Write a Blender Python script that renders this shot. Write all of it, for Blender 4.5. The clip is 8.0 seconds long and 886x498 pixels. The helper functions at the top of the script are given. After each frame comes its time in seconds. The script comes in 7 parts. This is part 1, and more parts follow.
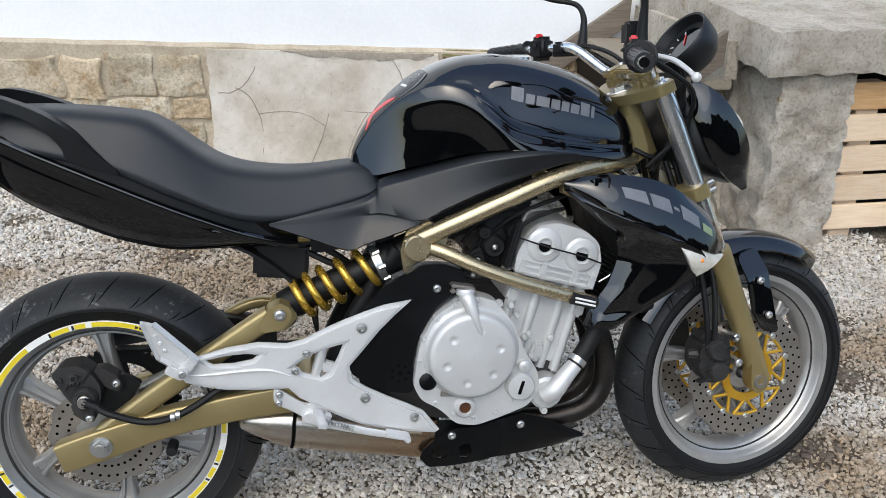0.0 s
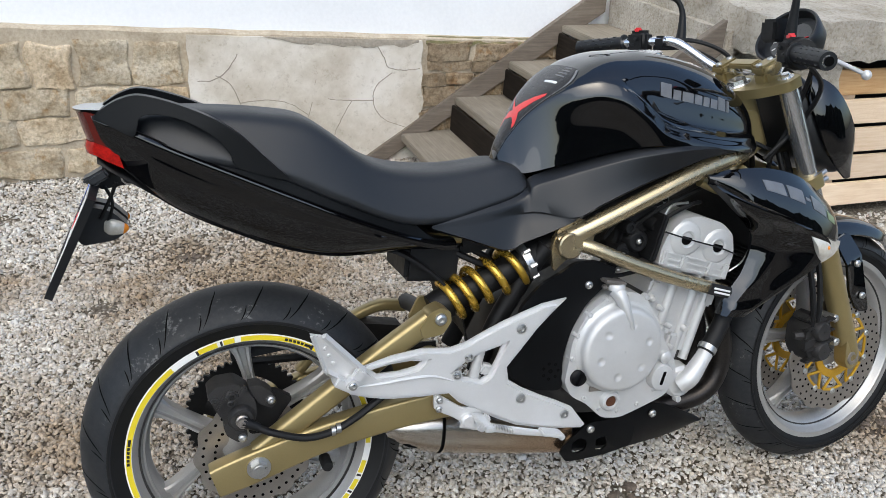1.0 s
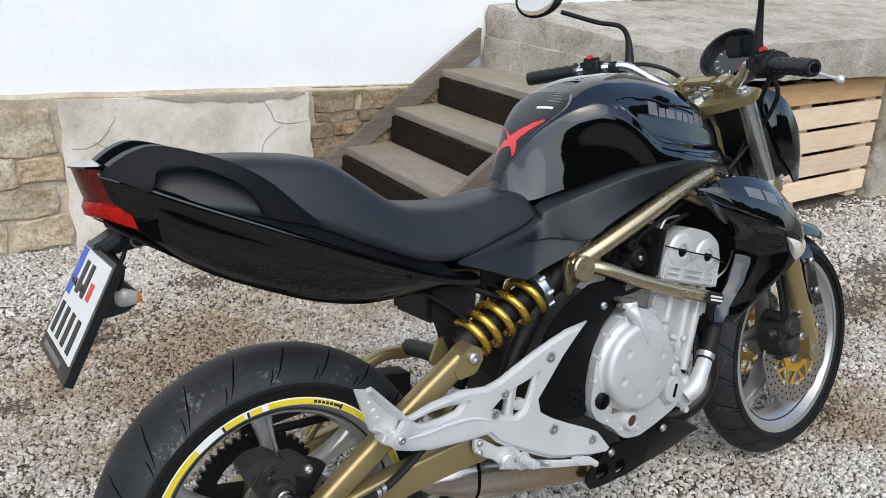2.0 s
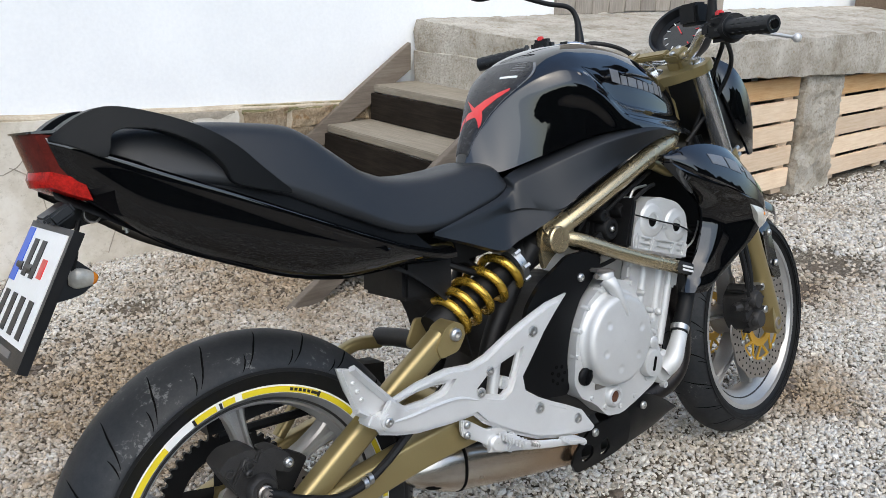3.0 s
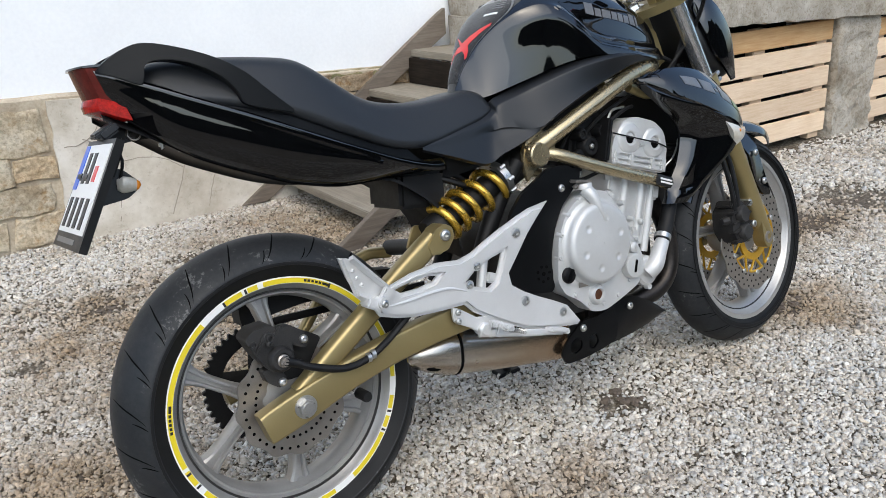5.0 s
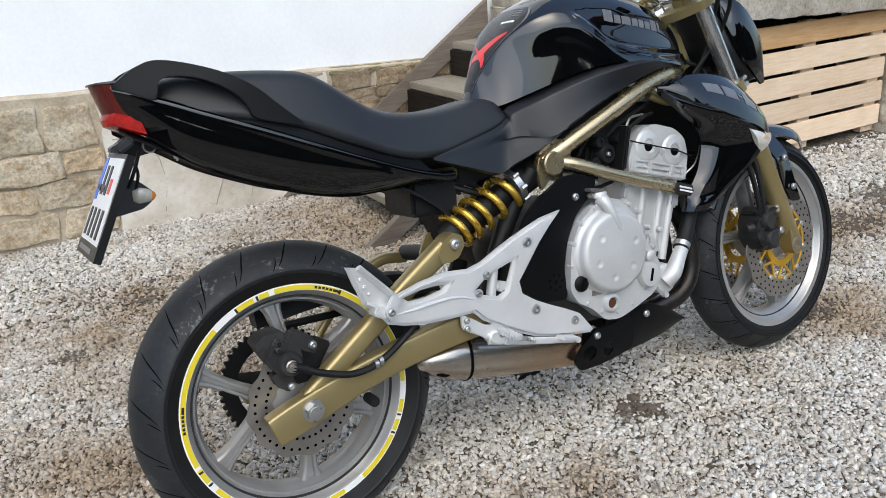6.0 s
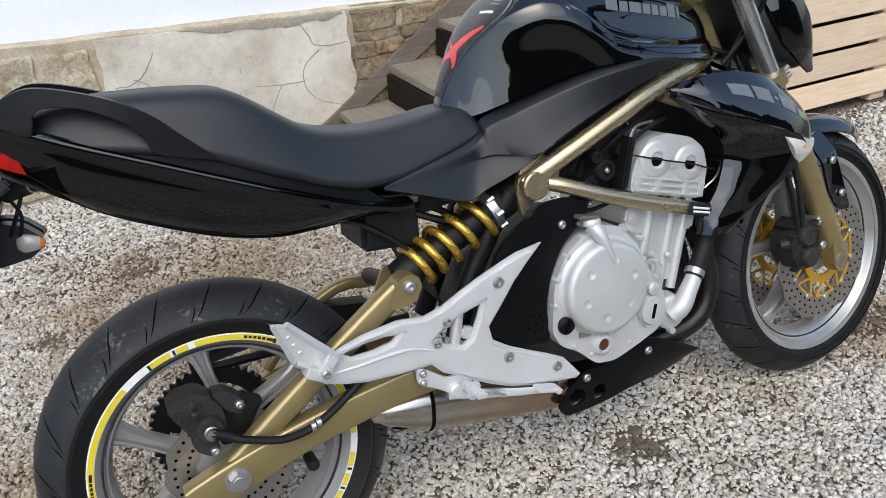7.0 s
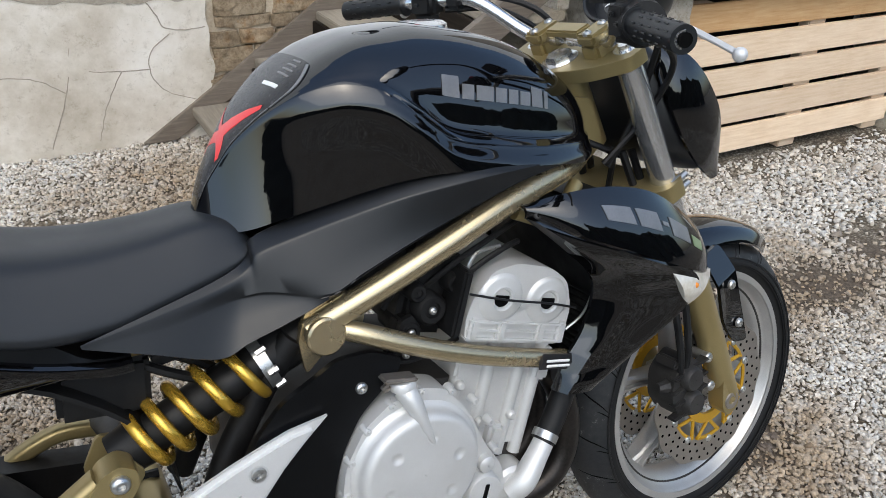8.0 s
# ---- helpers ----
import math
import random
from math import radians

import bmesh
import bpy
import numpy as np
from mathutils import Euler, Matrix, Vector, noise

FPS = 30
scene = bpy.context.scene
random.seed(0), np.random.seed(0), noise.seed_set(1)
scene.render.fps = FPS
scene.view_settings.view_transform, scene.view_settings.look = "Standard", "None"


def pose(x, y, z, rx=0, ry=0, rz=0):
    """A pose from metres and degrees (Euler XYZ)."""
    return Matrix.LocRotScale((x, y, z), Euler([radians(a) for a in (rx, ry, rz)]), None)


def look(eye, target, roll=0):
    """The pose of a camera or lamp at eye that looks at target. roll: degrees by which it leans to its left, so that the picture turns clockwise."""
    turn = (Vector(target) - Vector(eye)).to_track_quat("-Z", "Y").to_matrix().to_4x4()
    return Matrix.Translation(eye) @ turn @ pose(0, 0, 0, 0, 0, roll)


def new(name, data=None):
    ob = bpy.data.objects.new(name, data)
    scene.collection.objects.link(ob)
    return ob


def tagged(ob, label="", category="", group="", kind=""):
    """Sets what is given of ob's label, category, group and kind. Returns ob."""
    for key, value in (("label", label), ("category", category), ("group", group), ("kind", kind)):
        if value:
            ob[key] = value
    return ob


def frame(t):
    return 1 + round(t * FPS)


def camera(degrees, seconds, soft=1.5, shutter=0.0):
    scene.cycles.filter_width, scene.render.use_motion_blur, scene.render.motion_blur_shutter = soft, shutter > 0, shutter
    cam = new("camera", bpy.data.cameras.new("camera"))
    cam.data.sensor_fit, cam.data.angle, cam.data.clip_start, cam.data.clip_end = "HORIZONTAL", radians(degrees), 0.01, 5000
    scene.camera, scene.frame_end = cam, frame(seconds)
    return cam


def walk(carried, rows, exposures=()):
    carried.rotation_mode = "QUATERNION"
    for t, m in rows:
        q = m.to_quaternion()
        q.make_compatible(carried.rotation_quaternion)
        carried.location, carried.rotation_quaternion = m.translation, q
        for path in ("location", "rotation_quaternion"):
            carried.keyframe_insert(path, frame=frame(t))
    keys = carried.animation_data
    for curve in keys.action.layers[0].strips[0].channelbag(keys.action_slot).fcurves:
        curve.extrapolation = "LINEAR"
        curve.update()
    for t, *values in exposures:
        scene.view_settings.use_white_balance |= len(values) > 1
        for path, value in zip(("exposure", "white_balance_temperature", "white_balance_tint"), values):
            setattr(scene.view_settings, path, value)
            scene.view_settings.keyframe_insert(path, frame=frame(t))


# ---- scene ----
cam = camera(56.7, 8.0, 0.5)
PATH = [
    (0, (0.408, -1.511, 1.348), (0.745, 0.278, 0.519), 1.0),
    (0.5, (0.133, -1.465, 1.349), (0.627, 0.285, 0.516), 2.5),
    (1, (-0.112, -1.343, 1.355), (0.512, 0.351, 0.494), 3.1),
    (1.5, (-0.342, -1.252, 1.337), (0.519, 0.341, 0.488), 1.7),
    (1.7, (-0.386, -1.212, 1.323), (0.542, 0.374, 0.533), 1.8),
    (2.8, (-0.437, -1.074, 1.167), (0.725, 0.419, 0.517), 0.9),
    (3, (-0.467, -1.08, 1.15), (0.713, 0.406, 0.519), 0.5),
    (3.5, (-0.516, -1.124, 1.122), (0.674, 0.352, 0.486), -0.1),
    (4, (-0.519, -1.197, 1.105), (0.636, 0.31, 0.478), -1.3),
    (4.5, (-0.503, -1.302, 1.086), (0.582, 0.251, 0.446), -2.3),
    (4.7, (-0.505, -1.34, 1.087), (0.558, 0.222, 0.43), -2.8),
    (6, (-0.423, -1.438, 1.147), (0.482, 0.199, 0.44), -3.9),
    (6.5, (-0.279, -1.391, 1.197), (0.53, 0.266, 0.422), -4.8),
    (7, (-0.075, -1.246, 1.266), (0.627, 0.392, 0.357), -4.9),
    (7.5, (0.161, -1.091, 1.31), (0.849, 0.477, 0.276), -2.3),
    (8, (0.325, -0.868, 1.301), (1.198, 0.636, 0.314), 2.6),
]
walk(cam, [(t, look(eye, target, roll)) for t, eye, target, roll in PATH], [(0.0, 0.95, 6520, 4.5), (8.0, 0.95, 6520, 4.5)])

# ---- light ----
world = bpy.data.worlds.new("open_sky")
scene.world = world
world.use_nodes = True
wn, wl = world.node_tree.nodes, world.node_tree.links
sky = wn.new("ShaderNodeTexSky")
sky.sky_type = "NISHITA"
sky.sun_disc = False
sky.sun_elevation, sky.sun_rotation = radians(52), radians(205)
sky.air_density, sky.dust_density, sky.ozone_density = 1.0, 2.8, 2.5
wl.new(sky.outputs[0], wn["Background"].inputs[0])
wn["Background"].inputs[1].default_value = 0.15
sun = new("sun", bpy.data.lights.new("sun", "SUN"))
sun.data.energy, sun.data.angle, sun.data.color = 0.5, radians(75), (1.0, 0.97, 0.93)
sun.matrix_world = look((-2.2, -4.6, 6.5), (0, 0, 0))


# ---- materials ----
def material(name, colour, rough=0.5, metal=0.0, coat=0.0, spec=0.5):
    m = bpy.data.materials.new(name)
    m.use_nodes = True
    b = m.node_tree.nodes["Principled BSDF"]
    b.inputs["Base Color"].default_value = (*colour, 1)
    b.inputs["Roughness"].default_value = rough
    b.inputs["Metallic"].default_value = metal
    b.inputs["Coat Weight"].default_value = coat
    b.inputs["Coat Roughness"].default_value = 0.03
    b.inputs["Specular IOR Level"].default_value = spec
    return m


def nodes_of(m):
    t = m.node_tree
    return t, t.nodes, t.links, t.nodes["Principled BSDF"]


def coords(m):
    n = m.node_tree.nodes.get("Texture Coordinate")
    if n is None:
        n = m.node_tree.nodes.new("ShaderNodeTexCoord")
    return n.outputs["Object"]


def noise_tex(m, scale, detail=5.0, rough=0.6, stretch=None):
    t, n, l, b = nodes_of(m)
    tex = n.new("ShaderNodeTexNoise")
    tex.inputs["Scale"].default_value = scale
    tex.inputs["Detail"].default_value = detail
    tex.inputs["Roughness"].default_value = rough
    if stretch:
        mp = n.new("ShaderNodeMapping")
        mp.inputs["Scale"].default_value = stretch
        l.new(coords(m), mp.inputs["Vector"])
        l.new(mp.outputs[0], tex.inputs["Vector"])
    else:
        l.new(coords(m), tex.inputs["Vector"])
    return tex.outputs["Fac"]


def ramp(m, fac, stops):
    t, n, l, b = nodes_of(m)
    r = n.new("ShaderNodeValToRGB")
    e = r.color_ramp.elements
    while len(e) < len(stops):
        e.new(0.5)
    for k, (p, c) in enumerate(stops):
        e[k].position = p
        e[k].color = (*c, 1) if len(c) == 3 else c
    l.new(fac, r.inputs["Fac"])
    return r.outputs["Color"]


def mix(m, fac, a, c, how="MIX"):
    t, n, l, b = nodes_of(m)
    x = n.new("ShaderNodeMix")
    x.data_type, x.blend_type = "RGBA", how
    for sock, v in ((x.inputs["Factor"], fac), (x.inputs["A"], a), (x.inputs["B"], c)):
        if isinstance(v, (int, float)):
            sock.default_value = v
        elif isinstance(v, tuple):
            sock.default_value = (*v, 1)
        else:
            l.new(v, sock)
    return x.outputs["Result"]


def bump(m, height, strength=0.3, distance=0.002):
    t, n, l, b = nodes_of(m)
    bp = n.new("ShaderNodeBump")
    bp.inputs["Strength"].default_value = strength
    bp.inputs["Distance"].default_value = distance
    l.new(height, bp.inputs["Height"])
    old = b.inputs["Normal"].links
    if old:
        l.new(old[0].from_socket, bp.inputs["Normal"])
    l.new(bp.outputs[0], b.inputs["Normal"])


def paint(m, col):
    t, n, l, b = nodes_of(m)
    l.new(col, b.inputs["Base Color"])


def gloss(m, fac, low, high):
    t, n, l, b = nodes_of(m)
    r = n.new("ShaderNodeMapRange")
    r.inputs["To Min"].default_value, r.inputs["To Max"].default_value = low, high
    r.inputs["From Min"].default_value, r.inputs["From Max"].default_value = 0.3, 0.7
    l.new(fac, r.inputs["Value"])
    l.new(r.outputs[0], b.inputs["Roughness"])


def worn(name, c1, c2, rough=(0.4, 0.6), metal=0.0, scale=20.0, grain=300.0, relief=0.15, depth=0.0006, coat=0.0):
    m = material(name, c1, rough[0], metal, coat)
    big = noise_tex(m, scale)
    small = noise_tex(m, grain, 3.0)
    both = mix(m, 0.4, big, small)
    paint(m, ramp(m, both, [(0.35, c1), (0.65, c2)]))
    gloss(m, big, *rough)
    if relief:
        bump(m, small, relief, depth)
    return m


GLOSS = worn("gloss_black_paint", (0.0012, 0.0012, 0.0016), (0.002, 0.002, 0.0024), (0.02, 0.045), 0, 6, 60, 0.02, 0.0004, 0.4)
MATTE = worn("matte_black_plastic", (0.0042, 0.0048, 0.0058), (0.0072, 0.008, 0.0094), (0.36, 0.46), 0, 12, 900, 0.25, 0.0003)
SEATV = worn("seat_vinyl", (0.0105, 0.012, 0.0143), (0.0155, 0.0174, 0.0203), (0.40, 0.52), 0, 9, 1400, 0.5, 0.0003)
RAILBLACK = worn("rail_black", (0.0018, 0.002, 0.0024), (0.0032, 0.0035, 0.004), (0.34, 0.44), 0, 12, 900, 0.2, 0.0003)
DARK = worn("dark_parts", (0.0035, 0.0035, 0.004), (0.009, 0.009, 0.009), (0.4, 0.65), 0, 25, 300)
RUBBER = worn("tyre_rubber", (0.0052, 0.0052, 0.0056), (0.009, 0.009, 0.0092), (0.5, 0.75), 0, 14, 500, 0.3, 0.0004)
RUBBER_TREAD = worn("tyre_tread", (0.009, 0.0095, 0.0105), (0.018, 0.0185, 0.019), (0.42, 0.62), 0, 10, 400, 0.4, 0.0005)
_t, _n, _l, _b = nodes_of(RUBBER_TREAD)
_dust = mix(RUBBER_TREAD, 0.5, noise_tex(RUBBER_TREAD, 11, 4, 0.6), noise_tex(RUBBER_TREAD, 95, 5, 0.75))
paint(RUBBER_TREAD, ramp(RUBBER_TREAD, _dust, [(0.40, (0.0125, 0.0138, 0.0158)), (0.585, (0.021, 0.022, 0.0235)), (0.63, (0.10, 0.10, 0.098))]))
GROOVE = material("groove_black", (0.0012, 0.0012, 0.0012), 0.9, 0, 0, 0.1)
OLIVE = worn("olive_gold_paint", (0.275, 0.215, 0.098), (0.32, 0.253, 0.118), (0.32, 0.42), 0.62, 8, 700, 0.06, 0.0003, 0.05)
GOLDTUBE = worn("pale_gold_tube", (0.41, 0.335, 0.205), (0.46, 0.38, 0.24), (0.22, 0.30), 0.82, 8, 700, 0.05, 0.0003, 0.25)
GOLD = worn("gold_spring", (0.52, 0.31, 0.035), (0.60, 0.37, 0.05), (0.2, 0.32), 0.75, 15, 500, 0.05, 0.0003, 0.4)
GOLDDISC = worn("gold_carrier", (0.55, 0.30, 0.02), (0.65, 0.38, 0.04), (0.3, 0.45), 0.6, 15, 500)
CAST = worn("cast_silver", (0.49, 0.49, 0.48), (0.57, 0.57, 0.56), (0.44, 0.56), 0.45, 18, 700, 0.25, 0.0004)
SILVER = worn("silver_paint", (0.55, 0.55, 0.545), (0.62, 0.62, 0.615), (0.34, 0.44), 0.35, 12, 900, 0.12, 0.0003)
RIMS = worn("rim_silver", (0.34, 0.335, 0.325), (0.43, 0.425, 0.41), (0.30, 0.45), 0.6, 16, 500, 0.12, 0.0004)
CHROME = worn("chrome", (0.66, 0.66, 0.66), (0.74, 0.74, 0.74), (0.14, 0.22), 0.9, 10, 200, 0)
BOLT = worn("bolt_steel", (0.4, 0.4, 0.4), (0.52, 0.52, 0.5), (0.25, 0.4), 0.9, 60, 400)
DISC = worn("brake_steel", (0.27, 0.245, 0.22), (0.36, 0.33, 0.3), (0.3, 0.45), 0.85, 30, 800, 0.1)
IRON = worn("cast_iron", (0.016, 0.015, 0.015), (0.035, 0.033, 0.031), (0.45, 0.65), 0.3, 25, 400)
PIPE = worn("browned_pipe", (0.021, 0.019, 0.018), (0.048, 0.042, 0.038), (0.3, 0.5), 0.85, 14, 200)
YELLOW = material("yellow_tape", (0.66, 0.52, 0.02), 0.35)
WHITE = material("white_tape", (0.72, 0.72, 0.70), 0.35)
INK = material("black_print", (0.008, 0.008, 0.009), 0.45)
DECAL = worn("silver_decal", (0.15, 0.15, 0.155), (0.20, 0.20, 0.205), (0.3, 0.4), 0.4, 30, 300, 0)
GREEN = material("green_decal", (0.17, 0.22, 0.12), 0.35)
RED = material("red_print", (0.62, 0.02, 0.025), 0.35, 0, 0.3)
REDLENS = worn("red_lens", (0.055, 0.009, 0.007), (0.10, 0.013, 0.010), (0.16, 0.24), 0, 60, 300, 0.1, 0.0004)
REDGLOW = worn("bright_red_lens", (0.12, 0.006, 0.005), (0.42, 0.012, 0.009), (0.12, 0.2), 0, 90, 400, 0.15, 0.0006)
AMBER = material("amber_lens", (0.7, 0.22, 0.02), 0.12, 0, 0.5)
CLEAR = worn("clear_lens", (0.40, 0.375, 0.32), (0.58, 0.55, 0.48), (0.10, 0.2), 0.08, 40, 120, 0.2, 0.001, 0.6)
PLATE = worn("plate_white", (0.72, 0.72, 0.7), (0.78, 0.78, 0.77), (0.3, 0.4), 0, 20, 200, 0)
BLUE = material("plate_blue", (0.02, 0.10, 0.55), 0.35)
CARBON = worn("carbon_pad", (0.006, 0.006, 0.0065), (0.03, 0.03, 0.033), (0.2, 0.3), 0, 120, 500, 0.1, 0.0003, 0.0)
nodes_of(CARBON)[3].inputs["Specular IOR Level"].default_value = 0.3
OILGLASS = material("oil_glass", (0.07, 0.026, 0.012), 0.12, 0.0, 0.4)
GLASS = material("mirror_glass", (0.8, 0.8, 0.8), 0.02, 1.0)

for _m, _s in ((GLOSS, 0.6), (MATTE, 0.44), (RAILBLACK, 0.18), (SEATV, 0.38), (DARK, 0.25), (RUBBER, 0.25), (RUBBER_TREAD, 0.26), (REDLENS, 0.2), (REDGLOW, 0.12)):
    nodes_of(_m)[3].inputs["Specular IOR Level"].default_value = _s

# brushed steel silencer, browned by heat towards the engine
STEEL = material("brushed_steel", (0.42, 0.4, 0.37), 0.3, 0.95)
_t, _n, _l, _b = nodes_of(STEEL)
_g = noise_tex(STEEL, 22, 4, 0.6, (22, 1, 1))
_w = noise_tex(STEEL, 9, 3)
_sep = _n.new("ShaderNodeSeparateXYZ")
_l.new(coords(STEEL), _sep.inputs[0])
_mr = _n.new("ShaderNodeMapRange")
_mr.inputs["From Min"].default_value, _mr.inputs["From Max"].default_value = 0.36, 0.66
_l.new(_sep.outputs["X"], _mr.inputs["Value"])
_heat = mix(STEEL, 0.35, _mr.outputs[0], _w)
paint(STEEL, mix(STEEL, 0.0, ramp(STEEL, _heat, [(0.2, (0.50, 0.455, 0.40)), (0.5, (0.46, 0.375, 0.285)), (0.8, (0.32, 0.205, 0.12))]), _g, "OVERLAY"))
gloss(STEEL, _w, 0.2, 0.3)

# setting
PLASTER = worn("white_plaster", (0.76, 0.77, 0.78), (0.83, 0.84, 0.845), (0.75, 0.9), 0, 2.2, 60, 0.2, 0.003)
CEMENT = material("cement_render", (0.4, 0.37, 0.32), 0.9)
_c1 = ramp(CEMENT, noise_tex(CEMENT, 2.6, 7, 0.65), [(0.3, (0.36, 0.31, 0.24)), (0.46, (0.52, 0.47, 0.39)), (0.56, (0.63, 0.585, 0.51)), (0.68, (0.70, 0.665, 0.60))])
_c2 = ramp(CEMENT, noise_tex(CEMENT, 34, 9, 0.8), [(0.30, (0.70, 0.68, 0.64)), (0.46, (1, 1, 1))])
paint(CEMENT, mix(CEMENT, 1.0, _c1, _c2, "MULTIPLY"))
bump(CEMENT, noise_tex(CEMENT, 30, 8, 0.7), 0.5, 0.006)
GREYCEM = worn("grey_cement_edge", (0.22, 0.19, 0.15), (0.40, 0.355, 0.29), (0.85, 0.95), 0, 7, 90, 0.5, 0.004)


def stone_mat(name, a, b, c, s=3.0):
    m = material(name, a, 0.9)
    t, n, l, bs = nodes_of(m)
    info = n.new("ShaderNodeObjectInfo")
    shade = ramp(m, info.outputs["Random"], [(0.0, (0.78, 0.76, 0.72)), (0.5, (1, 0.98, 0.94)), (1.0, (1.12, 1.02, 0.9))])
    big = ramp(m, noise_tex(m, s * 3, 7, 0.65), [(0.3, a), (0.52, b), (0.72, c)])
    fine = mix(m, 1.0, ramp(m, noise_tex(m, 70, 6, 0.7), [(0.34, (0.58, 0.55, 0.51)), (0.58, (1, 1, 1))]), ramp(m, noise_tex(m, 13, 6, 0.7), [(0.32, (0.78, 0.60, 0.40)), (0.45, (1, 1, 1)), (0.62, (1, 1, 1)), (0.70, (1.15, 1.15, 1.15))]), "MULTIPLY")
    paint(m, mix(m, 1.0, mix(m, 1.0, big, shade, "MULTIPLY"), fine, "MULTIPLY"))
    bump(m, noise_tex(m, 26, 9, 0.75), 1.0, 0.018)
    bump(m, noise_tex(m, 90, 6, 0.7), 0.7, 0.004)
    return m


STONE = stone_mat("sandstone", (0.40, 0.31, 0.20), (0.66, 0.57, 0.43), (0.80, 0.74, 0.62))
BROWNSTONE = stone_mat("brown_stone", (0.21, 0.155, 0.10), (0.33, 0.255, 0.17), (0.45, 0.375, 0.275))
MORTAR = worn("stone_mortar", (0.31, 0.25, 0.175), (0.52, 0.45, 0.345), (0.85, 0.95), 0, 9, 80, 0.6, 0.006)
CONCRETE = material("rough_concrete", (0.36, 0.34, 0.31), 0.92)
_c1 = ramp(CONCRETE, noise_tex(CONCRETE, 5, 8, 0.7), [(0.30, (0.27, 0.225, 0.165)), (0.43, (0.42, 0.375, 0.305)), (0.55, (0.52, 0.48, 0.41)), (0.70, (0.64, 0.605, 0.535))])
_c2 = ramp(CONCRETE, noise_tex(CONCRETE, 75, 5, 0.6), [(0.32, (0.70, 0.67, 0.62)), (0.50, (1, 1, 1))])
_c3 = ramp(CONCRETE, noise_tex(CONCRETE, 11, 6, 0.7), [(0.29, (0.70, 0.59, 0.46)), (0.39, (1, 1, 1)), (0.66, (1, 1, 1)), (0.74, (0.80, 0.82, 0.84))])
paint(CONCRETE, mix(CONCRETE, 1.0, mix(CONCRETE, 1.0, _c1, _c2, "MULTIPLY"), _c3, "MULTIPLY"))
bump(CONCRETE, noise_tex(CONCRETE, 9, 4, 0.6), 0.6, 0.03)
bump(CONCRETE, noise_tex(CONCRETE, 42, 8, 0.72), 1.0, 0.020)


def wood(name, a, b, c, along="X", rough=0.75):
    m = material(name, a, rough)
    t, n, l, bs = nodes_of(m)
    st = (1, 14, 14) if along == "X" else ((14, 1, 14) if along == "Y" else (14, 14, 1))
    g = noise_tex(m, 7, 7, 0.65, st)
    blot = noise_tex(m, 5, 5)
    info = n.new("ShaderNodeObjectInfo")
    shade = ramp(m, info.outputs["Random"], [(0.0, (0.82, 0.8, 0.78)), (1.0, (1.1, 1.08, 1.04))])
    col = ramp(m, mix(m, 0.35, g, blot), [(0.32, a), (0.5, b), (0.68, c)])
    paint(m, mix(m, 1.0, col, shade, "MULTIPLY"))
    bump(m, g, 0.35, 0.003)
    return m


PINE = wood("fresh_pine", (0.60, 0.445, 0.30), (0.70, 0.55, 0.40), (0.77, 0.635, 0.49))
PINE_TOP = wood("orange_pine", (0.48, 0.27, 0.11), (0.58, 0.36, 0.17), (0.66, 0.45, 0.24))
TREADWOOD = wood("weathered_tread", (0.17, 0.145, 0.11), (0.235, 0.205, 0.16), (0.31, 0.28, 0.23), "Y")
STRINGER = wood("weathered_board", (0.10, 0.080, 0.062), (0.145, 0.120, 0.096), (0.20, 0.172, 0.142))
DOORWOOD = wood("grey_boards", (0.18, 0.155, 0.13), (0.28, 0.25, 0.215), (0.36, 0.33, 0.29), "Z")
# near-black: carries the shade of the open gaps between the treads
GAPSHADE = wood("tread_gap_shade", (0.010, 0.008, 0.006), (0.018, 0.014, 0.011), (0.03, 0.024, 0.018), "Y", 0.95)
nodes_of(GAPSHADE)[3].inputs["Specular IOR Level"].default_value = 0.1
CRATEWOOD = wood("brown_boards", (0.10, 0.07, 0.045), (0.16, 0.115, 0.08), (0.22, 0.17, 0.12))

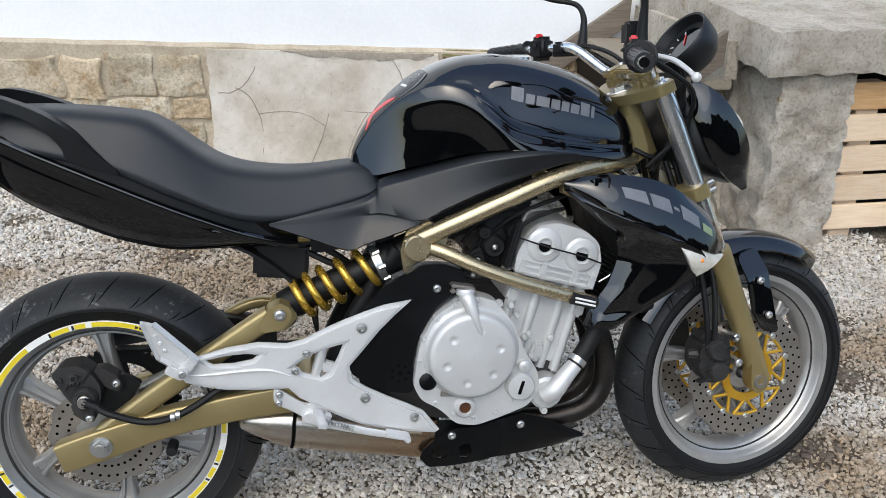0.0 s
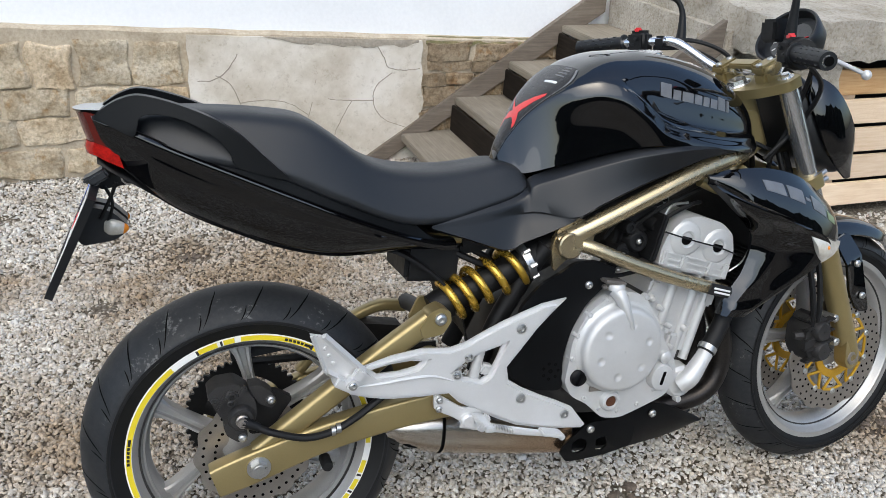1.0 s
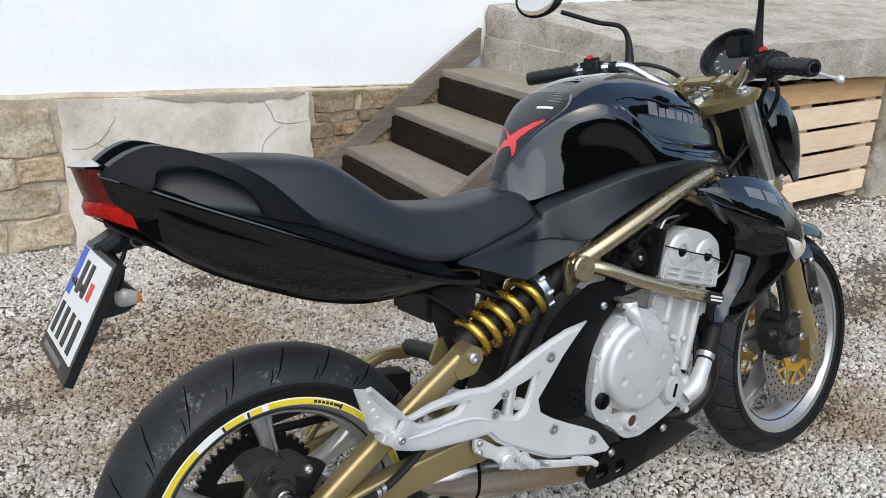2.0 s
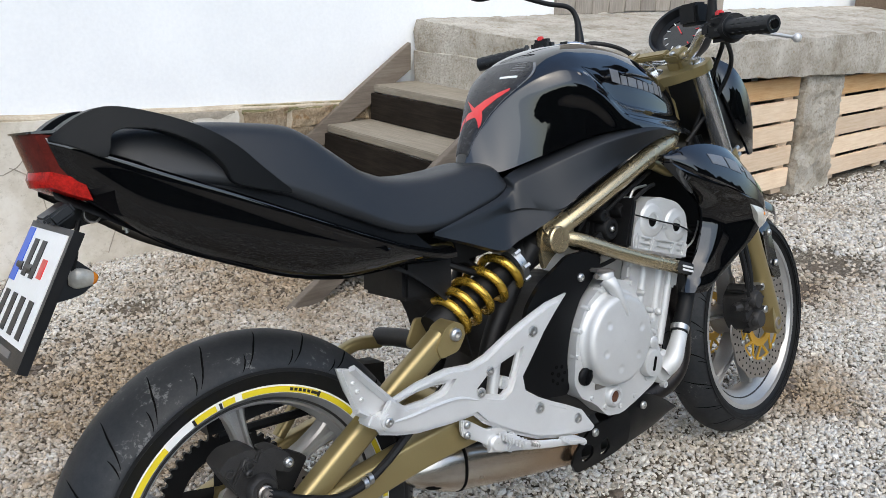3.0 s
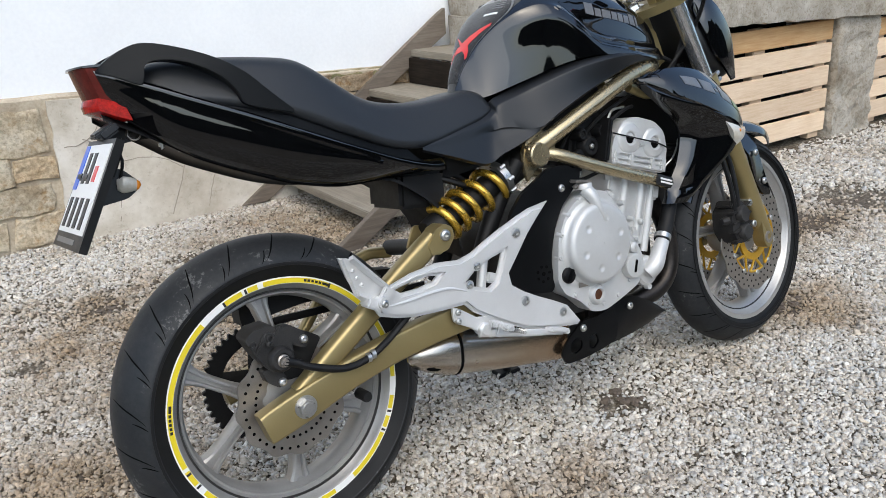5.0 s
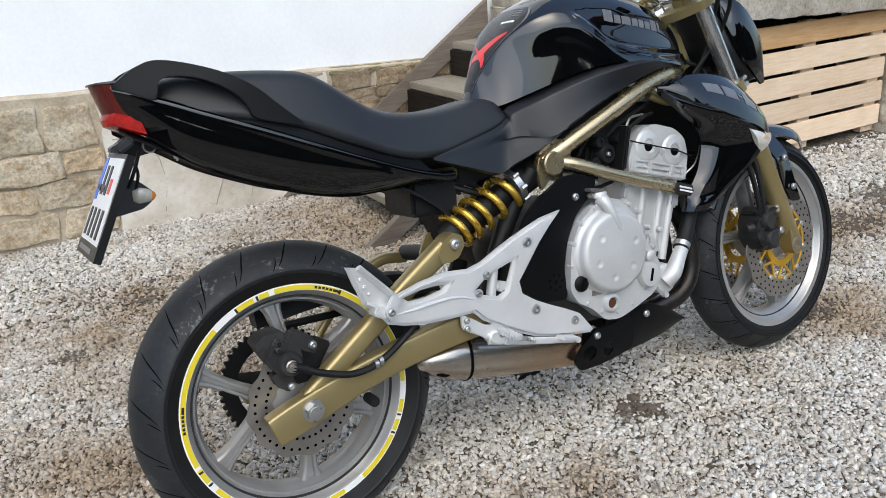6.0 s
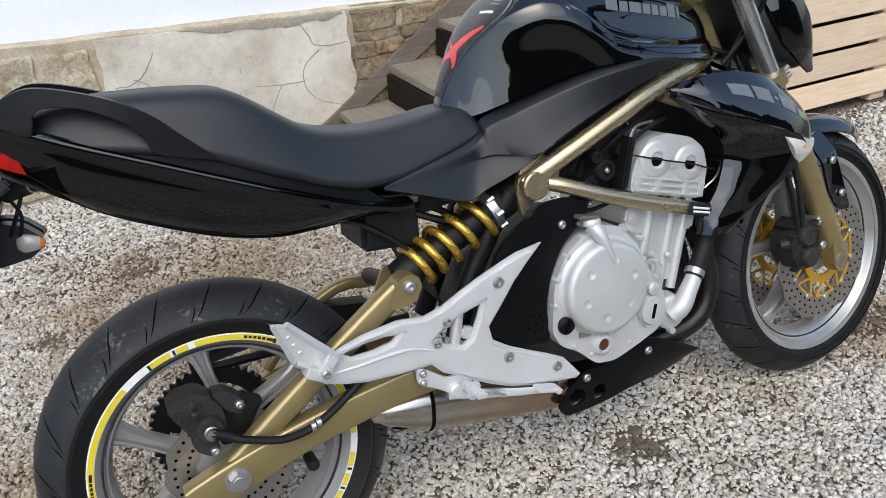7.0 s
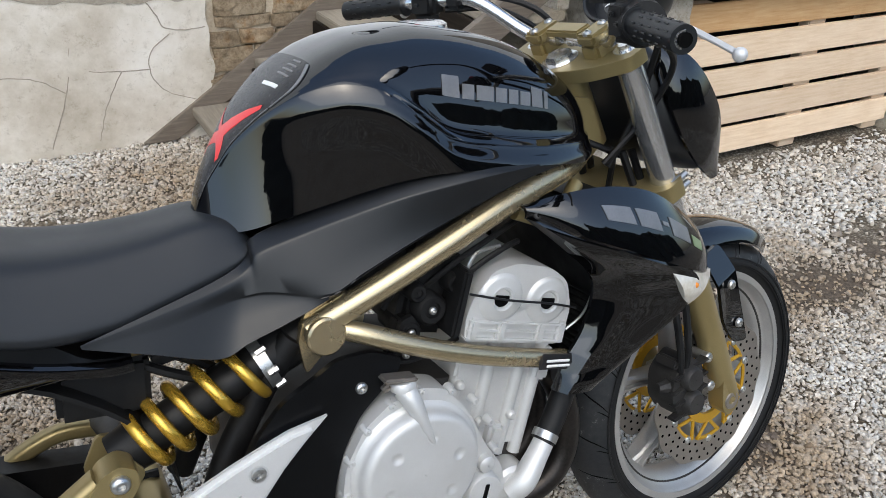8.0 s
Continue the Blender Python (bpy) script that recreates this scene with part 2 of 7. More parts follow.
def damp_and_shade_patches(m):
    """Brown damp patches with ragged edges, with shade of stairs and motorcycle painted in, the same on bed and stones:
    1 inside, 0 outside.
    """
    t, n, l, b = nodes_of(m)
    ragged = noise_tex(m, 5.5, 6, 0.7)
    out = None
    for cx, cy, rx, ry in ((0.88, 1.70, 0.55, 0.75), (-0.35, 0.45, 0.35, 0.3), (2.35, 0.42, 0.75, 0.25), (0.35, -0.30, 0.45, 0.2), (-0.75, 1.35, 0.4, 0.2), (0.2, 0.75, 0.6, 0.22), (1.75, -0.05, 0.3, 0.22), (0.15, 1.25, 0.75, 0.55)):
        mp = n.new("ShaderNodeMapping")
        mp.inputs["Scale"].default_value = (1 / rx, 1 / ry, 0.0)
        mp.inputs["Location"].default_value = (-cx / rx, -cy / ry, 0.0)
        l.new(coords(m), mp.inputs["Vector"])
        ln = n.new("ShaderNodeVectorMath")
        ln.operation = "LENGTH"
        l.new(mp.outputs[0], ln.inputs[0])
        ad = n.new("ShaderNodeMath")
        ad.operation = "MULTIPLY_ADD"
        l.new(ragged, ad.inputs[0])
        ad.inputs[1].default_value = 2.4
        l.new(ln.outputs["Value"], ad.inputs[2])
        mr = n.new("ShaderNodeMapRange")
        mr.inputs["From Min"].default_value, mr.inputs["From Max"].default_value = 1.45, 2.35
        mr.inputs["To Min"].default_value, mr.inputs["To Max"].default_value = 1.0, 0.0
        l.new(ad.outputs[0], mr.inputs["Value"])
        if out is None:
            out = mr.outputs[0]
        else:
            mx = n.new("ShaderNodeMath")
            mx.operation = "MAXIMUM"
            l.new(out, mx.inputs[0])
            l.new(mr.outputs[0], mx.inputs[1])
            out = mx.outputs[0]
    return out


DIRT = material("gravel_bed", (0.2, 0.17, 0.14), 0.95)
_t, _n, _l, _b = nodes_of(DIRT)
_v = _n.new("ShaderNodeTexVoronoi")
_v.inputs["Scale"].default_value = 95
_l.new(coords(DIRT), _v.inputs["Vector"])
_sv = _n.new("ShaderNodeSeparateColor")
_l.new(_v.outputs["Color"], _sv.inputs[0])
_cell = ramp(DIRT, _sv.outputs[0], [(0.0, (0.14, 0.118, 0.088)), (0.35, (0.26, 0.23, 0.185)), (1.0, (0.43, 0.395, 0.335))])
_gap = ramp(DIRT, _v.outputs["Distance"], [(0.2, (1, 1, 1)), (0.58, (0.4, 0.365, 0.31))])
_c1 = mix(DIRT, 1.0, _cell, _gap, "MULTIPLY")
_c1 = mix(DIRT, 1.0, _c1, ramp(DIRT, noise_tex(DIRT, 2.2, 7, 0.65), [(0.36, (0.70, 0.62, 0.52)), (0.55, (1, 1, 1))]), "MULTIPLY")
paint(DIRT, mix(DIRT, damp_and_shade_patches(DIRT), _c1, ramp(DIRT, noise_tex(DIRT, 70, 6, 0.75), [(0.35, (0.055, 0.04, 0.028)), (0.65, (0.15, 0.115, 0.08))])))
bump(DIRT, noise_tex(DIRT, 90, 5, 0.7), 0.9, 0.012)

GRAVEL = material("crushed_stone", (0.42, 0.39, 0.34), 0.88)
_t, _n, _l, _b = nodes_of(GRAVEL)
_geo = _n.new("ShaderNodeNewGeometry")
_isl = ramp(GRAVEL, _geo.outputs["Random Per Island"], [(0.0, (0.30, 0.265, 0.225)), (0.14, (0.47, 0.43, 0.37)), (0.30, (0.57, 0.53, 0.46)), (0.44, (0.54, 0.54, 0.525)), (0.58, (0.67, 0.60, 0.50)), (0.72, (0.62, 0.62, 0.605)), (0.86, (0.69, 0.65, 0.585)), (1.0, (0.78, 0.76, 0.71))])
_dirty = ramp(GRAVEL, noise_tex(GRAVEL, 1.9, 6, 0.65), [(0.30, (0.68, 0.60, 0.50)), (0.46, (0.97, 0.95, 0.92)), (0.7, (1.05, 1.05, 1.05))])
_sp = ramp(GRAVEL, noise_tex(GRAVEL, 240, 4, 0.7), [(0.3, (0.72, 0.71, 0.7)), (0.6, (1, 1, 1))])
# brown damp tone, darkened further for the shade by stairs and motorcycle
_damp_shade = ramp(GRAVEL, damp_and_shade_patches(GRAVEL), [(0.0, (1, 1, 1)), (1.0, (0.60, 0.505, 0.40))])
paint(GRAVEL, mix(GRAVEL, 1.0, mix(GRAVEL, 1.0, mix(GRAVEL, 1.0, _isl, _dirty, "MULTIPLY"), _sp, "MULTIPLY"), _damp_shade, "MULTIPLY"))
MUD = worn("dark_mud", (0.075, 0.056, 0.042), (0.15, 0.118, 0.09), (0.8, 0.95), 0, 30, 200, 0.6, 0.004)
HEDGE = worn("dark_hedge", (0.012, 0.016, 0.008), (0.03, 0.036, 0.018), (0.8, 0.95), 0, 1.5, 9, 0.5, 0.05)
MOSS = worn("moss_crust", (0.10, 0.095, 0.035), (0.26, 0.215, 0.11), (0.85, 0.95), 0, 14, 120, 0.8, 0.008)


# ---- building helpers ----
def finish(bm, name, material_, parent=None, label="", smooth=40.0):
    bmesh.ops.recalc_face_normals(bm, faces=bm.faces)
    me = bpy.data.meshes.new(name)
    bm.to_mesh(me)
    bm.free()
    me.materials.append(material_)
    if smooth:
        me.polygons.foreach_set("use_smooth", [True] * len(me.polygons))
        me.set_sharp_from_angle(angle=radians(smooth))
    ob = new(name, me)
    if parent:
        ob.parent = parent
    if label:
        ob["label"] = label
    return ob


def part(name, bm, material_, parent, label="", smooth=40.0):
    return finish(bm, name, material_, parent, label, smooth)


def thing(name, label, category, m=None, group="", kind=""):
    ob = new(name)
    ob.empty_display_size = 0.1
    if m is not None:
        ob.matrix_world = m
    return tagged(ob, label, category, group, kind)


def spline(pts, n):
    """Points along a smooth curve through pts."""
    p = [Vector(q) for q in pts]
    out = []
    segs = len(p) - 1
    for k in range(n + 1):
        s = min(k / n * segs, segs - 1e-6)
        i, f = int(s), s - int(s)
        a, b = p[i], p[i + 1]
        m0 = (p[i + 1] - p[i - 1]) / 2 if i > 0 else b - a
        m1 = (p[i + 2] - p[i]) / 2 if i + 2 <= segs else b - a
        f2, f3 = f * f, f * f * f
        out.append(a * (2 * f3 - 3 * f2 + 1) + m0 * (f3 - 2 * f2 + f) + b * (3 * f2 - 2 * f3) + m1 * (f3 - f2))
    return out


def bridge(bm, rings, closed=True, cap=True):
    rows = [[bm.verts.new(v) for v in r] for r in rings]
    n = len(rows[0])
    for a, b in zip(rows, rows[1:]):
        for i in range(n if closed else n - 1):
            j = (i + 1) % n
            try:
                bm.faces.new((a[i], a[j], b[j], b[i]))
            except ValueError:
                pass
    if cap and closed:
        for r in (rows[0][::-1], rows[-1]):
            try:
                bm.faces.new(r)
            except ValueError:
                pass
    return rows


def tube(bm, pts, radius, n=24, seg=10, flat=1.0, side=(0, 1, 0), smooth_path=True):
    """A round or oval bar along pts; radius a number or a list along it; flat scales it across side."""
    path = spline(pts, n) if smooth_path else [Vector(p) for p in pts]
    n = len(path) - 1
    if not isinstance(radius, (int, float)):
        radius = [v.x for v in spline([(r, 0, 0) for r in radius], n)]
    else:
        radius = [radius] * (n + 1)
    rings = []
    for k, p in enumerate(path):
        d = (path[min(k + 1, n)] - path[max(k - 1, 0)]).normalized()
        a = Vector(side) - d * d.dot(Vector(side))
        if a.length < 1e-3:
            a = Vector((0, 0, 1)) - d * d.z
        a.normalize()
        b = d.cross(a)
        rings.append([p + (a * math.cos(q) * flat + b * math.sin(q)) * radius[k] for q in [2 * math.pi * i / seg for i in range(seg)]])
    bridge(bm, rings)
    return bm


def bar(bm, p0, p1, r0, r1=None, seg=16):
    return tube(bm, [p0, p1], [r0, r1 if r1 is not None else r0], 1, seg)


def lathe(bm, profile, centre, axis="Y", seg=48, arc=(0.0, 360.0), close=True):
    """Turns a profile of (radius, along) round an axis through centre."""
    full = arc[1] - arc[0] > 359.9
    k = seg if full else seg + 1
    rings = []
    for i in range(k):
        q = radians(arc[0] + (arc[1] - arc[0]) * i / seg)
        ring = []
        for r, h in profile:
            if axis == "Y":
                v = Vector((r * math.cos(q), h, r * math.sin(q)))
            elif axis == "X":
                v = Vector((h, r * math.cos(q), r * math.sin(q)))
            else:
                v = Vector((r * math.cos(q), r * math.sin(q), h))
            ring.append(v + Vector(centre))
        rings.append(ring)
    if full:
        rings.append(rings[0])
    rows = []
    for i, r in enumerate(rings):
        rows.append(rows[0] if full and i == len(rings) - 1 else [bm.verts.new(v) for v in r])
    n = len(profile)
    for a, b in zip(rows, rows[1:]):
        for i in range(n if close else n - 1):
            j = (i + 1) % n
            try:
                bm.faces.new((a[i], a[j], b[j], b[i]))
            except ValueError:
                pass
    if not full and close:
        for r in (rows[0], rows[-1]):
            bm.faces.new(r)
    bmesh.ops.remove_doubles(bm, verts=bm.verts, dist=1e-6)
    return bm


def slab_poly(bm, outline, y0, y1, holes=(), bevel=0.003, seg=2):
    """A plate: an outline in x and z, pushed from y0 to y1, with holes and rounded edges."""
    edges = []
    for loop in (outline, *holes):
        vs = [bm.verts.new((x, y0, z)) for x, z in loop]
        edges += [bm.edges.new((vs[i], vs[(i + 1) % len(vs)])) for i in range(len(vs))]
    fill = bmesh.ops.triangle_fill(bm, use_beauty=True, use_dissolve=False, edges=edges)
    faces = [g for g in fill["geom"] if isinstance(g, bmesh.types.BMFace)]
    ext = bmesh.ops.extrude_face_region(bm, geom=faces)
    for v in ext["geom"]:
        if isinstance(v, bmesh.types.BMVert):
            v.co.y = y1
    bmesh.ops.recalc_face_normals(bm, faces=bm.faces)
    if bevel:
        sharp = [e for e in bm.edges if len(e.link_faces) == 2 and abs(e.calc_face_angle(0)) > 0.9 and abs(e.verts[0].co.y - e.verts[1].co.y) < 1e-6]
        bmesh.ops.bevel(bm, geom=sharp, offset=bevel, segments=seg, affect="EDGES", clamp_overlap=True)
    return bm


def rounded(outline, n=4, keep=()):
    """Softens the corners of a closed outline."""
    p = [Vector((x, z, 0)) for x, z in outline]
    out = []
    for i, b in enumerate(p):
        if i in keep:
            out.append((b.x, b.y))
            continue
        a, c = p[i - 1], p[(i + 1) % len(p)]
        r = min((a - b).length, (c - b).length) * 0.3
        s, e = b + (a - b).normalized() * r, b + (c - b).normalized() * r
        for k in range(n + 1):
            f = k / n
            q = s * (1 - f) ** 2 + b * 2 * f * (1 - f) + e * f * f
            out.append((q.x, q.y))
    return out


def box(bm, size, centre, turn=(0, 0, 0), bevel=0.0, seg=2):
    m = pose(*centre, *turn) @ Matrix.Diagonal((*size, 1))
    made = bmesh.ops.create_cube(bm, size=1.0, matrix=m)
    if bevel:
        es = {e for v in made["verts"] for e in v.link_edges}
        bmesh.ops.bevel(bm, geom=list(es), offset=bevel, segments=seg, affect="EDGES", clamp_overlap=True)
    return bm


def panel(bm, edge_a, edge_b, n=16, k=8, bulge=0.01, thick=0.004, out=(0, -1, 0), shape=None):
    """A shell between two 3D edges that swells outwards, with thickness."""
    a, b = spline(edge_a, n), spline(edge_b, n)
    o = Vector(out)
    front = []
    for i in range(n + 1):
        row = []
        for j in range(k + 1):
            f = j / k
            w = shape(i / n, f) if shape else 4 * f * (1 - f)
            row.append(a[i].lerp(b[i], f) + o * bulge * w)
        front.append(row)
    back = [[p - o * thick for p in r] for r in front]
    rings = []
    for f, g in zip(front, back):
        rings.append(f + g[::-1])
    bridge(bm, rings)
    return bm


def bolt(bm, p, d, r=0.007, h=0.005, socket=True):
    """A button-head bolt at p pointing along d."""
    d = Vector(d).normalized()
    p = Vector(p)
    a = d.orthogonal().normalized()
    b = d.cross(a)
    prof = [(1.0, 0), (1.0, 0.45), (0.85, 0.8), (0.55, 1.0)]
    if socket:
        prof += [(0.42, 1.0), (0.42, 0.35)]
    prof.append((0.001, 0.35 if socket else 1.0))
    rings = [[p + d * h * z + (a * math.cos(q) + b * math.sin(q)) * r * s for q in [2 * math.pi * i / 12 for i in range(12)]] for s, z in prof]
    bridge(bm, rings)
    return bm


def rough_box(bm, size, centre, cell=0.06, amount=0.012, freq=9.0, seed=0.0, round_=0.0):
    """A block with an uneven, broken surface."""
    made = bmesh.ops.create_cube(bm, size=1.0)
    nx, ny, nz = [max(1, min(110, int(s / cell))) for s in size]
    bmesh.ops.delete(bm, geom=made["verts"], context="VERTS")
    h = Vector(size) / 2

    def face(o, u, v, nu, nv):
        grid = [[bm.verts.new(o + u * (i / nu) + v * (j / nv)) for j in range(nv + 1)] for i in range(nu + 1)]
        for i in range(nu):
            for j in range(nv):
                bm.faces.new((grid[i][j], grid[i + 1][j], grid[i + 1][j + 1], grid[i][j + 1]))

    X, Y, Z = Vector((size[0], 0, 0)), Vector((0, size[1], 0)), Vector((0, 0, size[2]))
    lo = -h
    face(lo.copy(), X, Y, nx, ny)
    face(lo + Z, X, Y, nx, ny)
    face(lo.copy(), X, Z, nx, nz)
    face(lo + Y, X, Z, nx, nz)
    face(lo.copy(), Y, Z, ny, nz)
    face(lo + X, Y, Z, ny, nz)
    bmesh.ops.remove_doubles(bm, verts=bm.verts, dist=1e-5)
    c = Vector(centre)
    for v in bm.verts:
        p = v.co.copy()
        if round_:
            q = Vector([max(-h[k] + round_, min(h[k] - round_, p[k])) for k in range(3)])
            dd = p - q
            if dd.length > 1e-9:
                p = q + dd.normalized() * min(dd.length, round_)
        w = p + c + Vector((seed, seed * 1.7, -seed))
        d = noise.noise_vector(w * freq) * 0.7 + noise.noise_vector(w * freq * 3.1) * 0.3
        v.co = p + d * amount + c
    return bm


# ---- setting ----
WALL_Y = 2.42


def ground_height(x, y):
    return 0.012 * noise.noise(Vector((x * 0.9, y * 0.9, 0.3))) + 0.005 * noise.noise(Vector((x * 4, y * 4, 1.7)))


bm = bmesh.new()
xs = [-300, -60, -12] + [-4 + 0.1 * i for i in range(121)] + [14, 60, 300]
ys = [-300, -60, -12] + [-3.0 + 0.1 * i for i in range(56)] + [8, 60, 300]
gv = [[bm.verts.new((x, y, ground_height(x, y) - 0.008 if -4 < x < 8 and -3 < y < 3 else -0.008)) for y in ys] for x in xs]
for i in range(len(xs) - 1):
    for j in range(len(ys) - 1):
        bm.faces.new((gv[i][j], gv[i + 1][j], gv[i + 1][j + 1], gv[i][j + 1]))
ground = tagged(finish(bm, "ground", DIRT, None, "", 60), "brown trodden earth bed under pale crushed gravel", "ground", kind="structure")

# loose gravel: small crushed stones, each a dented eight-vertex lump
rng = np.random.default_rng(7)
BARE = [(0.86, -0.09, 0.075), (1.69, 0.02, 0.09), (1.95, 0.33, 0.12), (2.1, 0.62, 0.14), (2.45, 0.42, 0.2), (-0.04, 1.465, 0.05), (-0.75, 1.95, 0.08), (0.38, 1.78, 0.10), (2.9, 0.5, 0.25), (-0.35, 1.15, 0.07), (0.55, -0.42, 0.05)]


def gravel(name, x0, x1, y0, y1, per_m2, size, label, keep_out=None):
    count = int((x1 - x0) * (y1 - y0) * per_m2)
    px, py = rng.uniform(x0, x1, count), rng.uniform(y0, y1, count)
    thin = np.sin(px * 2.3 + 1.1) * np.sin(py * 2.9 + 0.4) + 0.6 * np.sin(px * 5.1 + py * 3.7)
    ok = rng.uniform(-2.6, 1.3, count) < thin + 1.15
    rim = np.minimum(np.minimum(px - x0, x1 - px), np.minimum(py - y0, y1 - py + (9.0 if y1 > 2.3 else 0.0)))
    ok &= rng.uniform(0, 1, count) < np.clip(rim / 0.30 + 0.15, 0, 1)
    if keep_out:
        a, b, c, e = keep_out
        ok &= ~((px > a) & (px < b) & (py > c) & (py < e))
    for bx, by, br in BARE:
        d = np.hypot((px - bx) * 0.8, py - by) / br
        ok &= rng.uniform(0, 1, len(px)) < np.clip((d - 0.35) * 1.3, 0.12, 1.0)
    px, py = px[ok], py[ok]
    count = len(px)
    base = np.array([(-1, -1, -1), (1, -1, -1), (1, 1, -1), (-1, 1, -1), (-1, -1, 1), (1, -1, 1), (1, 1, 1), (-1, 1, 1)], float) * 0.58
    tri = np.array([(4, 5, 6), (4, 6, 7), (0, 1, 5), (0, 5, 4), (1, 2, 6), (1, 6, 5), (2, 3, 7), (2, 7, 6), (3, 0, 4), (3, 4, 7)])
    v = base[None] + rng.normal(0, 0.23, (count, 8, 3))
    s = size * np.exp(rng.normal(0, 0.25, count))
    v *= (s[:, None] * np.stack([rng.uniform(0.8, 1.5, count), rng.uniform(0.7, 1.1, count), rng.uniform(0.45, 0.8, count)], 1))[:, None, :]
    a, b, c = rng.uniform(0, 2 * np.pi, count), rng.normal(0, 0.45, count), rng.normal(0, 0.45, count)
    ca, sa, cb, sb, cc, sc = np.cos(a), np.sin(a), np.cos(b), np.sin(b), np.cos(c), np.sin(c)
    x, y, z = v[..., 0], v[..., 1], v[..., 2]
    y, z = y * cb[:, None] - z * sb[:, None], y * sb[:, None] + z * cb[:, None]
    x, z = x * cc[:, None] - z * sc[:, None], x * sc[:, None] + z * cc[:, None]
    x, y = x * ca[:, None] - y * sa[:, None], x * sa[:, None] + y * ca[:, None]
    h = np.array([ground_height(p, q) for p, q in zip(px, py)]) + s * rng.uniform(-0.15, 0.75, count) - 0.006
    pts = np.stack([x + px[:, None], y + py[:, None], z + h[:, None]], -1).reshape(-1, 3)
    faces = (tri[None] + (np.arange(count) * 8)[:, None, None]).reshape(-1, 3)
    me = bpy.data.meshes.new(name)
    me.vertices.add(len(pts))
    me.vertices.foreach_set("co", pts.ravel().astype(np.float32))
    me.loops.add(faces.size)
    me.loops.foreach_set("vertex_index", faces.ravel().astype(np.int32))
    me.polygons.add(len(faces))
    me.polygons.foreach_set("loop_start", (np.arange(len(faces)) * 3).astype(np.int32))
    me.update(calc_edges=True)
    me.materials.append(GRAVEL)
    return tagged(new(name, me), label, "gravel", kind="stuff")


gravel("gravel", -1.05, 2.75, -0.9, 1.45, 22000, 0.0055, "pale grey and beige crushed stone gravel around the motorcycle")
gravel("gravel", -1.75, 2.75, 1.15, 2.4, 12500, 0.0064, "pale grey and beige crushed stone gravel at the house wall")
gravel("gravel", 2.45, 5.3, -1.0, 1.25, 8000, 0.0080, "pale grey crushed stone gravel before the loading platform")

gravel("gravel", -4.0, 6.0, -3.6, 2.4, 650, 0.0105, "sparse grey crushed stones spread over the yard", (-1.1, 5.2, -0.85, 2.4))

# white house wall
bm = bmesh.new()
box(bm, (18.0, 0.4, 4.6), (3.0, WALL_Y + 0.2, 2.3))
tagged(finish(bm, "wall_north", PLASTER, None, "", 0), "smooth white plastered house wall", "wall", kind="structure")


def plinth_top(x):
    return 0.645 - 0.042 * (x + 0.4)


# plinth: mortar body with a sloping top edge, stones and render set on it
bm = bmesh.new()
n = 60
rings = []
for i in range(n + 1):
    x = -5.0 + 7.06 * i / n
    t = plinth_top(x) + 0.006 * noise.noise(Vector((x * 5, 0, 0)))
    w = 0.005 * noise.noise(Vector((x * 3, 4, 0)))
    rings.append([(x, WALL_Y + 0.01, -0.05), (x, 2.390 + w * 0.4, -0.05), (x, 2.390 - w * 0.4, 0.2), (x, 2.390 + w * 0.4, 0.4), (x, 2.386, t - 0.03), (x, 2.384, t - 0.005), (x, 2.390, t), (x, WALL_Y + 0.01, t + 0.012)])
bridge(bm, rings)
plinth = tagged(finish(bm, "wall_plinth", MORTAR, None, "", 50), "old sandstone plinth with patched cement render", "wall", kind="structure")


def stone(x0, x1, z0, z1, mat, seed, proud=0.022, parent=None):
    bm = bmesh.new()
    nx, nz = 22, 16
    cx, cz, hx, hz = (x0 + x1) / 2, (z0 + z1) / 2, (x1 - x0) / 2, (z1 - z0) / 2
    grid = []
    for i in range(nx + 1):
        row = []
        for j in range(nz + 1):
            u, v = 2 * i / nx - 1, 2 * j / nz - 1
            k = (abs(u) ** 30 + abs(v) ** 30) ** (1 / 30)
            m = max(abs(u), abs(v))
            f = m / k if k > 1e-6 else 1
            x, z = cx + u * f * hx, cz + v * f * hz
            d = noise.noise_vector(Vector((x * 9, seed, z * 9)))
            x, z = x + d.x * 0.030 * m, z + d.z * 0.022 * m
            edge = max(0.0, 1 - m ** 22)
            y = 2.3855 - (proud + 0.004) * edge - (0.009 * noise.noise(Vector((x * 13, seed, z * 13))) + 0.006 * noise.noise(Vector((x * 37, seed, z * 37)))) * edge
            row.append(bm.verts.new((x, y + (0.012 if m > 0.99 else 0), z)))
        grid.append(row)
    for i in range(nx):
        for j in range(nz):
            bm.faces.new((grid[i][j], grid[i + 1][j], grid[i + 1][j + 1], grid[i][j + 1]))
    return finish(bm, "stone", mat, parent, "", 60)


# courses of large stones on the weathered stretch
r = random.Random(11)
for z0, z1, ends in ((0.396, 0.60, (-2.0, -1.72, -1.4, -1.1, -0.93, -0.60, -0.42, -0.20, 0.02)),
                     (0.276, 0.392, (-2.0, -1.6, -1.15, -0.72, -0.45, -0.14, 0.03)),
                     (0.146, 0.272, (-2.0, -1.55, -1.2, -0.95, -0.68, -0.28, 0.0)),
                     (0.01, 0.142, (-2.0, -1.7, -1.3, -0.85, -0.52, -0.2, 0.03))):
    for a, b in zip(ends, ends[1:]):
        j = r.uniform(-0.012, 0.012)
        stone(a + 0.004, b - 0.004, z0 + j * 0.4, min(z1 + j * 0.4, plinth_top(a) - 0.012), STONE, r.uniform(0, 50), r.uniform(0.003, 0.013), plinth)
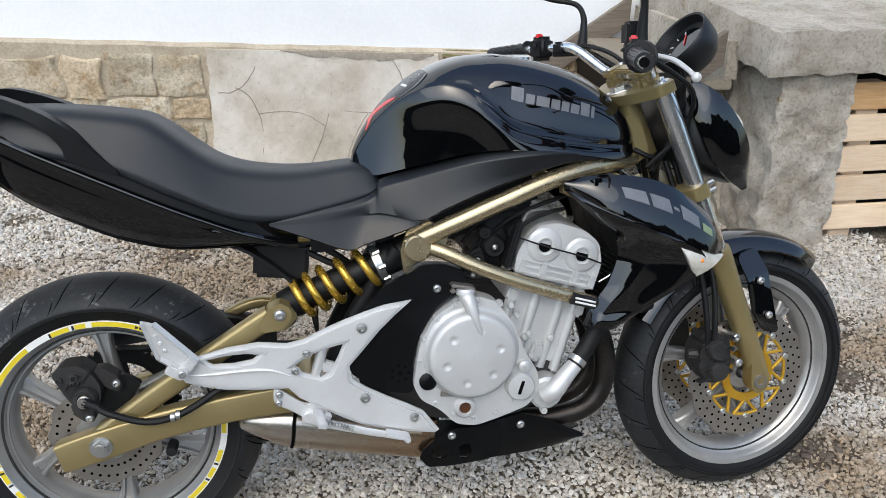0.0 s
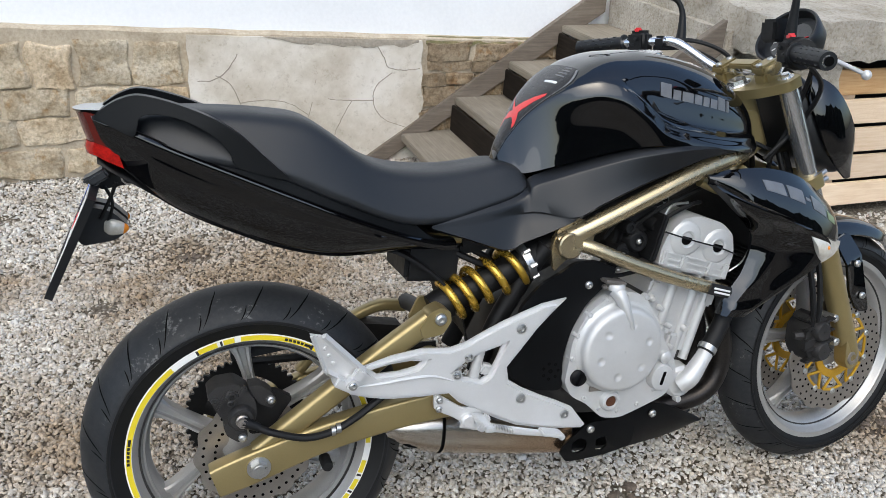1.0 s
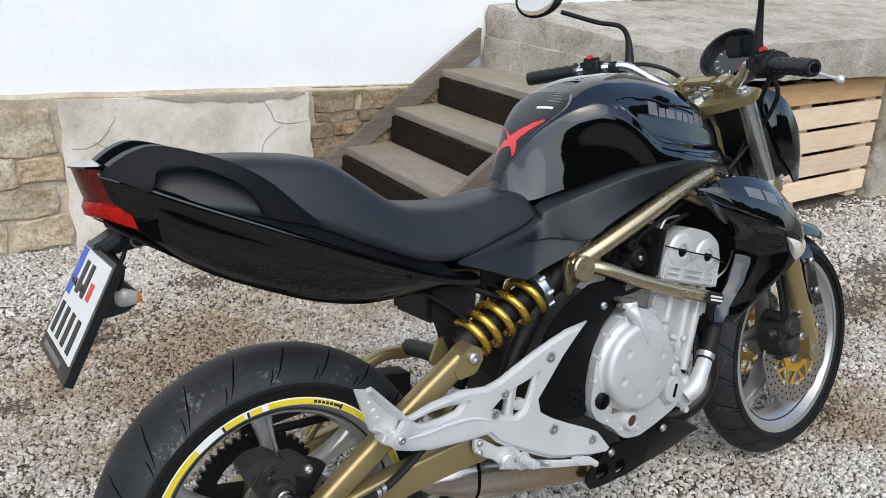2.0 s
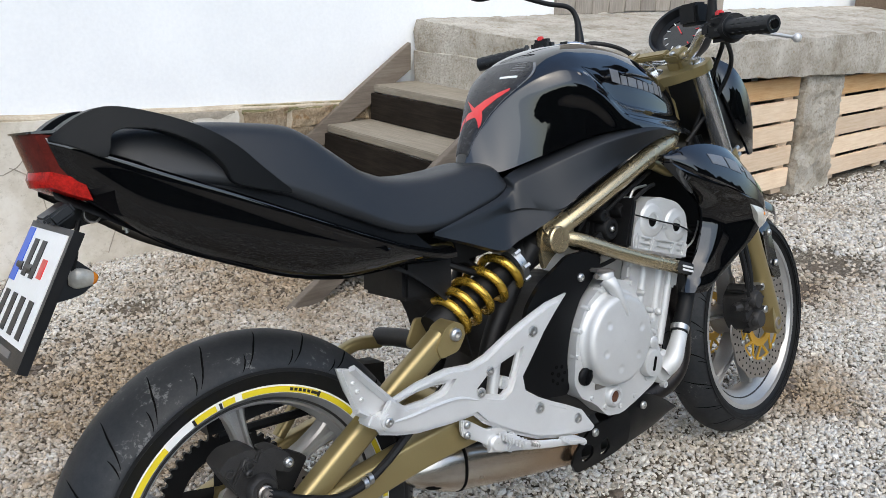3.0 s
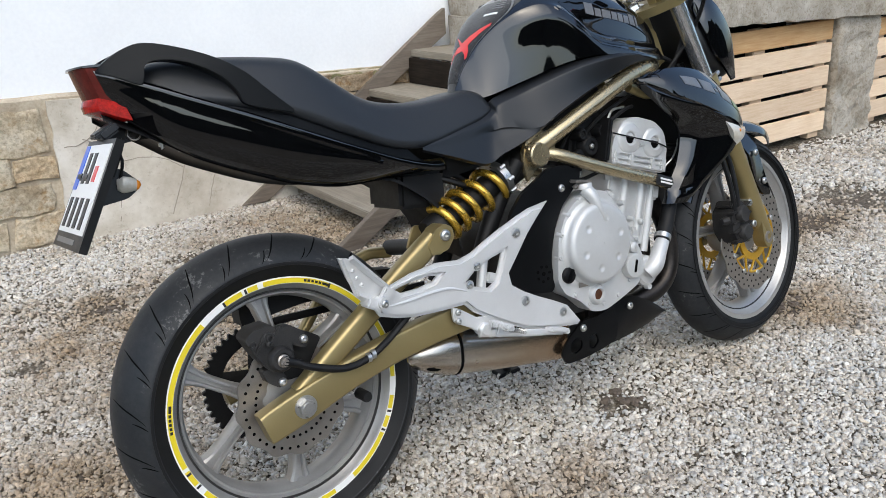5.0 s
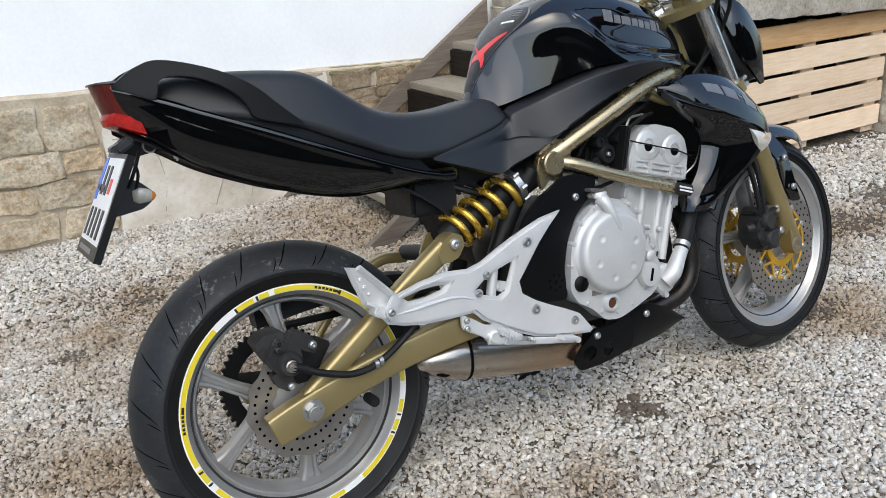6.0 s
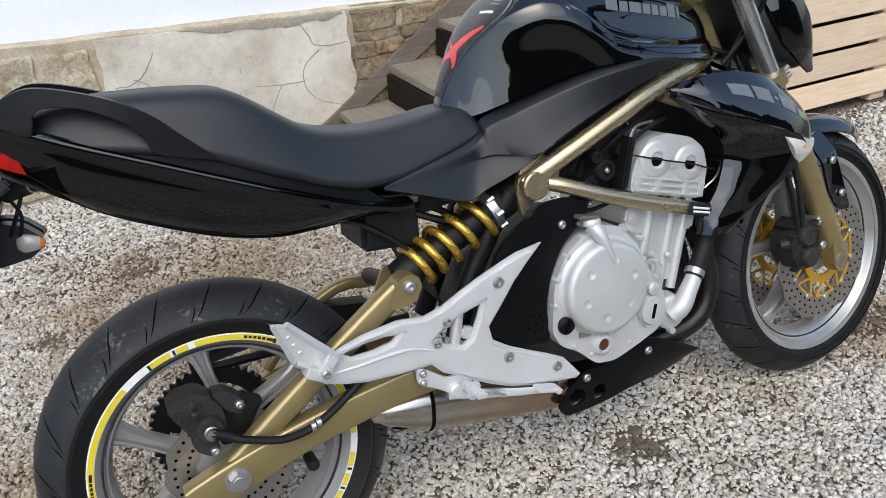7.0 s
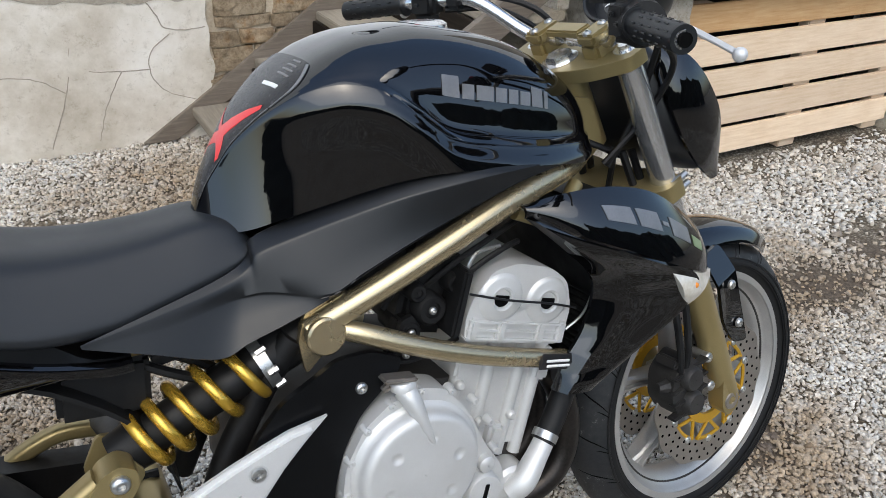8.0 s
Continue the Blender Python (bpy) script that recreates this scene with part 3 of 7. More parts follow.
# small brown stones beside the stairs
z = 0.06
while z < 0.52:
    h = r.uniform(0.05, 0.115)
    x = 1.10 + r.uniform(-0.03, 0.02)
    while x < 1.85:
        w = r.uniform(0.10, 0.30)
        stone(x, min(x + w, 1.95), z, z + h - 0.004, BROWNSTONE, r.uniform(0, 50), r.uniform(0.003, 0.012), plinth)
        x += w + 0.005
    z += h

# cement render on the middle stretch, its scored false joints cut through
bm = bmesh.new()
n, k = 56, 22
rows = []
for i in range(n + 1):
    row = []
    for j in range(k + 1):
        u, v = i / n, j / k
        x = 0.03 + 1.07 * u
        top = plinth_top(x) - 0.012
        z = -0.02 + (top + 0.02) * v
        if i == n:
            x += 0.03 * noise.noise(Vector((0, 3, z * 9)))
        if i == 0:
            x += 0.02 * noise.noise(Vector((0, 7, z * 9)))
        y = 2.372 + 0.004 * noise.noise(Vector((x * 4, 0, z * 4))) + 0.0015 * noise.noise(Vector((x * 21, 0, z * 21)))
        row.append(bm.verts.new((x, y, z)))
    rows.append(row)
for i in range(n):
    for j in range(k):
        bm.faces.new((rows[i][j], rows[i + 1][j], rows[i + 1][j + 1], rows[i][j + 1]))
edge = [e for e in bm.edges if e.is_boundary]
ext = bmesh.ops.extrude_edge_only(bm, edges=edge)
for g in ext["geom"]:
    if isinstance(g, bmesh.types.BMVert):
        g.co.y = 2.400
part("render_patch", bm, CEMENT, plinth, "smooth beige cement render with scored joints", 60)
# scored joint lines
for pts in (((0.245, 0.532), (0.224, 0.496), (0.182, 0.444), (0.128, 0.416), (0.067, 0.413)), ((0.143, 0.437), (0.204, 0.396), (0.237, 0.327), (0.257, 0.244), (0.255, 0.147), (0.234, 0.045)),
            ((0.243, 0.308), (0.354, 0.315), (0.459, 0.298), (0.55, 0.24)), ((0.602, 0.520), (0.586, 0.39), (0.558, 0.25), (0.50, 0.10), (0.467, 0.03)),
            ((0.592, 0.326), (0.66, 0.308), (0.758, 0.298), (0.862, 0.294)), ((0.868, 0.566), (0.91, 0.50), (0.93, 0.455), (0.985, 0.435), (1.09, 0.438)),
            ((0.953, 0.424), (0.878, 0.366), (0.862, 0.291), (0.895, 0.219), (0.966, 0.175), (1.053, 0.144)), ((0.758, 0.298), (0.687, 0.166), (0.642, 0.034))):
    bm = bmesh.new()
    path = [(x + 0.004 * noise.noise(Vector((x * 40, z * 40, 0))), 2.3715, z + 0.004 * noise.noise(Vector((z * 40, x * 40, 5)))) for x, z in [(p.x, p.z) for p in spline([(x, 0, z) for x, z in pts], 18)]]
    tube(bm, path, 0.0022, seg=5, flat=0.6, smooth_path=False)
    part("scored_joint", bm, GREYCEM, plinth)
# darker cement band along the top edge of the render
bm = bmesh.new()
A, Bq = [], []
for i in range(31):
    x = 0.36 + 0.72 * i / 30
    A.append((x, 2.3695, plinth_top(x) - 0.010))
    Bq.append((x, 2.3695, plinth_top(x) - 0.012 - (0.03 + 0.022 * noise.noise(Vector((x * 9, 2, 0))) + 0.012 * noise.noise(Vector((x * 31, 2, 0)))) * min(1.0, i / 9) * min(1.0, (31 - i) / 4)))
panel(bm, A, Bq, 60, 3, 0.001, 0.004)
part("cement_band", bm, GREYCEM, plinth, "grey weathered cement band")

# mossy crust along the top edge of the plinth
bm = bmesh.new()
A, Bq = [], []
for i in range(81):
    x = 1.12 + 0.90 * i / 80
    A.append((x, 2.400, plinth_top(x) + 0.006 + 0.006 * noise.noise(Vector((x * 22, 1, 0)))))
    Bq.append((x, 2.378, plinth_top(x) - 0.030 + 0.030 * noise.noise(Vector((x * 17, 9, 0)))))
panel(bm, A, Bq, 110, 4, 0.004, 0.006)
part("moss_crust", bm, MOSS, plinth, "yellow-green moss crust on the ledge")

# wooden stairs against the wall
stairs = thing("wooden_stairs", "weathered grey open wooden stairs against the house wall", "stairs", pose(0, 0, 0))
RISE, RUN, X1, Z1 = 0.170, 0.270, 1.0, 0.128
for k in range(4):
    bm = bmesh.new()
    box(bm, (0.285, 0.96, 0.036), (X1 + RUN * k + 0.1425, 1.895, Z1 + RISE * k - 0.018), (0, 0, 0), 0.004)
    for v in bm.verts:
        v.co.z += 0.003 * noise.noise(v.co * 4 + Vector((k * 3, 0, 0)))
    part("tread", bm, TREADWOOD, stairs)
# added set-back boards, their colour stands in for the shade under each tread
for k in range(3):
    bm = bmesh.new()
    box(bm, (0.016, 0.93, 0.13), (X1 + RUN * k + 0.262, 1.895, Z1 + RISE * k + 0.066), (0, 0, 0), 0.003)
    part("riser", bm, GAPSHADE, stairs, "near-black board added for the shade between open treads")
for y in (2.368, 1.42):
    bm = bmesh.new()
    s = RISE / RUN
    top = 2.04
    slab_poly(bm, [(0.80, 0.0), (0.93, 0.0), (top, s * (top - 0.93)), (top, s * (top - 0.80) + 0.05), (top - 0.06, s * (top - 0.86) + 0.05)], y - 0.018, y + 0.018, (), 0.003)
    part("stringer", bm, STRINGER, stairs)

# concrete loading platform
platform = thing("concrete_platform", "rough weathered concrete platform slab on stub pillars", "platform", pose(0, 0, 0))
bm = bmesh.new()
rough_box(bm, (5.2, 1.23, 0.165), (2.10 + 2.6, 1.795, 0.785), 0.03, 0.018, 13.0, 3.0, 0.012)
for v in bm.verts:
    v.co.z += 0.076 * max(0.0, (v.co.y - 1.2) / 1.2)
    if v.co.z < 0.76:
        v.co.z -= 0.042 * max(0.0, min(2.0, v.co.x - 2.8))
part("slab", bm, CONCRETE, platform, "thick crumbling concrete slab")
for x0, x1, sd in ((2.19, 2.50, 1.0), (3.88, 4.27, 5.0), (5.60, 6.0, 9.0)):
    bm = bmesh.new()
    rough_box(bm, (x1 - x0, 0.32, 0.76), ((x0 + x1) / 2, 1.38, 0.33), 0.018, 0.030, 14.0, sd, 0.015)
    part("pillar", bm, CONCRETE, platform, "lumpy roughcast concrete pillar")
bm = bmesh.new()
rough_box(bm, (0.2, 0.92, 0.72), (2.26, 1.98, 0.34), 0.02, 0.034, 11.0, 2.0)
part("side_wall", bm, CONCRETE, platform, "rough grey concrete side wall")
bm = bmesh.new()
rough_box(bm, (0.05, 0.93, 0.15), (X1 + RUN * 3 + 0.282, 1.895, Z1 + RISE * 3 + 0.074), 0.03, 0.008, 9.0, 5.0)
part("end_face", bm, CONCRETE, platform, "rough grey concrete face behind the top tread")


def pallet(x0, x1, label, h=0.102, gap=0.018, base=0.035):
    p = thing("pallet_panel", label, "pallet", pose((x0 + x1) / 2, 1.30, 0), "pallets under the platform")
    rr = random.Random(int(x0 * 10))
    top = base + 5 * h + 4 * gap
    for k in range(5):
        bm = bmesh.new()
        box(bm, (x1 - x0 + rr.uniform(-0.01, 0.01), 0.020, h), (0, -0.03 + rr.uniform(-0.003, 0.003), base + h / 2 + k * (h + gap)), (0, rr.uniform(-0.3, 0.3), 0), 0.003)
        part("slat", bm, PINE_TOP if k == 4 else PINE, p)
    for x in (-0.42, 0.05, 0.45):
        bm = bmesh.new()
        box(bm, (0.1, 0.05, top), (x * (x1 - x0), 0.008, top / 2), (0, 0, 0), 0.004)
        part("upright", bm, PINE, p)
    # added black sheet: the shade under the platform as seen between the slats
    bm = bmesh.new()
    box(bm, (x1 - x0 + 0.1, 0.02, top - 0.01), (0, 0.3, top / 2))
    part("shade_sheet", bm, DARK, p, "black sheet standing in for the shade behind the slats")
    return p


pallet(2.50, 3.87, "fresh pale pine pallet leaning under the concrete platform", 0.106, 0.020, 0.042)
pallet(4.28, 5.60, "pale pine pallet standing beyond the rough pillar")

# boarded door in the white wall above the platform
door = thing("boarded_door", "grey weathered vertical board door above the platform", "door", pose(3.95, WALL_Y, 0.93), kind="structure")
for k in range(11):
    bm = bmesh.new()
    box(bm, (0.146, 0.03, 1.95), (-0.76 + 0.15 * k, -0.016, 0.985 + r.uniform(-0.01, 0.01)), (0, 0, 0), 0.003)
    part("board", bm, DOORWOOD, door)
crate = thing("wooden_crate", "dark brown slatted wooden crate on the platform", "crate", pose(6.95, 2.15, 0.90))
for k in range(4):
    bm = bmesh.new()
    box(bm, (0.7, 0.02, 0.09), (0, -0.2, 0.06 + 0.11 * k), (0, 0, 0), 0.003)
    part("slat", bm, CRATEWOOD, crate)
for x in (-0.33, 0.33):
    bm = bmesh.new()
    box(bm, (0.04, 0.4, 0.45), (x, 0.02, 0.225), (0, 0, 0), 0.003)
    part("side", bm, CRATEWOOD, crate)

# dark mud clods on the gravel
rm = random.Random(5)
for x, y, s in ((-0.04, 1.465, 0.05), (0.86, -0.09, 0.085), (1.69, 0.0, 0.07), (1.95, 0.3, 0.06), (-0.75, 1.9, 0.03), (-1.0, 2.0, 0.04), (-0.55, 1.6, 0.03), (2.0, 0.62, 0.05), (-0.62, 2.1, 0.03), (2.35, 0.3, 0.05), (0.35, 1.75, 0.04)):
    for k in range(12 if s > 0.04 else 6):
        q = rm.uniform(0.07, 0.19) * s
        bm = bmesh.new()
        bmesh.ops.create_icosphere(bm, subdivisions=2, radius=q)
        for v in bm.verts:
            d = noise.noise(v.co * 150 + Vector((x * 9 + k, y * 9, 0)))
            v.co = v.co * (1 + 0.7 * d)
            v.co.z *= 0.6
        ob = finish(bm, "mud_clod", MUD, None, "", 30)
        px, py = x + rm.gauss(0, 0.42) * s, y + rm.gauss(0, 0.34) * s
        ob.location = (px, py, ground_height(px, py) - 0.002)
        tagged(ob, "dark damp mud clod lying on the gravel", "mud", "mud clods on the gravel")

# dark hedge that closes the yard on the far side
bm = bmesh.new()
rough_box(bm, (22, 1.2, 4.0), (14.5, -11.0, 1.9), 0.4, 1.1, 0.6, 4.0)
bm2 = bmesh.new()
rough_box(bm2, (34, 1.2, 1.9), (-13.2, -11.0, 0.85), 0.4, 0.7, 0.6, 7.0)
low_part = bpy.data.meshes.new("low_part")
bm2.to_mesh(low_part)
bm2.free()
bm.from_mesh(low_part)
bpy.data.meshes.remove(low_part)
tagged(finish(bm, "backdrop", HEDGE, None, "", 60), "dark hedge closing the yard", "hedge", kind="structure")


# ---- motorcycle: x ahead from the rear axle, y to its left, z up; it leans on its side stand ----
bike = thing("motorcycle", "black naked motorcycle with gold frame leaning on gravel", "motorcycle", pose(0, -0.037, 0, -10, 0, 0))
RAKE = radians(22.5)
HEAD = Vector((1.105, 0, 0.93))
STEER = Matrix.Translation(HEAD) @ Matrix.Rotation(radians(5.6), 4, Vector((-math.sin(RAKE), 0, math.cos(RAKE)))) @ Matrix.Translation(-HEAD)


def steered(bm):
    bm.transform(STEER)
    return bm


REAR, FRONT = (0.0, 0.0, 0.305), (1.401, 0.0, 0.296)


# wheels
def tyre_profile(R, W, rim_r):
    w = W / 2
    half = [(R, 0.0), (R - 0.003, w * 0.28), (R - 0.012, w * 0.55), (R - 0.028, w * 0.82), (R - 0.042, w * 0.97), (R - 0.052, w), (rim_r + 0.028, w * 0.97), (rim_r + 0.010, w * 0.84), (rim_r - 0.002, w * 0.76)]
    return half


def crown_point(R, W, rim_r, s, q, c, lift=0.0):
    """A point on the tyre: s from 0 at the crown to 1 at the rim (signed side), q the angle round the wheel."""
    half = tyre_profile(R, W, rim_r)
    pts = spline([(a, b, 0) for a, b in half], 32)
    a = min(31.999, abs(s) * 32)
    p = pts[int(a)].lerp(pts[int(a) + 1], a - int(a))
    sg = 1 if s >= 0 else -1
    rr = p.x + lift
    return Vector((c[0] + rr * math.cos(q), c[1] + sg * (p.y + lift * 0.6), c[2] + rr * math.sin(q)))


def wheel(name, c, R, W, rim_r, spokes, phase, label, turn):
    rim_w = W * 0.40
    # rim barrel with lips
    bm = bmesh.new()
    prof = [(rim_r + 0.006, -rim_w), (rim_r + 0.006, -rim_w + 0.006), (rim_r - 0.008, -rim_w + 0.010), (rim_r - 0.018, -rim_w * 0.55), (rim_r - 0.018, rim_w * 0.55), (rim_r - 0.008, rim_w - 0.010), (rim_r + 0.006, rim_w - 0.006), (rim_r + 0.006, rim_w),
            (rim_r - 0.006, rim_w), (rim_r - 0.010, rim_w - 0.004), (rim_r - 0.013, rim_w - 0.012), (rim_r - 0.018, rim_w - 0.016), (rim_r - 0.024, rim_w * 0.58), (rim_r - 0.036, rim_w * 0.36), (rim_r - 0.039, 0), (rim_r - 0.036, -rim_w * 0.36), (rim_r - 0.024, -rim_w * 0.58), (rim_r - 0.018, -rim_w + 0.016), (rim_r - 0.013, -rim_w + 0.012), (rim_r - 0.010, -rim_w + 0.004), (rim_r - 0.006, -rim_w)]
    lathe(bm, prof, c, "Y", 96)
    hub = [(0.018, -0.052), (0.040, -0.052), (0.046, -0.04), (0.042, 0), (0.046, 0.04), (0.040, 0.052), (0.018, 0.052)]
    lathe(bm, hub, c, "Y", 32)
    turn(bm)
    w = part(name, bm, RIMS, bike, label)
    for k in range(spokes):
        mid = radians(phase + 120 * (k // 2))
        sgn = 1 if k % 2 else -1
        a0 = mid + sgn * radians(11)
        a1 = mid + sgn * radians(30)
        i0 = Vector(c) + Vector((math.cos(a0), 0, math.sin(a0))) * 0.058
        o1 = Vector(c) + Vector((math.cos(a1), 0, math.sin(a1))) * (rim_r - 0.034)
        d = (o1 - i0).normalized()
        s = Vector((-d.z, 0, d.x))
        bm = bmesh.new()
        rings = []
        for f in (-0.08, 0.0, 0.12, 0.3, 0.6, 0.85, 1.0):
            hw = 0.0165 - 0.0055 * math.sin(math.pi * max(0, min(1, f * 1.1))) + (0.006 if f > 0.9 else 0)
            ht = 0.024 - 0.008 * f
            o = i0.lerp(o1, f)
            Y = Vector((0, 1, 0))
            rings.append([o + s * a * hw + Y * b * ht for a, b in ((-1, -0.75), (-0.75, -1), (-0.42, -1), (-0.30, -0.5), (0.30, -0.5), (0.42, -1), (0.75, -1), (1, -0.75), (1, 0.75), (0.75, 1), (0.42, 1), (0.30, 0.5), (-0.30, 0.5), (-0.42, 1), (-0.75, 1), (-1, 0.75))])
        bridge(bm, rings)
        part("spoke", turn(bm) or bm, RIMS, w, "", 30)
    # beads that run round the inner rim
    for sg in (-1, 1):
        for dr, dy, mat in ((0.0208, 0.0190, IRON), (0.0285, 0.031, RIMS)):
            bm = bmesh.new()
            rr, yy = rim_r - dr, sg * (rim_w - dy)
            lathe(bm, [(rr - 0.002, yy - 0.002), (rr - 0.002, yy + 0.002), (rr + 0.002, yy + 0.002), (rr + 0.002, yy - 0.002)], c, "Y", 96)
            turn(bm)
            part("rim_bead", bm, mat, w)
    # tyre
    half = [(p.x, p.y) for p in spline([(a, b, 0) for a, b in tyre_profile(R, W, rim_r)], 20)]
    prof = [(a, -b) for a, b in half[::-1]] + half[1:] + [(rim_r - 0.006, rim_w * 0.6), (rim_r - 0.006, -rim_w * 0.6)]
    bm = bmesh.new()
    lathe(bm, prof, c, "Y", 128)
    turn(bm)
    tyre = part("tyre", bm, RUBBER_TREAD, w, "dusty black road tyre")
    # smoother, darker sidewalls
    for sg in (-1, 1):
        bm = bmesh.new()
        flat = [crown_point(R, W, rim_r, sg * (0.56 + 0.40 * k / 14), 0.0, (0, 0, 0), 0.0009 if 0 < k < 14 else -0.001) for k in range(15)]
        lathe(bm, [(p.x, p.y) for p in flat] + [(p.x - 0.004, p.y * 0.95) for p in flat[::-1]], c, "Y", 128)
        turn(bm)
        part("sidewall", bm, RUBBER, tyre, "dark smooth sidewall")
    # raised sidewall ring
    bm = bmesh.new()
    for sg in (-1, 1):
        lathe(bm, [(rim_r + 0.034, sg * W * 0.494), (rim_r + 0.0335, sg * W * 0.503), (rim_r + 0.030, sg * W * 0.5025), (rim_r + 0.030, sg * W * 0.487)], c, "Y", 96)
    turn(bm)
    part("sidewall_ring", bm, RUBBER, tyre)
    # tread grooves: dark slots that sweep from crown to shoulder
    bm = bmesh.new()
    rows = 22
    for k in range(rows):
        for sg, off in ((-1, 0.0), (1, 0.5)):
            q0 = 2 * math.pi * (k + off) / rows
            for s0, s1, sweep, wd in ((0.08, 0.50, 0.13, 0.0036), (0.34, 0.54, 0.05, 0.003)):
                q1 = q0 + (0.12 if s0 > 0.2 else 0.0)
                left, right = [], []
                for i in range(9):
                    f = i / 8
                    s = (s0 + (s1 - s0) * f) * sg
                    qq = q1 + sweep * (f ** 1.4)
                    ww = wd * math.sin(math.pi * (0.08 + 0.84 * f)) / R / 2
                    left.append(crown_point(R, W, rim_r, s, qq - ww, c, 0.0006))
                    right.append(crown_point(R, W, rim_r, s, qq + ww, c, 0.0006))
                bridge(bm, [[a, b] for a, b in zip(left, right)], closed=False)
    turn(bm)
    g = part("tread_pattern", bm, GROOVE, tyre)
    g["kind"] = "stuff"
    return w


def still(bm):
    return bm


rear = wheel("rear_wheel", REAR, 0.312, 0.160, 0.228, 6, 62, "grey cast wheel with yellow rim tape", still)
front = wheel("front_wheel", FRONT, 0.300, 0.120, 0.228, 6, 15, "grey cast front wheel", steered)


# rim tape on the rear wheel: yellow arcs with white and black dashes
def arc_strip(name, q0, q1, r0, r1, y, mat, parent, c, turn=still):
    bm = bmesh.new()
    n = max(2, int(abs(q1 - q0) / 3))
    rings = []
    for i in range(n + 1):
        q = radians(q0 + (q1 - q0) * i / n)
        cq, sq = math.cos(q), math.sin(q)
        rings.append([(c[0] + r0 * cq, y, c[2] + r0 * sq), (c[0] + r1 * cq, y, c[2] + r1 * sq), (c[0] + r1 * cq, y + 0.001, c[2] + r1 * sq), (c[0] + r0 * cq, y + 0.001, c[2] + r0 * sq)])
    bridge(bm, rings)
    return part(name, turn(bm), mat, parent)


TAPE_Y = -0.0652
arc_strip("rim_tape", 0, 359.9, 0.2205, 0.2345, TAPE_Y + 0.0004, WHITE, rear, REAR)
for q0, q1 in ((38, 92), (95, 100), (103, 112), (126, 150), (150, 196), (198, 206), (212, 220), (232, 262), (265, 272), (276, 284), (296, 322), (325, 331), (335, 342), (352, 385)):
    arc_strip("yellow_tape", q0, q1, 0.2215, 0.2308, TAPE_Y - 0.0006, YELLOW, rear, REAR)
for q in (57, 100.5, 112, 199, 207, 263, 274, 323, 333):
    arc_strip("black_dash", q, q + 1.1, 0.2215, 0.2308, TAPE_Y - 0.0011, INK, rear, REAR)
for base in (58, 165):
    for k in range(7):
        arc_strip("print_bar", base + 2.0 * k, base + 2.0 * k + (2.4 if k == 0 else 1.4), 0.2240, 0.2288, TAPE_Y - 0.0013, INK, rear, REAR)
for sg in (-1,):
    arc_strip("lip_highlight", 0, 359.9, 0.2225, 0.2342, -0.0500, RIMS, front, FRONT, steered)


# brake discs
def brake_disc(name, c, y, r_out, r_in, waves, parent, turn, carrier=None, holes=2):
    bm = bmesh.new()
    n = 160
    rows = []
    for i in range(n):
        q = 2 * math.pi * i / n
        ro = r_out + 0.0035 * math.cos(waves * q)
        ri = r_in - 0.003 * math.cos(waves * q)
        rows.append([(c[0] + a * math.cos(q), y + b, c[2] + a * math.sin(q)) for a, b in ((ri, -0.0022), (ro - 0.001, -0.0022), (ro, 0), (ro - 0.001, 0.0022), (ri, 0.0022))])
    rows.append(rows[0])
    bridge(bm, rows, cap=False)
    bmesh.ops.remove_doubles(bm, verts=bm.verts, dist=1e-6)
    d = part(name, turn(bm), DISC, parent, "drilled steel brake disc")
    bm = bmesh.new()
    m = waves * 3
    for i in range(m):
        for k in range(holes):
            q = 2 * math.pi * (i + 0.5 * k) / m
            rr = r_in + (r_out - r_in) * ((0.2, 0.5, 0.8)[k] if holes == 3 else (0.3, 0.72)[k])
            o = Vector((c[0] + rr * math.cos(q), y, c[2] + rr * math.sin(q)))
            lathe_pts = [[o + Vector((0.0031 * math.cos(a), h, 0.0031 * math.sin(a))) for a in [2 * math.pi * j / 8 for j in range(8)]] for h in (-0.0026, 0.0026)]
            bridge(bm, lathe_pts)
    h = part("drilled_pattern", turn(bm), GROOVE, d)
    h["kind"] = "stuff"
    if carrier:
        bm = bmesh.new()
        lathe(bm, [(0.047, y - 0.003), (0.066, y - 0.003), (0.066, y + 0.003), (0.047, y + 0.003)], c, "Y", 48)
        arms = []
        for i in range(8):
            q = 2 * math.pi * i / 8
            for dq in (-0.30, 0.30):
                a = Vector((c[0] + 0.062 * math.cos(q), y, c[2] + 0.062 * math.sin(q)))
                b = Vector((c[0] + 0.100 * math.cos(q + dq), y, c[2] + 0.100 * math.sin(q + dq)))
                arms.append((a, b))
        part("disc_carrier", turn(bm), GOLDDISC, d, "gold anodised disc carrier ring")
        for a, b in arms:
            bm = bmesh.new()
            tube(bm, [a, b], 0.0042, 1, 6, 0.7)
            part("carrier_arm", turn(bm), GOLDDISC, d)
        for i in range(8):
            bm = bmesh.new()
            q = 2 * math.pi * i / 8
            tube(bm, [(c[0] + 0.100 * math.cos(q + e), y, c[2] + 0.100 * math.sin(q + e)) for e in (-0.33, -0.17, 0.0, 0.17, 0.33)], 0.0046, 8, 6, 0.7)
            part("carrier_loop", turn(bm), GOLDDISC, d)
        for i in range(10):
            q = 2 * math.pi * (i + 0.5) / 10
            bm = bmesh.new()
            bolt(bm, (c[0] + 0.104 * math.cos(q), y - 0.002, c[2] + 0.104 * math.sin(q)), (0, -1, 0), 0.0075, 0.004)
            part("rivet", turn(bm), BOLT, d)
    return d


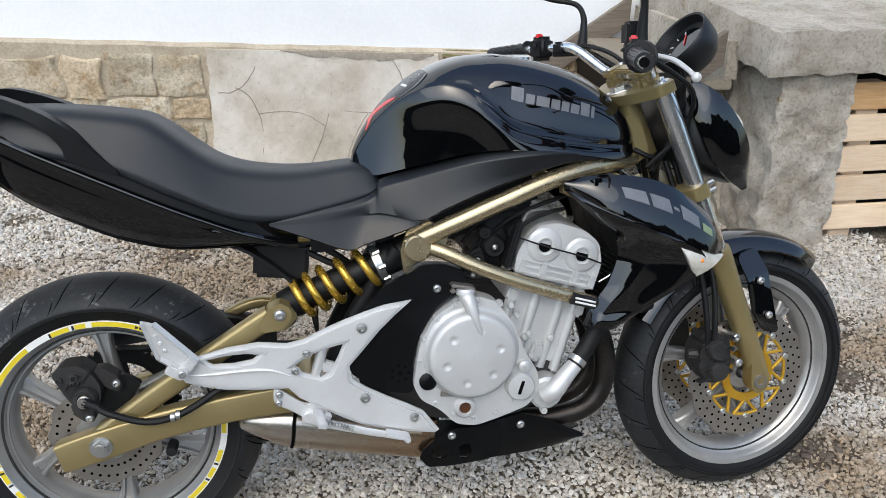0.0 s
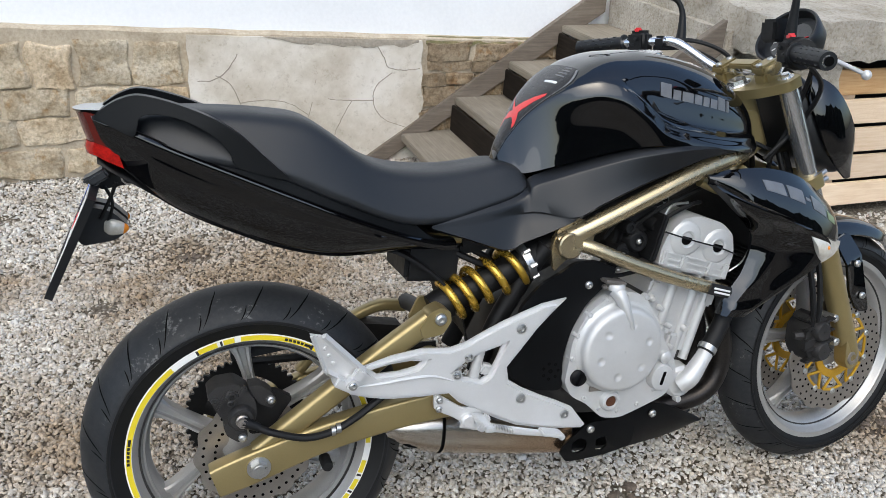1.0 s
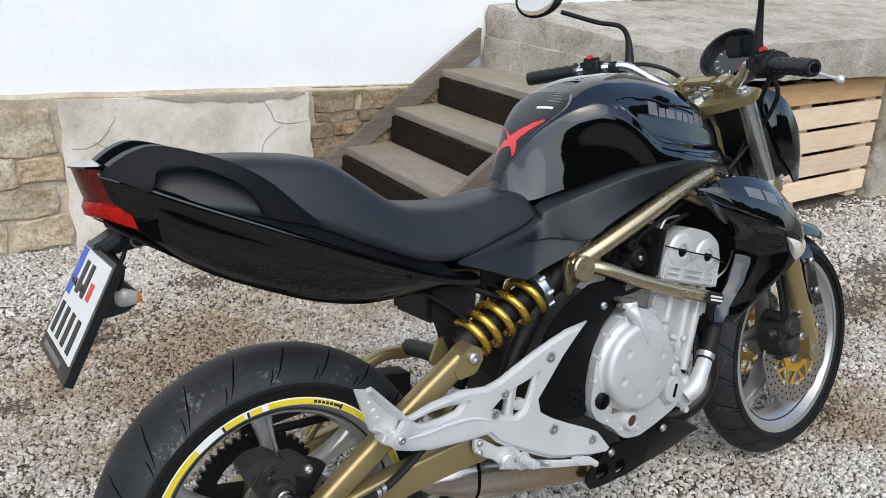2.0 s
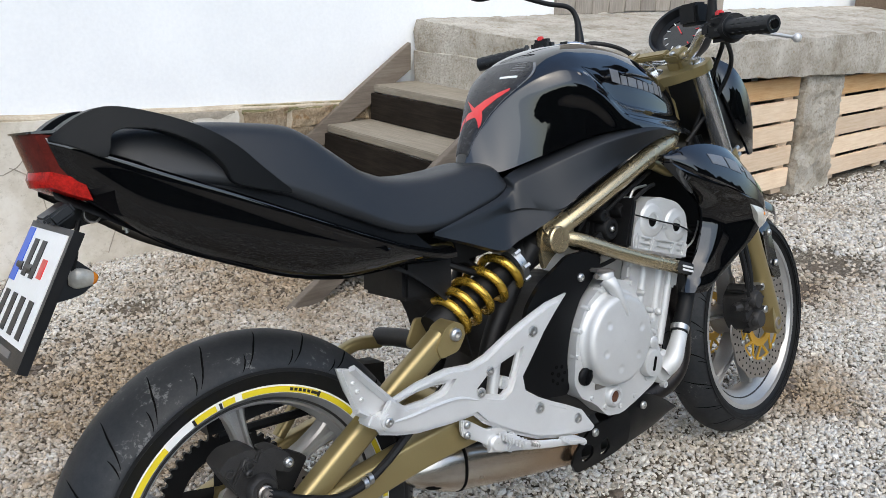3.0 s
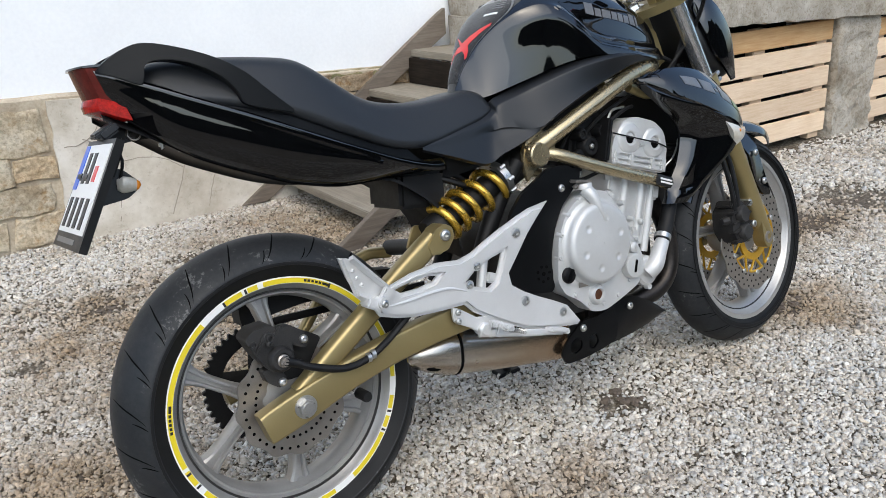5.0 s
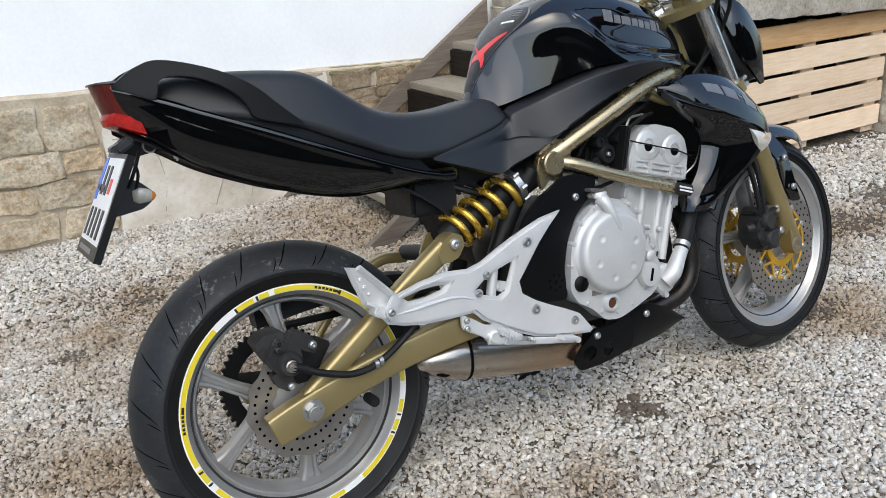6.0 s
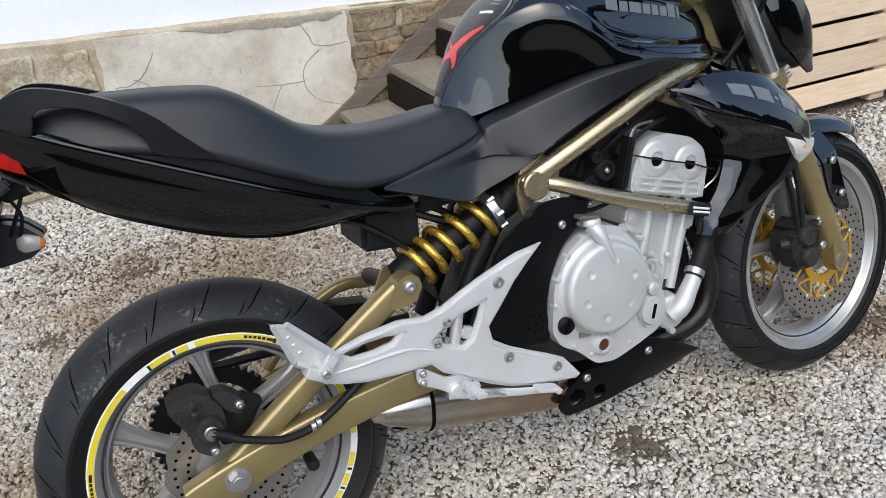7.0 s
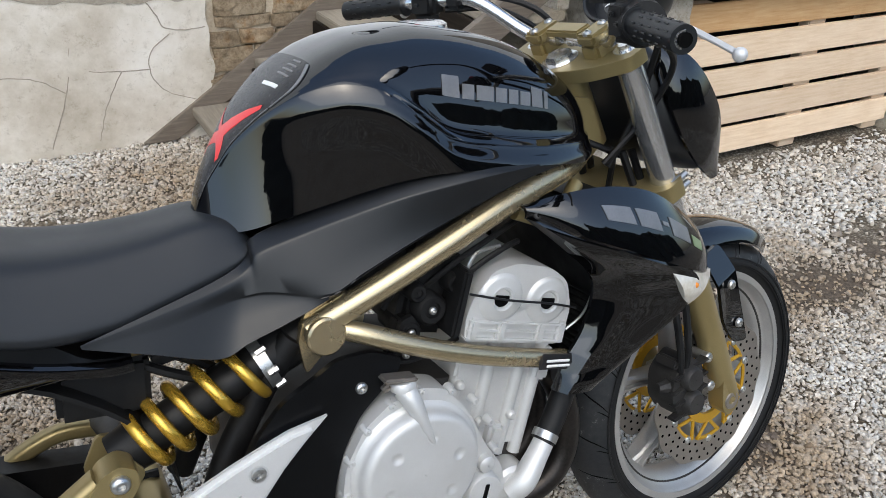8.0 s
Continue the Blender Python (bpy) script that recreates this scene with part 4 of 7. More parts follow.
brake_disc("rear_brake_disc", REAR, -0.078, 0.110, 0.058, 12, rear, still, None, 2)
bm = bmesh.new()
lathe(bm, [(0.02, -0.082), (0.06, -0.080), (0.062, -0.07), (0.045, -0.052), (0.02, -0.05)], REAR, "Y", 40)
part("hub_carrier", bm, RIMS, rear)
for sg in (-1, 1):
    brake_disc("front_brake_disc", FRONT, sg * 0.068, 0.150, 0.100, 12, front, steered, True, 3)
# chain sprocket on the far side of the rear wheel, with chain guard
bm = bmesh.new()
n = 46
rows = []
for i in range(n * 4):
    q = 2 * math.pi * i / (n * 4)
    ro = 0.118 + (0.005 if i % 4 in (1, 2) else -0.002)
    rows.append([(REAR[0] + a * math.cos(q), 0.088 + b, REAR[2] + a * math.sin(q)) for a, b in ((0.085, -0.004), (ro, -0.004), (ro, 0.004), (0.085, 0.004))])
rows.append(rows[0])
bridge(bm, rows, cap=False)
for i in range(5):
    q = 2 * math.pi * i / 5 + 0.3
    tube(bm, [(0.03 * math.cos(q), 0.088, 0.305 + 0.03 * math.sin(q)), (0.09 * math.cos(q), 0.088, 0.305 + 0.09 * math.sin(q))], [0.022, 0.014], 4, 8, 0.25)
part("sprocket", bm, DARK, rear, "black steel chain sprocket")
for z in (0.42, 0.19):
    bm = bmesh.new()
    tube(bm, [(0.0, 0.088, z), (0.42, 0.088, 0.40 if z > 0.3 else 0.33)], 0.009, 2, 6, 0.7)
    part("chain_run", bm, DARK, bike, "dark drive chain")
bm = bmesh.new()
panel(bm, [(-0.02, 0.125, 0.47), (0.15, 0.125, 0.49), (0.34, 0.125, 0.46)], [(-0.02, 0.125, 0.43), (0.15, 0.125, 0.44), (0.34, 0.125, 0.41)], 12, 3, 0.004, 0.05, (0, 1, 0))
part("chain_guard", bm, DARK, bike, "black chain guard")

# swing arm
bm = bmesh.new()


def beam(bm, path, heights, y0, y1, b=0.008):
    """A box-section bar along (x, z) points."""
    P = spline([(x, 0, z) for x, z in path], 14)
    H = spline([(h, 0, 0) for h in heights], 14)
    rings = []
    for k, p in enumerate(P):
        d = (P[min(k + 1, 14)] - P[max(k - 1, 0)]).normalized()
        nrm = Vector((-d.z, 0, d.x))
        h = H[k].x / 2
        Yc, w = (y0 + y1) / 2, abs(y1 - y0) / 2
        ring = []
        for q0 in (0, 90, 180, 270):
            sa, se = ((1, 1), (-1, 1), (-1, -1), (1, -1))[q0 // 90]
            for dq in (4, 30, 60, 86):
                q = radians(q0 + dq)
                ring.append(p + nrm * (se * (h - b) + b * math.sin(q)) + Vector((0, Yc + sa * (w - b) + b * math.cos(q), 0)))
        rings.append(ring)
    bridge(bm, rings)
    return bm


beam(bm, [(-0.080, 0.284), (-0.062, 0.289), (0.0, 0.306), (0.12, 0.338), (0.26, 0.360), (0.40, 0.372)], [0.058, 0.062, 0.064, 0.058, 0.056, 0.060], -0.141, -0.104, 0.006)
beam(bm, [(0.0, 0.325), (0.12, 0.402), (0.25, 0.486), (0.34, 0.541)], [0.034, 0.042, 0.043, 0.044], -0.134, -0.098, 0.010)
slab_poly(bm, rounded([(0.322, 0.512), (0.316, 0.534), (0.338, 0.563), (0.360, 0.571), (0.378, 0.560), (0.380, 0.540), (0.362, 0.516)]), -0.1372, -0.096, (), 0.005, 3)
part("swing_arm", bm, OLIVE, bike, "olive gold box-section swing arm", 60)
bm = bmesh.new()
beam(bm, [(-0.072, 0.286), (0.0, 0.306), (0.2, 0.35), (0.40, 0.372)], [0.042, 0.052, 0.054, 0.056], 0.105, 0.138)
beam(bm, [(0.12, 0.37), (0.2, 0.45), (0.29, 0.495), (0.36, 0.49)], [0.020, 0.022, 0.024, 0.026], 0.104, 0.13)
tube(bm, [(0.40, 0.13, 0.372), (0.40, -0.13, 0.372)], 0.03, 2, 14, 1.0, (1, 0, 0))
part("swing_arm_far_side", bm, OLIVE, bike, "olive gold far swing arm")
bm = bmesh.new()
tube(bm, [(0.36, 0.115, 0.50), (0.37, 0.05, 0.505), (0.37, -0.05, 0.51), (0.345, -0.105, 0.53)], 0.018, 14, 10, 1.0, (1, 0, 0))
part("cross_brace", bm, IRON, bike, "dark swing arm cross brace")
bm = bmesh.new()
slab_poly(bm, rounded([(0.318, 0.515), (0.345, 0.565), (0.375, 0.558), (0.392, 0.53), (0.365, 0.50)]), -0.102, -0.092, (), 0.002)
part("shock_bracket", bm, OLIVE, bike)
bm = bmesh.new()
slab_poly(bm, rounded([(0.318, 0.515), (0.345, 0.565), (0.375, 0.558), (0.392, 0.53), (0.365, 0.50)]), -0.042, -0.034, (), 0.002)
part("shock_bracket", bm, OLIVE, bike)
bm = bmesh.new()
bolt(bm, (0.357, -0.1375, 0.548), (0, -1, 0), 0.012, 0.009)
part("shock_bolt", bm, BOLT, bike)
bm = bmesh.new()
bar(bm, (0, -0.158, 0.305), (0, 0.15, 0.305), 0.011)
bmesh.ops.create_cone(bm, cap_ends=True, segments=6, radius1=0.0165, radius2=0.0165, depth=0.014, matrix=pose(0, -0.148, 0.305, 90, 0, 0))
bmesh.ops.create_cone(bm, cap_ends=True, segments=24, radius1=0.022, radius2=0.022, depth=0.004, matrix=pose(0, -0.1415, 0.305, 90, 0, 0))
part("rear_axle_nut", bm, BOLT, bike, "hexagonal steel axle nut")

# rear brake caliper with bracket and hose
bm = bmesh.new()
slab_poly(bm, rounded([(-0.080, 0.452), (-0.062, 0.466), (-0.028, 0.468), (-0.006, 0.449), (0.006, 0.426), (0.006, 0.398), (-0.004, 0.378), (-0.032, 0.372), (-0.050, 0.391), (-0.064, 0.416)]), -0.118, -0.064, (), 0.009, 4)
slab_poly(bm, rounded([(-0.056, 0.384), (-0.050, 0.360), (-0.030, 0.344), (-0.014, 0.344), (-0.012, 0.362), (-0.030, 0.384)]), -0.106, -0.075, (), 0.006, 3)
slab_poly(bm, rounded([(-0.006, 0.452), (0.014, 0.452), (0.036, 0.436), (0.046, 0.414), (0.036, 0.402), (0.012, 0.414)]), -0.104, -0.070, (), 0.006, 3)
box(bm, (0.030, 0.012, 0.026), (-0.036, -0.121, 0.443), (0, 30, 0), 0.005, 3)
caliper = part("rear_brake_caliper", bm, IRON, bike, "dark cast brake caliper")
for x, z, rr, dp in ((-0.022, 0.402, 0.024, 0.134), (-0.036, 0.446, 0.009, 0.130), (-0.066, 0.440, 0.008, 0.122)):
    bm = bmesh.new()
    lathe(bm, [(0.001, -dp + 0.003), (rr * 0.45, -dp + 0.003), (rr * 0.55, -dp), (rr * 0.82, -dp), (rr, -dp + 0.006), (rr * 1.04, -0.09), (0.001, -0.09)], (x, 0, z), "Y", 24)
    part("caliper_cap", bm, IRON, caliper)
for x, z in ((-0.052, 0.434), (-0.020, 0.447)):
    bm = bmesh.new()
    box(bm, (0.012, 0.010, 0.034), (x, -0.119, z), (0, 32, 0), 0.003, 2)
    part("caliper_rib", bm, IRON, caliper)
bm = bmesh.new()
bolt(bm, (-0.040, -0.127, 0.436), (0, -1, 0), 0.006, 0.005)
part("pad_pin", bm, IRON, caliper)
bm = bmesh.new()
lathe(bm, [(0.001, -0.149), (0.005, -0.149), (0.006, -0.146), (0.0095, -0.146), (0.0095, -0.138), (0.012, -0.136), (0.012, -0.130), (0.001, -0.130)], (-0.022, 0, 0.400), "Y", 16)
part("banjo_bolt", bm, DISC, caliper)
bm = bmesh.new()
tube(bm, [(-0.022, -0.139, 0.400), (-0.008, -0.141, 0.394), (0.006, -0.143, 0.387)], [0.0105, 0.009, 0.008], 8, 10)
part("hose_union", bm, DARK, caliper)
for x, z, y in ((0.034, 0.420, -0.104), (-0.022, 0.353, -0.106)):
    bm = bmesh.new()
    bolt(bm, (x, y, z), (0, -1, 0), 0.0085, 0.008)
    part("caliper_bolt", bm, BOLT, caliper)
bm = bmesh.new()
slab_poly(bm, rounded([(0.0, 0.430), (0.045, 0.43), (0.078, 0.408), (0.060, 0.385), (0.03, 0.345), (-0.01, 0.345)]), -0.085, -0.07, (), 0.003)
part("caliper_bracket", bm, DARK, bike)
bm = bmesh.new()
tube(bm, [(0.002, -0.143, 0.388), (0.029, -0.147, 0.374), (0.086, -0.149, 0.354), (0.136, -0.147, 0.356), (0.183, -0.146, 0.376), (0.225, -0.144, 0.402), (0.28, -0.132, 0.430), (0.34, -0.11, 0.45)], 0.0072, 34, 8)
part("brake_hose", bm, DARK, bike, "black rubber brake hose")
bm = bmesh.new()
lathe(bm, [(0.001, -0.138), (0.009, -0.138), (0.011, -0.134), (0.011, -0.100), (0.001, -0.100)], (0.128, 0, 0.278), "Y", 16)
part("paddock_bobbin", bm, DARK, bike, "small black bobbin under the swing arm")
bm = bmesh.new()
for x, z in ((0.140, 0.3575), (0.150, 0.3610)):
    lathe(bm, [(0.0066, -0.004), (0.0095, -0.004), (0.0095, 0.004), (0.0066, 0.004)], (x, -0.146, z), "X", 12)
part("hose_clip", bm, BOLT, bike)

# shock absorber
S0, S1 = Vector((0.384, -0.068, 0.552)), Vector((0.607, -0.068, 0.641))
ax = (S1 - S0).normalized()
u_ = Vector((0, 1, 0))
v_ = ax.cross(u_)
bm = bmesh.new()
bar(bm, S0 - ax * 0.01, S0 + ax * 0.19, 0.027, 0.029, 24)
bar(bm, S0 + ax * 0.185, S1 + ax * 0.03, 0.034, 0.034, 24)
bar(bm, S0 - ax * 0.025, S0 + ax * 0.012, 0.030, 0.034, 20)
shock = part("shock_absorber", bm, DARK, bike, "black shock absorber body")
bm = bmesh.new()
pts = []
TURNS = 4.7
for i in range(190):
    f = i / 189
    q = 2 * math.pi * TURNS * f + 1.2
    squeeze = f - 0.07 * math.sin(math.pi * f)
    pts.append(S0 + ax * (0.012 + 0.170 * squeeze) + (u_ * math.cos(q) + v_ * math.sin(q)) * 0.0395)
tube(bm, pts, 0.0083, seg=10, smooth_path=False, side=(0.3, 0.9, 0.2))
part("spring", bm, GOLD, shock, "gold coil spring")
bm = bmesh.new()
bar(bm, S0 + ax * 0.181, S0 + ax * 0.197, 0.0415, 0.0415, 24)
for i in range(8):
    q = 2 * math.pi * i / 8
    o = S0 + ax * 0.193 + (u_ * math.cos(q) + v_ * math.sin(q)) * 0.041
    bar(bm, o - ax * 0.007, o + ax * 0.007, 0.005, 0.005, 6)
part("spring_collar", bm, BOLT, shock, "notched steel spring collar")

# frame tubes
for sg in (1, -1):
    bm = bmesh.new()
    tube(bm, [(0.615, -0.112 * sg, 0.668), (0.70, -0.128 * sg, 0.706), (0.80, -0.135 * sg, 0.748), (0.90, -0.132 * sg, 0.786), (0.99, -0.115 * sg, 0.806), (1.06, -0.075 * sg, 0.808), (1.115, -0.03 * sg, 0.81)], 0.0185, 40, 16)
    part("frame_tube", bm, GOLDTUBE, bike, "pale gold painted frame tube")
    bm = bmesh.new()
    tube(bm, [(0.655, -0.118 * sg, 0.662), (0.69, -0.135 * sg, 0.650), (0.76, -0.150 * sg, 0.618), (0.85, -0.158 * sg, 0.582), (0.955, -0.155 * sg, 0.545), (1.0, -0.145 * sg, 0.528)], 0.0145, 36, 14)
    part("lower_frame_tube", bm, GOLDTUBE, bike, "pale gold lower frame tube")
    bm = bmesh.new()
    tube(bm, [(0.60, -0.09 * sg, 0.655), (0.56, -0.08 * sg, 0.60), (0.50, -0.07 * sg, 0.50), (0.45, -0.08 * sg, 0.40)], 0.02, 20, 12)
    part("pivot_plate", bm, DARK, bike)
    bm = bmesh.new()
    tube(bm, [(0.62, -0.075 * sg, 0.70), (0.45, -0.065 * sg, 0.683), (0.30, -0.06 * sg, 0.70), (0.10, -0.055 * sg, 0.78)], 0.0115, 20, 12)
    part("subframe_tube", bm, OLIVE, bike)
    bm = bmesh.new()
    tube(bm, [(0.93, -0.12 * sg, 0.77), (1.0, -0.12 * sg, 0.745), (1.06, -0.09 * sg, 0.78)], 0.012, 14, 10)
    part("frame_stay", bm, OLIVE, bike)
bm = bmesh.new()
slab_poly(bm, rounded([(0.60, 0.655), (0.615, 0.70), (0.66, 0.715), (0.70, 0.69), (0.69, 0.655), (0.665, 0.641), (0.632, 0.629), (0.606, 0.606), (0.603, 0.630)]), -0.112, -0.102, (), 0.002)
part("pivot_gusset", bm, GOLDTUBE, bike)
bm = bmesh.new()
lathe(bm, [(0.001, -0.1365), (0.0240, -0.1365), (0.0268, -0.1335), (0.0268, -0.095), (0.001, -0.095)], (0.632, 0, 0.663), "Y", 32)
part("round_frame_cap", bm, GOLDTUBE, bike, "round pale gold frame cap")
bm = bmesh.new()
bm2 = tube(bm, [(0.937, -0.1735, 0.552), (0.998, -0.163, 0.5305)], 0.0125, 2, 4, 0.3)
part("identification_label", bm, INK, bike, "black label with silver print bars")
for k in range(2):
    bm = bmesh.new()
    tube(bm, [(0.945, -0.1775, 0.5525 - 0.008 * k), (0.992, -0.1685, 0.5365 - 0.008 * k)], 0.0022, 2, 4, 0.4)
    part("print_bar", bm, WHITE, bike)
# steering head
bm = bmesh.new()
up = Vector((-math.sin(RAKE), 0, math.cos(RAKE)))
bar(bm, HEAD - up * 0.13, HEAD - up * 0.005, 0.03, 0.03, 24)
slab_poly(bm, rounded([(1.085, 0.90), (1.125, 0.895), (1.150, 0.82), (1.12, 0.795), (1.075, 0.80), (1.06, 0.85)]), -0.042, 0.042, (), 0.006)
shead = part("steering_head", bm, OLIVE, bike, "olive gold steering head casting")
bm = bmesh.new()
slab_poly(bm, rounded([(1.040, 0.900), (1.080, 0.905), (1.088, 0.862), (1.098, 0.800), (1.070, 0.782), (1.050, 0.825)]), -0.054, -0.040, (rounded([(1.056, 0.884), (1.074, 0.886), (1.076, 0.862), (1.062, 0.858)], 2),), 0.004)
part("head_plate", bm, OLIVE, shead)
bm = bmesh.new()
bolt(bm, (1.076, -0.054, 0.806), (0, -1, 0), 0.011, 0.008)
part("plate_bolt", bm, IRON, shead)

# tank
TX = [0.510, 0.519, 0.531, 0.548, 0.566, 0.594, 0.620, 0.645, 0.671, 0.696, 0.737, 0.779, 0.824, 0.904, 0.980, 1.057, 1.090, 1.108]
TT = [0.812, 0.838, 0.866, 0.895, 0.918, 0.948, 0.970, 0.988, 1.003, 1.015, 1.027, 1.031, 1.031, 1.016, 0.991, 0.944, 0.910, 0.880]
TW = [0.012, 0.016, 0.021, 0.029, 0.042, 0.063, 0.082, 0.099, 0.111, 0.122, 0.133, 0.141, 0.143, 0.140, 0.127, 0.103, 0.080, 0.055]
TC = [0.808, 0.832, 0.857, 0.882, 0.908, 0.936, 0.955, 0.968, 0.975, 0.976, 0.964, 0.931, 0.894, 0.872, 0.857, 0.848, 0.846, 0.846]
TL = [0.018, 0.030, 0.043, 0.056, 0.068, 0.079, 0.088, 0.097, 0.106, 0.115, 0.128, 0.139, 0.146, 0.145, 0.133, 0.106, 0.082, 0.056]
TB = [0.800, 0.800, 0.801, 0.801, 0.803, 0.810, 0.817, 0.824, 0.831, 0.838, 0.847, 0.852, 0.853, 0.845, 0.834, 0.820, 0.826, 0.838]


def ease(f):
    f = max(0.0, min(1.0, f))
    return f * f * (3 - 2 * f)


def curve_at(X, Y, x):
    i = max(0, min(len(X) - 2, next((k for k in range(len(X) - 1) if x <= X[k + 1]), len(X) - 2)))
    f = (x - X[i]) / (X[i + 1] - X[i])
    m0 = (Y[i + 1] - Y[i - 1]) / (X[i + 1] - X[i - 1]) if i else (Y[1] - Y[0]) / (X[1] - X[0])
    m1 = (Y[i + 2] - Y[i]) / (X[i + 2] - X[i]) if i + 2 < len(X) else (Y[i + 1] - Y[i]) / (X[i + 1] - X[i])
    h = X[i + 1] - X[i]
    f2, f3 = f * f, f ** 3
    return Y[i] * (2 * f3 - 3 * f2 + 1) + m0 * h * (f3 - 2 * f2 + f) + Y[i + 1] * (3 * f2 - 2 * f3) + m1 * h * (f3 - f2)


REAR_TOP = ((0.0, 0.0), (0.35, 0.04), (0.60, 0.16), (0.78, 0.42), (0.88, 0.64), (0.92, 0.74), (0.95, 0.83), (0.98, 0.92), (1.0, 1.0))
FRONT_TOP = ((0.0, 0.0), (0.30, 0.02), (0.55, 0.13), (0.74, 0.34), (0.835, 0.60), (0.868, 0.79), (0.890, 0.89), (0.935, 0.95), (1.0, 1.0))


def tank_point(x, v, side=-1, lift=0.0):
    """On the tank at length x; v runs from 0 on the ridge over 0.6 at the crest to 1 at the lower edge."""
    zt, c, zc, zb_, low_w = (curve_at(TX, Y, x) for Y in (TT, TW, TC, TB, TL))
    f = ease((x - 0.69) / 0.13)
    rows = [((a * (1 - f) + e * f) * c, 0, zt - (b * (1 - f) + g * f) * (zt - zc)) for (a, b), (e, g) in zip(REAR_TOP, FRONT_TOP)]
    pts = spline(rows, 24)
    # the flank runs from the crest to the lower edge; ahead of the knee it rolls out under the crest first
    step, roll = (zc - zb_) / 16, 0.008 * ease((x - 0.60) / 0.08)
    for k in range(1, 17):
        pts.append(Vector((c + (low_w - c) * k / 16 + roll * ease(k * step / 0.022) * (1 - 0.6 * ease((k * step - 0.025) / 0.06)), 0, zc - k * step)))
    s = min(39.999, v * 40)
    i, f = int(s), s - int(s)
    p = pts[i].lerp(pts[i + 1], f)
    q = Vector((x, side * p.x, p.z))
    if lift:
        t = pts[min(40, i + 1)] - pts[max(0, i - 1) if i else 0]
        nrm = Vector((-t.z, 0, t.x)).normalized()
        q += Vector((0, side * nrm.x, nrm.z)) * lift
    return q


bm = bmesh.new()
rings = []
N = 72
for i in range(N + 1):
    x = TX[0] + (TX[-1] - TX[0]) * (i / N)
    right = [tank_point(x, j / 40) for j in range(41)]
    left = [tank_point(x, j / 40, 1) for j in range(39, 0, -1)]
    rings.append(right + [tank_point(x, 1.0, 1)] + left)
bridge(bm, rings)
tank = part("fuel_tank", bm, GLOSS, bike, "gloss black painted fuel tank", 50)


def tank_patch(name, corners, mat, lift=0.0012, n=6, k=4, side=-1):
    """A thin sticker on the tank: corners as (x, v) from top rear round."""
    (ax_, av), (bx, bv), (cx, cv), (dx, dv) = corners
    bm = bmesh.new()
    top, bot = [], []
    for i in range(n + 1):
        f = i / n
        rt, rb = [], []
        for j in range(k + 1):
            g = j / k
            x = (ax_ * (1 - f) + bx * f) * (1 - g) + (dx * (1 - f) + cx * f) * g
            v = (av * (1 - f) + bv * f) * (1 - g) + (dv * (1 - f) + cv * f) * g
            s = side if v >= 0 else -side
            rt.append(tank_point(x, abs(v), s, lift))
            rb.append(tank_point(x, abs(v), s, 0.0002))
        top.append(rt + rb[::-1])
    bridge(bm, top)
    return part(name, bm, mat, tank)


# maker's name as plain blocks
lx = 0.823
for w, up_ in ((0.025, 1.0), (0.018, 0.7), (0.027, 0.7), (0.018, 0.7), (0.016, 0.7), (0.018, 0.7), (0.020, 1.0), (0.007, 0.95)):
    v0, h = 0.248, 0.056
    tank_patch("name_block", [(lx + 0.004, v0 + h * (1 - up_)), (lx + w + 0.004, v0 + h * (1 - up_)), (lx + w, v0 + h), (lx, v0 + h)], DECAL, 0.0011, 3, 3)
    lx += w + 0.004
# carbon tank pad with a red figure on the rear slope
tank_patch("tank_pad", [(0.520, -0.56), (0.61, -0.42), (0.61, 0.42), (0.520, 0.56)], CARBON, 0.0016, 16, 14)
tank_patch("tank_pad_top", [(0.61, -0.42), (0.668, -0.15), (0.668, 0.15), (0.61, 0.42)], CARBON, 0.0016, 10, 12)
for cs in ([(0.606, 0.24), (0.602, 0.27), (0.556, 0.07), (0.566, -0.06)], [(0.568, 0.02), (0.556, 0.08), (0.543, -0.34), (0.547, -0.37)], [(0.567, 0.06), (0.558, -0.04), (0.546, 0.27), (0.550, 0.31)], [(0.588, -0.25), (0.584, -0.21), (0.562, 0.04), (0.566, -0.07)]):
    tank_patch("red_mark", cs, RED, 0.0026, 8, 3)
for sv in (-1, 1):
    tank_patch("pad_edge", [(0.522, sv * 0.535), (0.608, sv * 0.40), (0.609, sv * 0.43), (0.522, sv * 0.565)], DECAL, 0.0022, 12, 2)
    tank_patch("pad_edge", [(0.610, sv * 0.40), (0.665, sv * 0.145), (0.667, sv * 0.16), (0.611, sv * 0.43)], DECAL, 0.0022, 10, 2)
for k in range(4):
    tank_patch("script_bar", [(0.640 + 0.007 * k, 0.05), (0.641 + 0.007 * k, 0.15 - 0.015 * k), (0.643 + 0.007 * k, 0.15 - 0.015 * k), (0.642 + 0.007 * k, 0.05)], DECAL, 0.0026, 6, 2)
tank_patch("script_bar", [(0.622, 0.03), (0.625, 0.17), (0.629, 0.165), (0.626, 0.025)], WHITE, 0.0026, 8, 2)
bm = bmesh.new()
lathe(bm, [(0.001, 0.012), (0.034, 0.012), (0.04, 0.008), (0.042, -0.01), (0.001, -0.01)], (0.86, 0.01, 1.016), "Z", 36)
part("filler_cap", bm, CHROME, tank, "chrome fuel filler cap")


